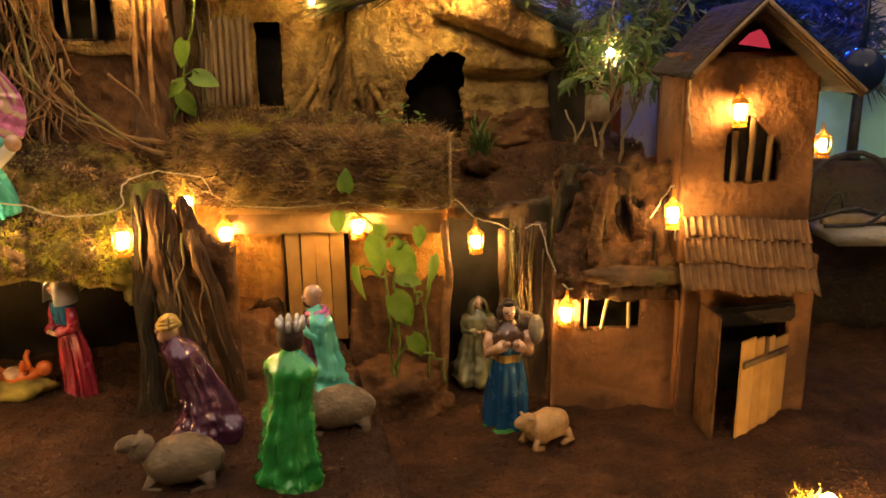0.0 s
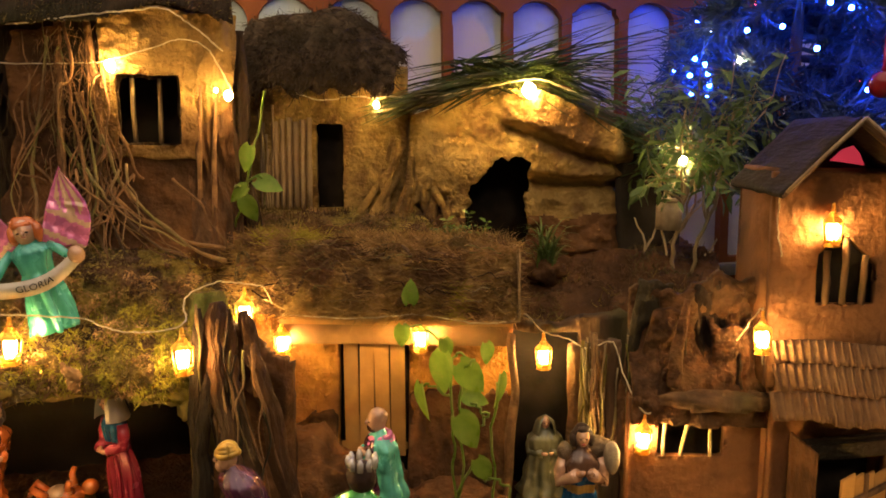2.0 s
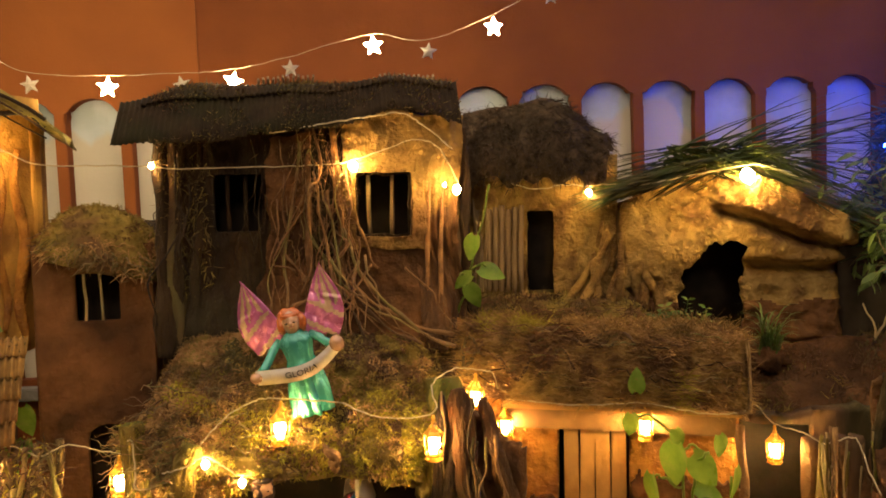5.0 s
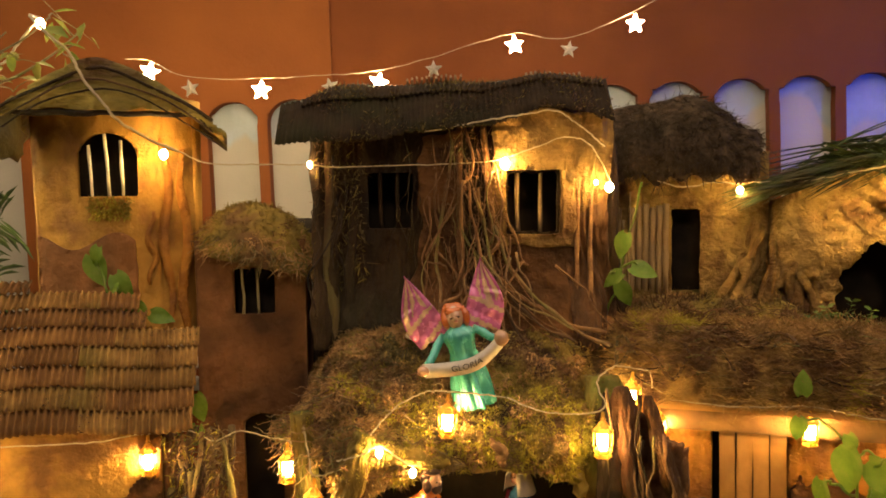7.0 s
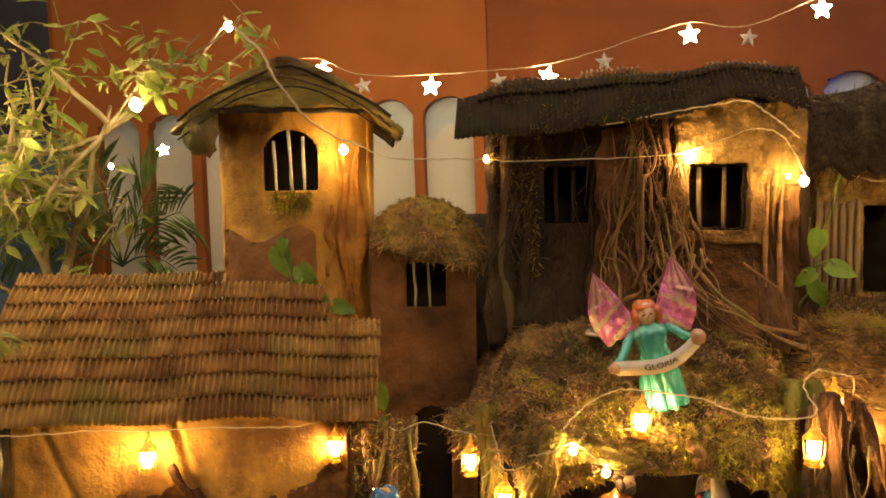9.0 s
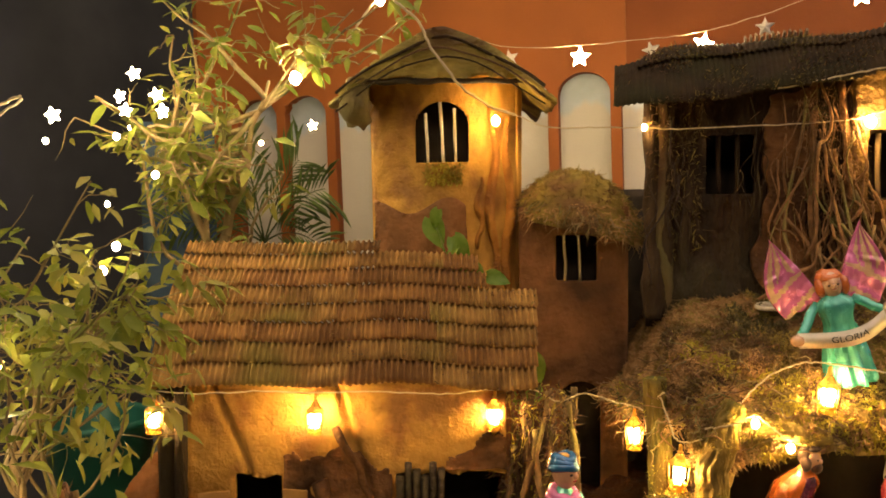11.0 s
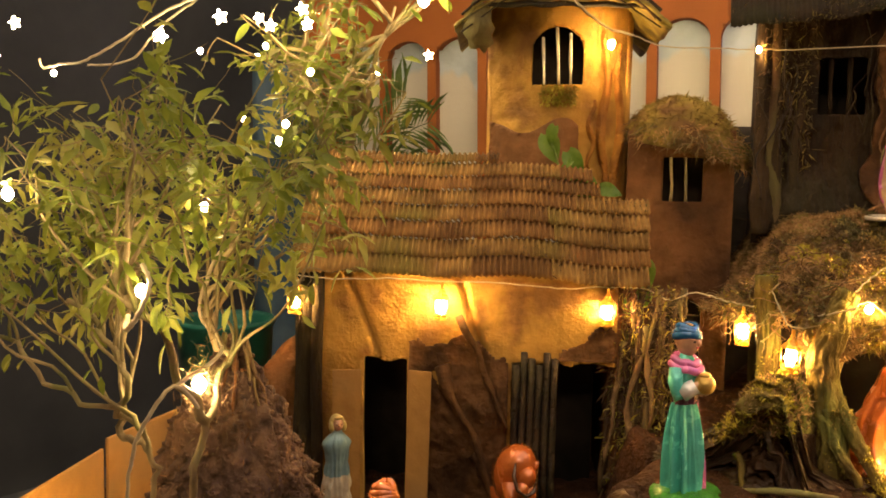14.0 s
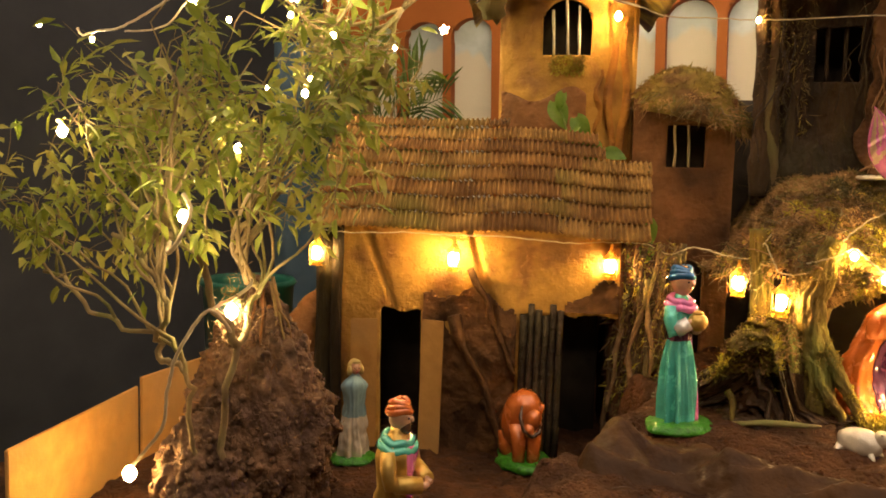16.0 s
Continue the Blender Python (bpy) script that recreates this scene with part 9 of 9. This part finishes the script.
def husk(name, label, m, s, seed, clods):
    bm = bmesh.new()
    bmesh.ops.create_icosphere(bm, subdivisions=6, radius=1.0)
    off = Vector((seed, 0, 0))
    for v in bm.verts:
        c = v.co.copy()
        tap = 1 - (0.62 if s[2] > 0.15 else 0.2) * max(0, c.z) ** 1.5
        q = Vector((c.x * s[0], c.y * s[1], c.z * s[2]))
        d1, d2 = noise.voronoi(q * 34 + off)[0][:2]
        e1 = noise.voronoi(q * 75 + off)[0][0]
        k = 1 + 0.12 * noise.noise(c * 3 + off) + 0.10 * noise.noise(c * 8)
        lump = 0.013 * (0.55 - d1) + 0.006 * min(0.5, d2 - d1) + 0.006 * (0.5 - e1)
        v.co = Vector((q.x * k * tap, q.y * k * tap, q.z * k)) + c.normalized() * lump
    ob = part(name, bm, CLOD, None)
    ob.matrix_basis = m
    tagged(ob, label, "husk mound")
    p_, n_ = on_mesh(ob, clods, seed, lambda p, n: p[:, 2] > -0.55 * s[2])
    r = np.random.RandomState(seed)
    k = len(p_)
    rad = 0.0022 + 0.0048 * r.rand(k) ** 2
    ball = np.array([(1, 0, 0), (-1, 0, 0), (0, 1, 0), (0, -1, 0), (0, 0, 1), (0, 0, -1), (0.6, 0.6, 0.6), (-0.6, 0.6, 0.6), (0.6, -0.6, 0.6), (-0.6, -0.6, 0.6), (0.6, 0.6, -0.6), (-0.6, 0.6, -0.6), (0.6, -0.6, -0.6), (-0.6, -0.6, -0.6)])
    tri = np.array([(0, 6, 10), (0, 8, 6), (0, 12, 8), (0, 10, 12), (1, 11, 7), (1, 7, 9), (1, 9, 13), (1, 13, 11), (2, 10, 6), (2, 6, 7), (2, 7, 11), (2, 11, 10), (3, 8, 12), (3, 9, 8), (3, 13, 9), (3, 12, 13), (4, 8, 9), (4, 6, 8), (4, 7, 6), (4, 9, 7), (5, 12, 10), (5, 13, 12), (5, 11, 13), (5, 10, 11)])
    vv = ((p_ + n_ * rad[:, None] * 0.2)[:, None, :] + ball[None] * rad[:, None, None] * r.uniform(0.55, 1.35, (k, 14, 1))).reshape(-1, 3)
    raw("crumble", vv, (np.arange(k)[:, None, None] * 14 + tri[None]).reshape(-1, 3), CLOD, ob, "crumbly clods", kind="stuff")
    return ob


h1 = husk("husk_mound", "tall mound of dark crumbly coconut husk", pose(-1.485, 0.435, 0.03), (0.125, 0.10, 0.215), 3, 1500)
p_, n_ = on_mesh(h1, 900, 2, lambda p, n: p[:, 2] > -0.12)
vv, ff = blades(p_, n_ + np.array([0, 0, -0.2]), 0.009, 0.0009, 0.9, 2)
raw("husk_fibre", vv, ff, ROOT_BROWN, h1, kind="stuff")
fr_ = random.Random(8)
for k in range(26):
    a0 = fr_.uniform(-2.6, 0.2)
    z0, z1 = fr_.uniform(0.16, 0.235), fr_.uniform(0.03, 0.13)
    r0, r1 = 0.020 + 0.10 * (0.235 - z0), 0.045 + 0.26 * (0.20 - z1)
    bm = bmesh.new()
    add_tube(bm, wander((0.01 + r0 * math.cos(a0), r0 * math.sin(a0) * 0.8, z0), (0.01 + r1 * math.cos(a0 + fr_.uniform(-0.3, 0.3)), r1 * 0.8 * math.sin(a0), z1), 9, 0.008, fr_), [0.0030 * (1 - i / 13) + 0.0004 for i in range(10)], 5)
    part("husk_root", bm, (ROOT, ROOT_BROWN, MUD_DARK)[k % 3], h1, "twisted pale root on the husk")
husk("husk_mound", "low mound of brown husk beside the lamp", pose(-1.478, 0.330, -0.060), (0.085, 0.070, 0.118), 5, 620)
r_ = np.random.RandomState(5)
p_ = r_.normal(size=(420, 3)) * np.array([0.014, 0.014, 0.026]) + np.array([0.100, -0.120, 0.185])
vv, ff = blades(p_, np.tile([0, -0.3, 0.3], (420, 1)), 0.014, 0.0007, 0.9, 4)
raw("loose_fibre", vv, ff, ROOT, h1, "pale fibre round the bulb", kind="stuff")
bulb_ = thing("mound_lamp", "bright bulb in the fork of the tree above the husk mound", "bulb", pose(-1.376, 0.302, 0.240))
bulb(bulb_, (0, 0, 0), 0.0088, BULB_WHITE)

# rock below the grotto
def rock(label, m, s, seed, material):
    bm = bmesh.new()
    bmesh.ops.create_icosphere(bm, subdivisions=5, radius=1.0)
    for v in bm.verts:
        c = v.co.copy()
        k = 1 + 0.30 * noise.noise(c * 1.7 + Vector((seed, 0, 0))) + 0.14 * noise.noise(c * 5) + 0.05 * noise.noise(c * 14)
        v.co = Vector((c.x * s[0] * k, c.y * s[1] * k, c.z * s[2] * k))
    ob = part("rock", bm, material, None)
    ob.matrix_basis = m
    return tagged(ob, label, "rock", "rocks")


rock("brown mud bank beside the middle house", pose(-0.350, 1.30, -0.01, 0, 0, 0), (0.13, 0.09, 0.13), 4, MUD_DEEP)
rock("brown mud bank at the platform edge", pose(-0.10, 1.31, -0.025, 0, 0, 0), (0.11, 0.07, 0.070), 6, MUD_DEEP)

# hanging moss bush between the shed and the grotto
bush = thing("moss_bush", "dark hanging moss and twigs between shed and hut", "moss bush", pose(-1.10, 1.04, 0))
r_ = np.random.RandomState(4)
for k in range(22):
    bm = bmesh.new()
    a = (rnd.uniform(-0.07, 0.05), rnd.uniform(-0.03, 0.03), rnd.uniform(0.20, 0.31))
    add_tube(bm, wander(a, (a[0] + rnd.uniform(-0.04, 0.04), a[1] - 0.01, rnd.uniform(-0.09, 0.05)), 10, 0.015), [rnd.uniform(0.002, 0.007) for _ in range(11)], 6)
    part("stem", bm, BARK if k % 2 else ROOT, bush)
p_ = np.stack([r_.uniform(-0.075, 0.055, 2600), r_.uniform(-0.035, 0.02, 2600), r_.uniform(-0.08, 0.31, 2600)], -1)
vv, ff = blades(p_, np.tile([0, -0.7, -0.3], (2600, 1)), 0.020, 0.0014, 1.0, 8, droop=0.5)
raw("moss", vv, ff, [MOSS, MOSS_GREEN, BARK], bush, index=np.tile(np.array([0, 2, 2, 1, 2])[r_.randint(0, 5, 2600)], 2), kind="stuff")

# plants before the cave mouth
e = thing("fern", "small dark green fern on the terrace", "fern", pose(-0.12, 1.555, 0.43))
for k in range(26):
    a = rnd.uniform(0, 2 * math.pi)
    d = Vector((math.cos(a), math.sin(a), rnd.uniform(0.5, 1.6))).normalized() * 0.075 * rnd.uniform(0.6, 1.2)
    sd = d.cross(Vector((0, 0, 1))).normalized()
    pl = []
    for i in range(7):
        for sg in (-1, 1):
            pl.append((d * (i / 6) + Vector((0, 0, -0.034 * (i / 6) ** 2)), (d.normalized() + sd * sg * 1.3).normalized()))
    vv, ff = leaf_block(pl, 0.012, 0.0045, k)
    raw("frond", vv, ff, LEAF_DARK, e)


def arched_blade(a, length, rise, width):
    """A grass-like leaf that rises and bends over, folded along its middle."""
    bm = bmesh.new()
    out, side = Vector((math.cos(a), math.sin(a), 0)), Vector((-math.sin(a), math.cos(a), 0))
    rows = []
    for i in range(9):
        t = i / 8
        p = out * length * (0.25 * t + 0.75 * t * t) + Vector((0, 0, length * rise * (1.9 * t - 1.15 * t * t)))
        w = width * (0.5 + 0.5 * math.sin(math.pi * min(1, 0.25 + 0.7 * t))) * (1 - t ** 4) + 0.0002
        rows.append([bm.verts.new(p - side * w), bm.verts.new(p + Vector((0, 0, -0.35 * w))), bm.verts.new(p + side * w)])
    for r0, r1 in zip(rows, rows[1:]):
        for j in range(2):
            bm.faces.new((r0[j], r0[j + 1], r1[j + 1], r1[j]))
    return bm


q = random.Random(77)
e = thing("spider_plant", "dark green spider plant with long arching leaves", "plant", pose(0.072, 1.525, float(terrace_z(0.072, 1.525)) + 0.004))
bm = bmesh.new()
add_ball(bm, (0, 0, 0.012), (0.034, 0.026, 0.022), 0, 18, 10, jitter=0.6)
part("root_clump", bm, MUD_DEEP, e, "dark clump of earth round the roots")
for k in range(64):
    bm = arched_blade(q.uniform(0, 2 * math.pi), q.uniform(0.035, 0.070), q.uniform(0.6, 1.9), q.uniform(0.0010, 0.0019))
    bmesh.ops.translate(bm, verts=bm.verts[:], vec=(q.gauss(0, 0.009), q.gauss(0, 0.007), 0.022))
    part("blade", bm, LEAF_DARK, e)
e = thing("weed", "small weed with pale green oval leaves in the moss", "weed", pose(-0.085, 1.500, float(terrace_z(-0.085, 1.500)) - 0.004))
for k, (ex, ez) in enumerate(((0.042, 0.055), (0.010, 0.070), (-0.03, 0.058), (0.055, 0.030))):
    pts = wander((0, 0, 0), (ex, -0.012, ez), 8, 0.005, q)
    bm = bmesh.new()
    add_tube(bm, pts, [0.0010 * (1 - 0.5 * i / 8) for i in range(9)], 5)
    stem = part("stem", bm, LEAF_DARK, e)
    pl = []
    for i in range(2, 9):
        for sg in (-1, 1):
            pl.append((pts[i], (Vector((sg * 0.9, q.gauss(-0.3, 0.3), q.uniform(0.1, 0.7))))))
    vv, ff = leaf_block(pl, 0.014, 0.0065, k)
    raw("leaves", vv, ff, LEAF if k % 2 == 0 else LEAF_DARK, stem)

# ---------- surroundings of the yard ----------
xmas = thing("christmas_tree", "dark artificial fir tree hung with blue lights", "christmas tree", pose(0.70, 2.02, -0.70))
bm = bmesh.new()
add_tube(bm, [(0, 0, 0), (0, 0, 2.2)], [0.03, 0.008], 8)
part("trunk", bm, BARK, xmas)
q = random.Random(31)
xp, xn = [], []
for k in range(210):
    z = q.uniform(1.30, 2.1)
    L = 0.60 * (1 - (z - 0.45) / 1.9) + 0.05
    a = q.uniform(0, 2 * math.pi)
    b0, b1 = Vector((0, 0, z)), Vector((L * math.cos(a), L * math.sin(a), z - 0.10 + q.uniform(-0.04, 0.06)))
    bm = bmesh.new()
    add_tube(bm, [b0, b0.lerp(b1, 0.5) + Vector((0, 0, 0.02)), b1], [0.006, 0.004, 0.002], 5)
    part("bough", bm, TINSEL, xmas)
    for _ in range(210):
        t = q.uniform(0.15, 1.0)
        xp.append(b0.lerp(b1, t) + Vector((0, 0, 0.02 * math.sin(math.pi * t))))
        xn.append((b1 - b0).normalized() * 0.7)
vv, ff = blades(xp, xn, 0.055, 0.0030, 0.6, 3)
raw("needles", vv, ff, TINSEL, xmas, kind="stuff")
for k in range(80):
    z = q.uniform(1.46, 2.05)
    L = (0.60 * (1 - (z - 0.45) / 1.9) + 0.05) * q.uniform(0.75, 1.0)
    a = q.uniform(math.radians(150), math.radians(340)) if k % 2 else q.uniform(0, 2 * math.pi)
    bm = bmesh.new()
    add_ball(bm, (L * math.cos(a), L * math.sin(a), z - 0.06), (0.0055,) * 3, 0, 8, 6)
    part("bulb", bm, BULB_RED if k % 15 == 7 else BULB_WHITE if k % 15 == 3 else BULB_BLUE, xmas, "small coloured bulb")
BAUBLE = mat("dark_blue_gloss", (0.006, 0.012, 0.04), (0.01, 0.02, 0.06), 20, 0.2, 0.0, 100)
bm = bmesh.new()
add_ball(bm, (0, 0, 0), (0.042,) * 3, 0, 20, 14)
add_tube(bm, [(0, 0, 0.04), (0, 0, 0.055), (0.002, 0, 0.30)], [0.008, 0.006, 0.001], 6)
ob = part("bauble", bm, BAUBLE, xmas, "dark blue bauble on a thread")
RED_BAUBLE = mat("red_gloss", (0.22, 0.008, 0.012), (0.30, 0.012, 0.02), 20, 0.25, 0.0, 100, coat=0.5)
red_mesh = ob.data.copy()
red_mesh.materials[0] = RED_BAUBLE
red_ = new("bauble", red_mesh)
red_.parent = xmas
red_.matrix_basis = pose(0.71 - 0.70, 1.62 - 2.02, 0.725 + 0.70) @ Matrix.Scale(0.62, 4)
ob.matrix_basis = pose(0.730 - 0.70, 1.40 - 2.02, 0.545 + 0.70)

GREEN_WALL = mat("pale_green_plaster", (0.20, 0.47, 0.42), (0.27, 0.56, 0.50), 5, 0.8, 0.2, 150, (0.18, 0.38, 0.34), 2.5)
yard_wall = thing("yard_wall", "pale green plaster wall behind the low wall", "wall", pose(1.37, 1.86, 0.0), kind="structure")
bm = bmesh.new()
add_box(bm, (0, 0, 0.24), (1.0, 0.06, 0.68), bevel=0.008)
part("plaster", bm, GREEN_WALL, yard_wall)
post = thing("yard_post", "dark iron post standing on the low wall", "post", pose(0.925, 1.77, 0.15))
bm = bmesh.new()
add_tube(bm, [(0, 0, 0.185), (0, 0, 0.335)], [0.012, 0.011], 10)
part("shaft", bm, WIRE_BLACK, post)
bm = bmesh.new()
add_tube(bm, [(0, 0, 0.19), (0, 0, 0.205)], [0.022, 0.018], 12)
part("foot", bm, WIRE_BLACK, post)

kerb = thing("low_wall", "low dark wall behind the tower", "low wall", pose(1.40, 1.75, 0))
bm = bmesh.new()
add_box(bm, (0, 0, 0.015), (1.2, 0.12, 0.65), bevel=0.01)
part("coping", bm, DARK_SHADED, kerb)
step = thing("concrete_step", "grey concrete step below the low wall", "step", pose(1.30, 1.62, 0))
bm = bmesh.new()
add_box(bm, (0, 0, 0.207), (1.0, 0.14, 0.034), bevel=0.008)
part("slab", bm, CONCRETE, step)
pipe = thing("pipe", "pale plastic pipe lying on the concrete step", "pipe", pose(1.15, 1.60, 0.238))
bm = bmesh.new()
add_tube(bm, [(-0.36, 0, 0), (0.0, 0.01, 0.0), (0.45, 0.0, 0)], 0.011, 12)
part("tube", bm, P_WOOL, pipe)
for k, (arc, r) in enumerate((([(0.78, 1.66, 0.24), (0.80, 1.67, 0.33), (0.87, 1.68, 0.365), (0.94, 1.68, 0.35), (0.985, 1.67, 0.28), (1.0, 1.65, 0.23)], 0.006), ([(0.76, 1.60, 0.235), (0.84, 1.585, 0.262), (0.92, 1.60, 0.245), (1.05, 1.61, 0.235)], 0.005), ([(0.78, 1.565, 0.232), (0.87, 1.57, 0.235), (0.95, 1.59, 0.285), (0.985, 1.60, 0.232)], 0.004), ([(0.80, 1.63, 0.235), (0.83, 1.62, 0.29), (0.86, 1.61, 0.235), (0.98, 1.58, 0.233)], 0.003))):
    e = thing("black_cable", "black electric cable lying on the concrete step", "cable", pose(0, 0, 0), "black cables")
    cable(e, arc, r, WIRE_BLACK, 0, 8)
bm = bmesh.new()
for v0 in (0,):
    lathe(bm, [(0.07, -0.70), (0.085, -0.40), (0.11, 0.16), (0.118, 0.17), (0.112, 0.18), (0.10, 0.165), (0.08, -0.3)], 28)
ob = part("bucket", bm, PLASTIC_GREEN, None)
ob.matrix_basis = pose(-2.08, 0.86, -0.02)
tagged(ob, "dark green plastic bucket in the shade", "bucket")
v_, f_ = panel(-0.11, 0.11, -0.7, 0.86, 0.02, None, lambda u, v: (u, 0.02 * np.sin(u * 40 + 2 * np.sin(v * 2)), v), 0.004)
ob = raw("curtain", v_, f_, CLOTH_BLUE)
ob.matrix_basis = pose(-2.535, 1.44, 0, 0, 0, 40)
tagged(ob, "dark blue plastic sheet hanging in the yard", "curtain")
# palm plant before the wall
palm = thing("palm", "small palm with dark green fronds before the house wall", "palm", pose(-2.18, 1.45, 0.50))
q = random.Random(14)
for k in range(7):
    a = math.radians(8 + 27 * k)
    d = Vector((math.cos(a), -0.25 + 0.1 * (k % 3), 0.35 + 0.8 * math.sin(a))).normalized() * q.uniform(0.30, 0.44)
    pts = [d * (i / 9) + Vector((0.0, 0, -0.13 * (i / 9) ** 2)) for i in range(10)]
    bm = bmesh.new()
    add_tube(bm, pts, [0.0032 - 0.00025 * i for i in range(10)], 5)
    rib = part("rib", bm, PALM, palm)
    pl = []
    for i in range(3, 10):
        dd = (pts[i] - pts[i - 1]).normalized()
        sd = dd.cross(Vector((0, 1, 0.2))).normalized()
        for sg in (-1, 1):
            for o in (0, 0.5):
                pl.append((pts[i - 1].lerp(pts[i], o), (dd * 1.1 + sd * sg * 0.9).normalized()))
    vv, ff = leaf_block(pl, 0.12, 0.0095, k)
    raw("frond", vv, ff, LEAF_DARK, rib)
bulb_ = thing("grotto_lights", "small warm bulbs under the grotto's arch", "light string", pose(0, 0, 0))
for p in ((-0.755, 0.972, 0.322), (-0.716, 1.002, 0.287), (-0.640, 1.100, 0.298), (-0.705, 1.070, 0.294)):
    bulb(bulb_, p, 0.0054)
cable(bulb_, [(-0.82, 0.97, 0.30), (-0.782, 0.967, 0.312), (-0.755, 0.974, 0.326), (-0.735, 0.99, 0.306), (-0.716, 1.004, 0.292), (-0.705, 1.072, 0.298), (-0.67, 1.09, 0.304), (-0.64, 1.102, 0.302)], 0.0012)
bulb_ = thing("ground_lamp", "warm bulb in a mossy tuft in front of the porch", "bulb", pose(0.525, 0.955, -0.045))
bulb(bulb_, (0, 0, 0.035), 0.0150)
r_ = np.random.RandomState(12)
p_ = r_.normal(size=(900, 3)) * np.array([0.018, 0.016, 0.007]) + np.array([-0.012, 0.01, 0.004])
vv, ff = blades(p_, np.tile([0, 0, 1.0], (900, 1)), 0.010, 0.0010, 1.4, 8)
raw("tuft", vv, ff, MOSS_GREEN, bulb_, kind="stuff")
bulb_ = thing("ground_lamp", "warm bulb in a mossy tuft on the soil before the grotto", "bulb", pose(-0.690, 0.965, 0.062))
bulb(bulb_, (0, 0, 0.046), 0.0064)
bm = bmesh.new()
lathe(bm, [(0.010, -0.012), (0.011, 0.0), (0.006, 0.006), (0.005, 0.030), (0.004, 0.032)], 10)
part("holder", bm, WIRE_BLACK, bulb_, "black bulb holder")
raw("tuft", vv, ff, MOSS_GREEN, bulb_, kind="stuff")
# hanging paper box with its bulb in the shrub
box = thing("paper_lantern", "cream paper box hanging in the shrub under a bulb", "paper lantern", pose(0.305, 1.568, 0.475))
bm = bmesh.new()
add_box(bm, (0, 0, 0), (0.038, 0.038, 0.052), (0, 0, 30), 0.004)
add_box(bm, (0, 0, 0.030), (0.030, 0.030, 0.010), (0, 0, 30), 0.004)
part("body", bm, P_WOOL, box, "cream paper box")
cable(box, [(0, 0, 0.034), (0.002, 0, 0.06), (-0.004, 0, 0.085), (0.015, 0, 0.10)], 0.0016)
bulb(box, (0.022, 0, 0.115), 0.0075, BULB_WHITE)
# added dark sheet closing the gap behind the hut
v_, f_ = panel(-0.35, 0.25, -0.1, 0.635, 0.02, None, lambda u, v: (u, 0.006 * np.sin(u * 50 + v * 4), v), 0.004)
ob = raw("dark_cloth", v_, f_, SHADE_DARK)
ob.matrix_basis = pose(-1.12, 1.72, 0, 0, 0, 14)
tagged(ob, "added dark sheet closing the gap behind the hut", "cloth")
# added sheet, its dark colour being the shade beside the cave dwelling
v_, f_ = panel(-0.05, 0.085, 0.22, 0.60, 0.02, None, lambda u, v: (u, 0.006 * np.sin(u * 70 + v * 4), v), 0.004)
ob = raw("dark_cloth", v_, f_, SHADE_DARK)
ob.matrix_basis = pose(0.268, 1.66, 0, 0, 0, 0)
tagged(ob, "added dark sheet for the shaded gap beside the cave dwelling", "cloth")
# small white lid on the moss
bm = bmesh.new()
lathe(bm, [(0.024, 0.0), (0.026, 0.002), (0.026, 0.006), (0.022, 0.007), (0.020, 0.004)], 24)
ob = part("lid", bm, P_WHITE, None)
ob.matrix_basis = pose(-0.79, 1.24, 0.435, 4, 0, 0)
tagged(ob, "small round white plastic lid lying on the moss", "lid")
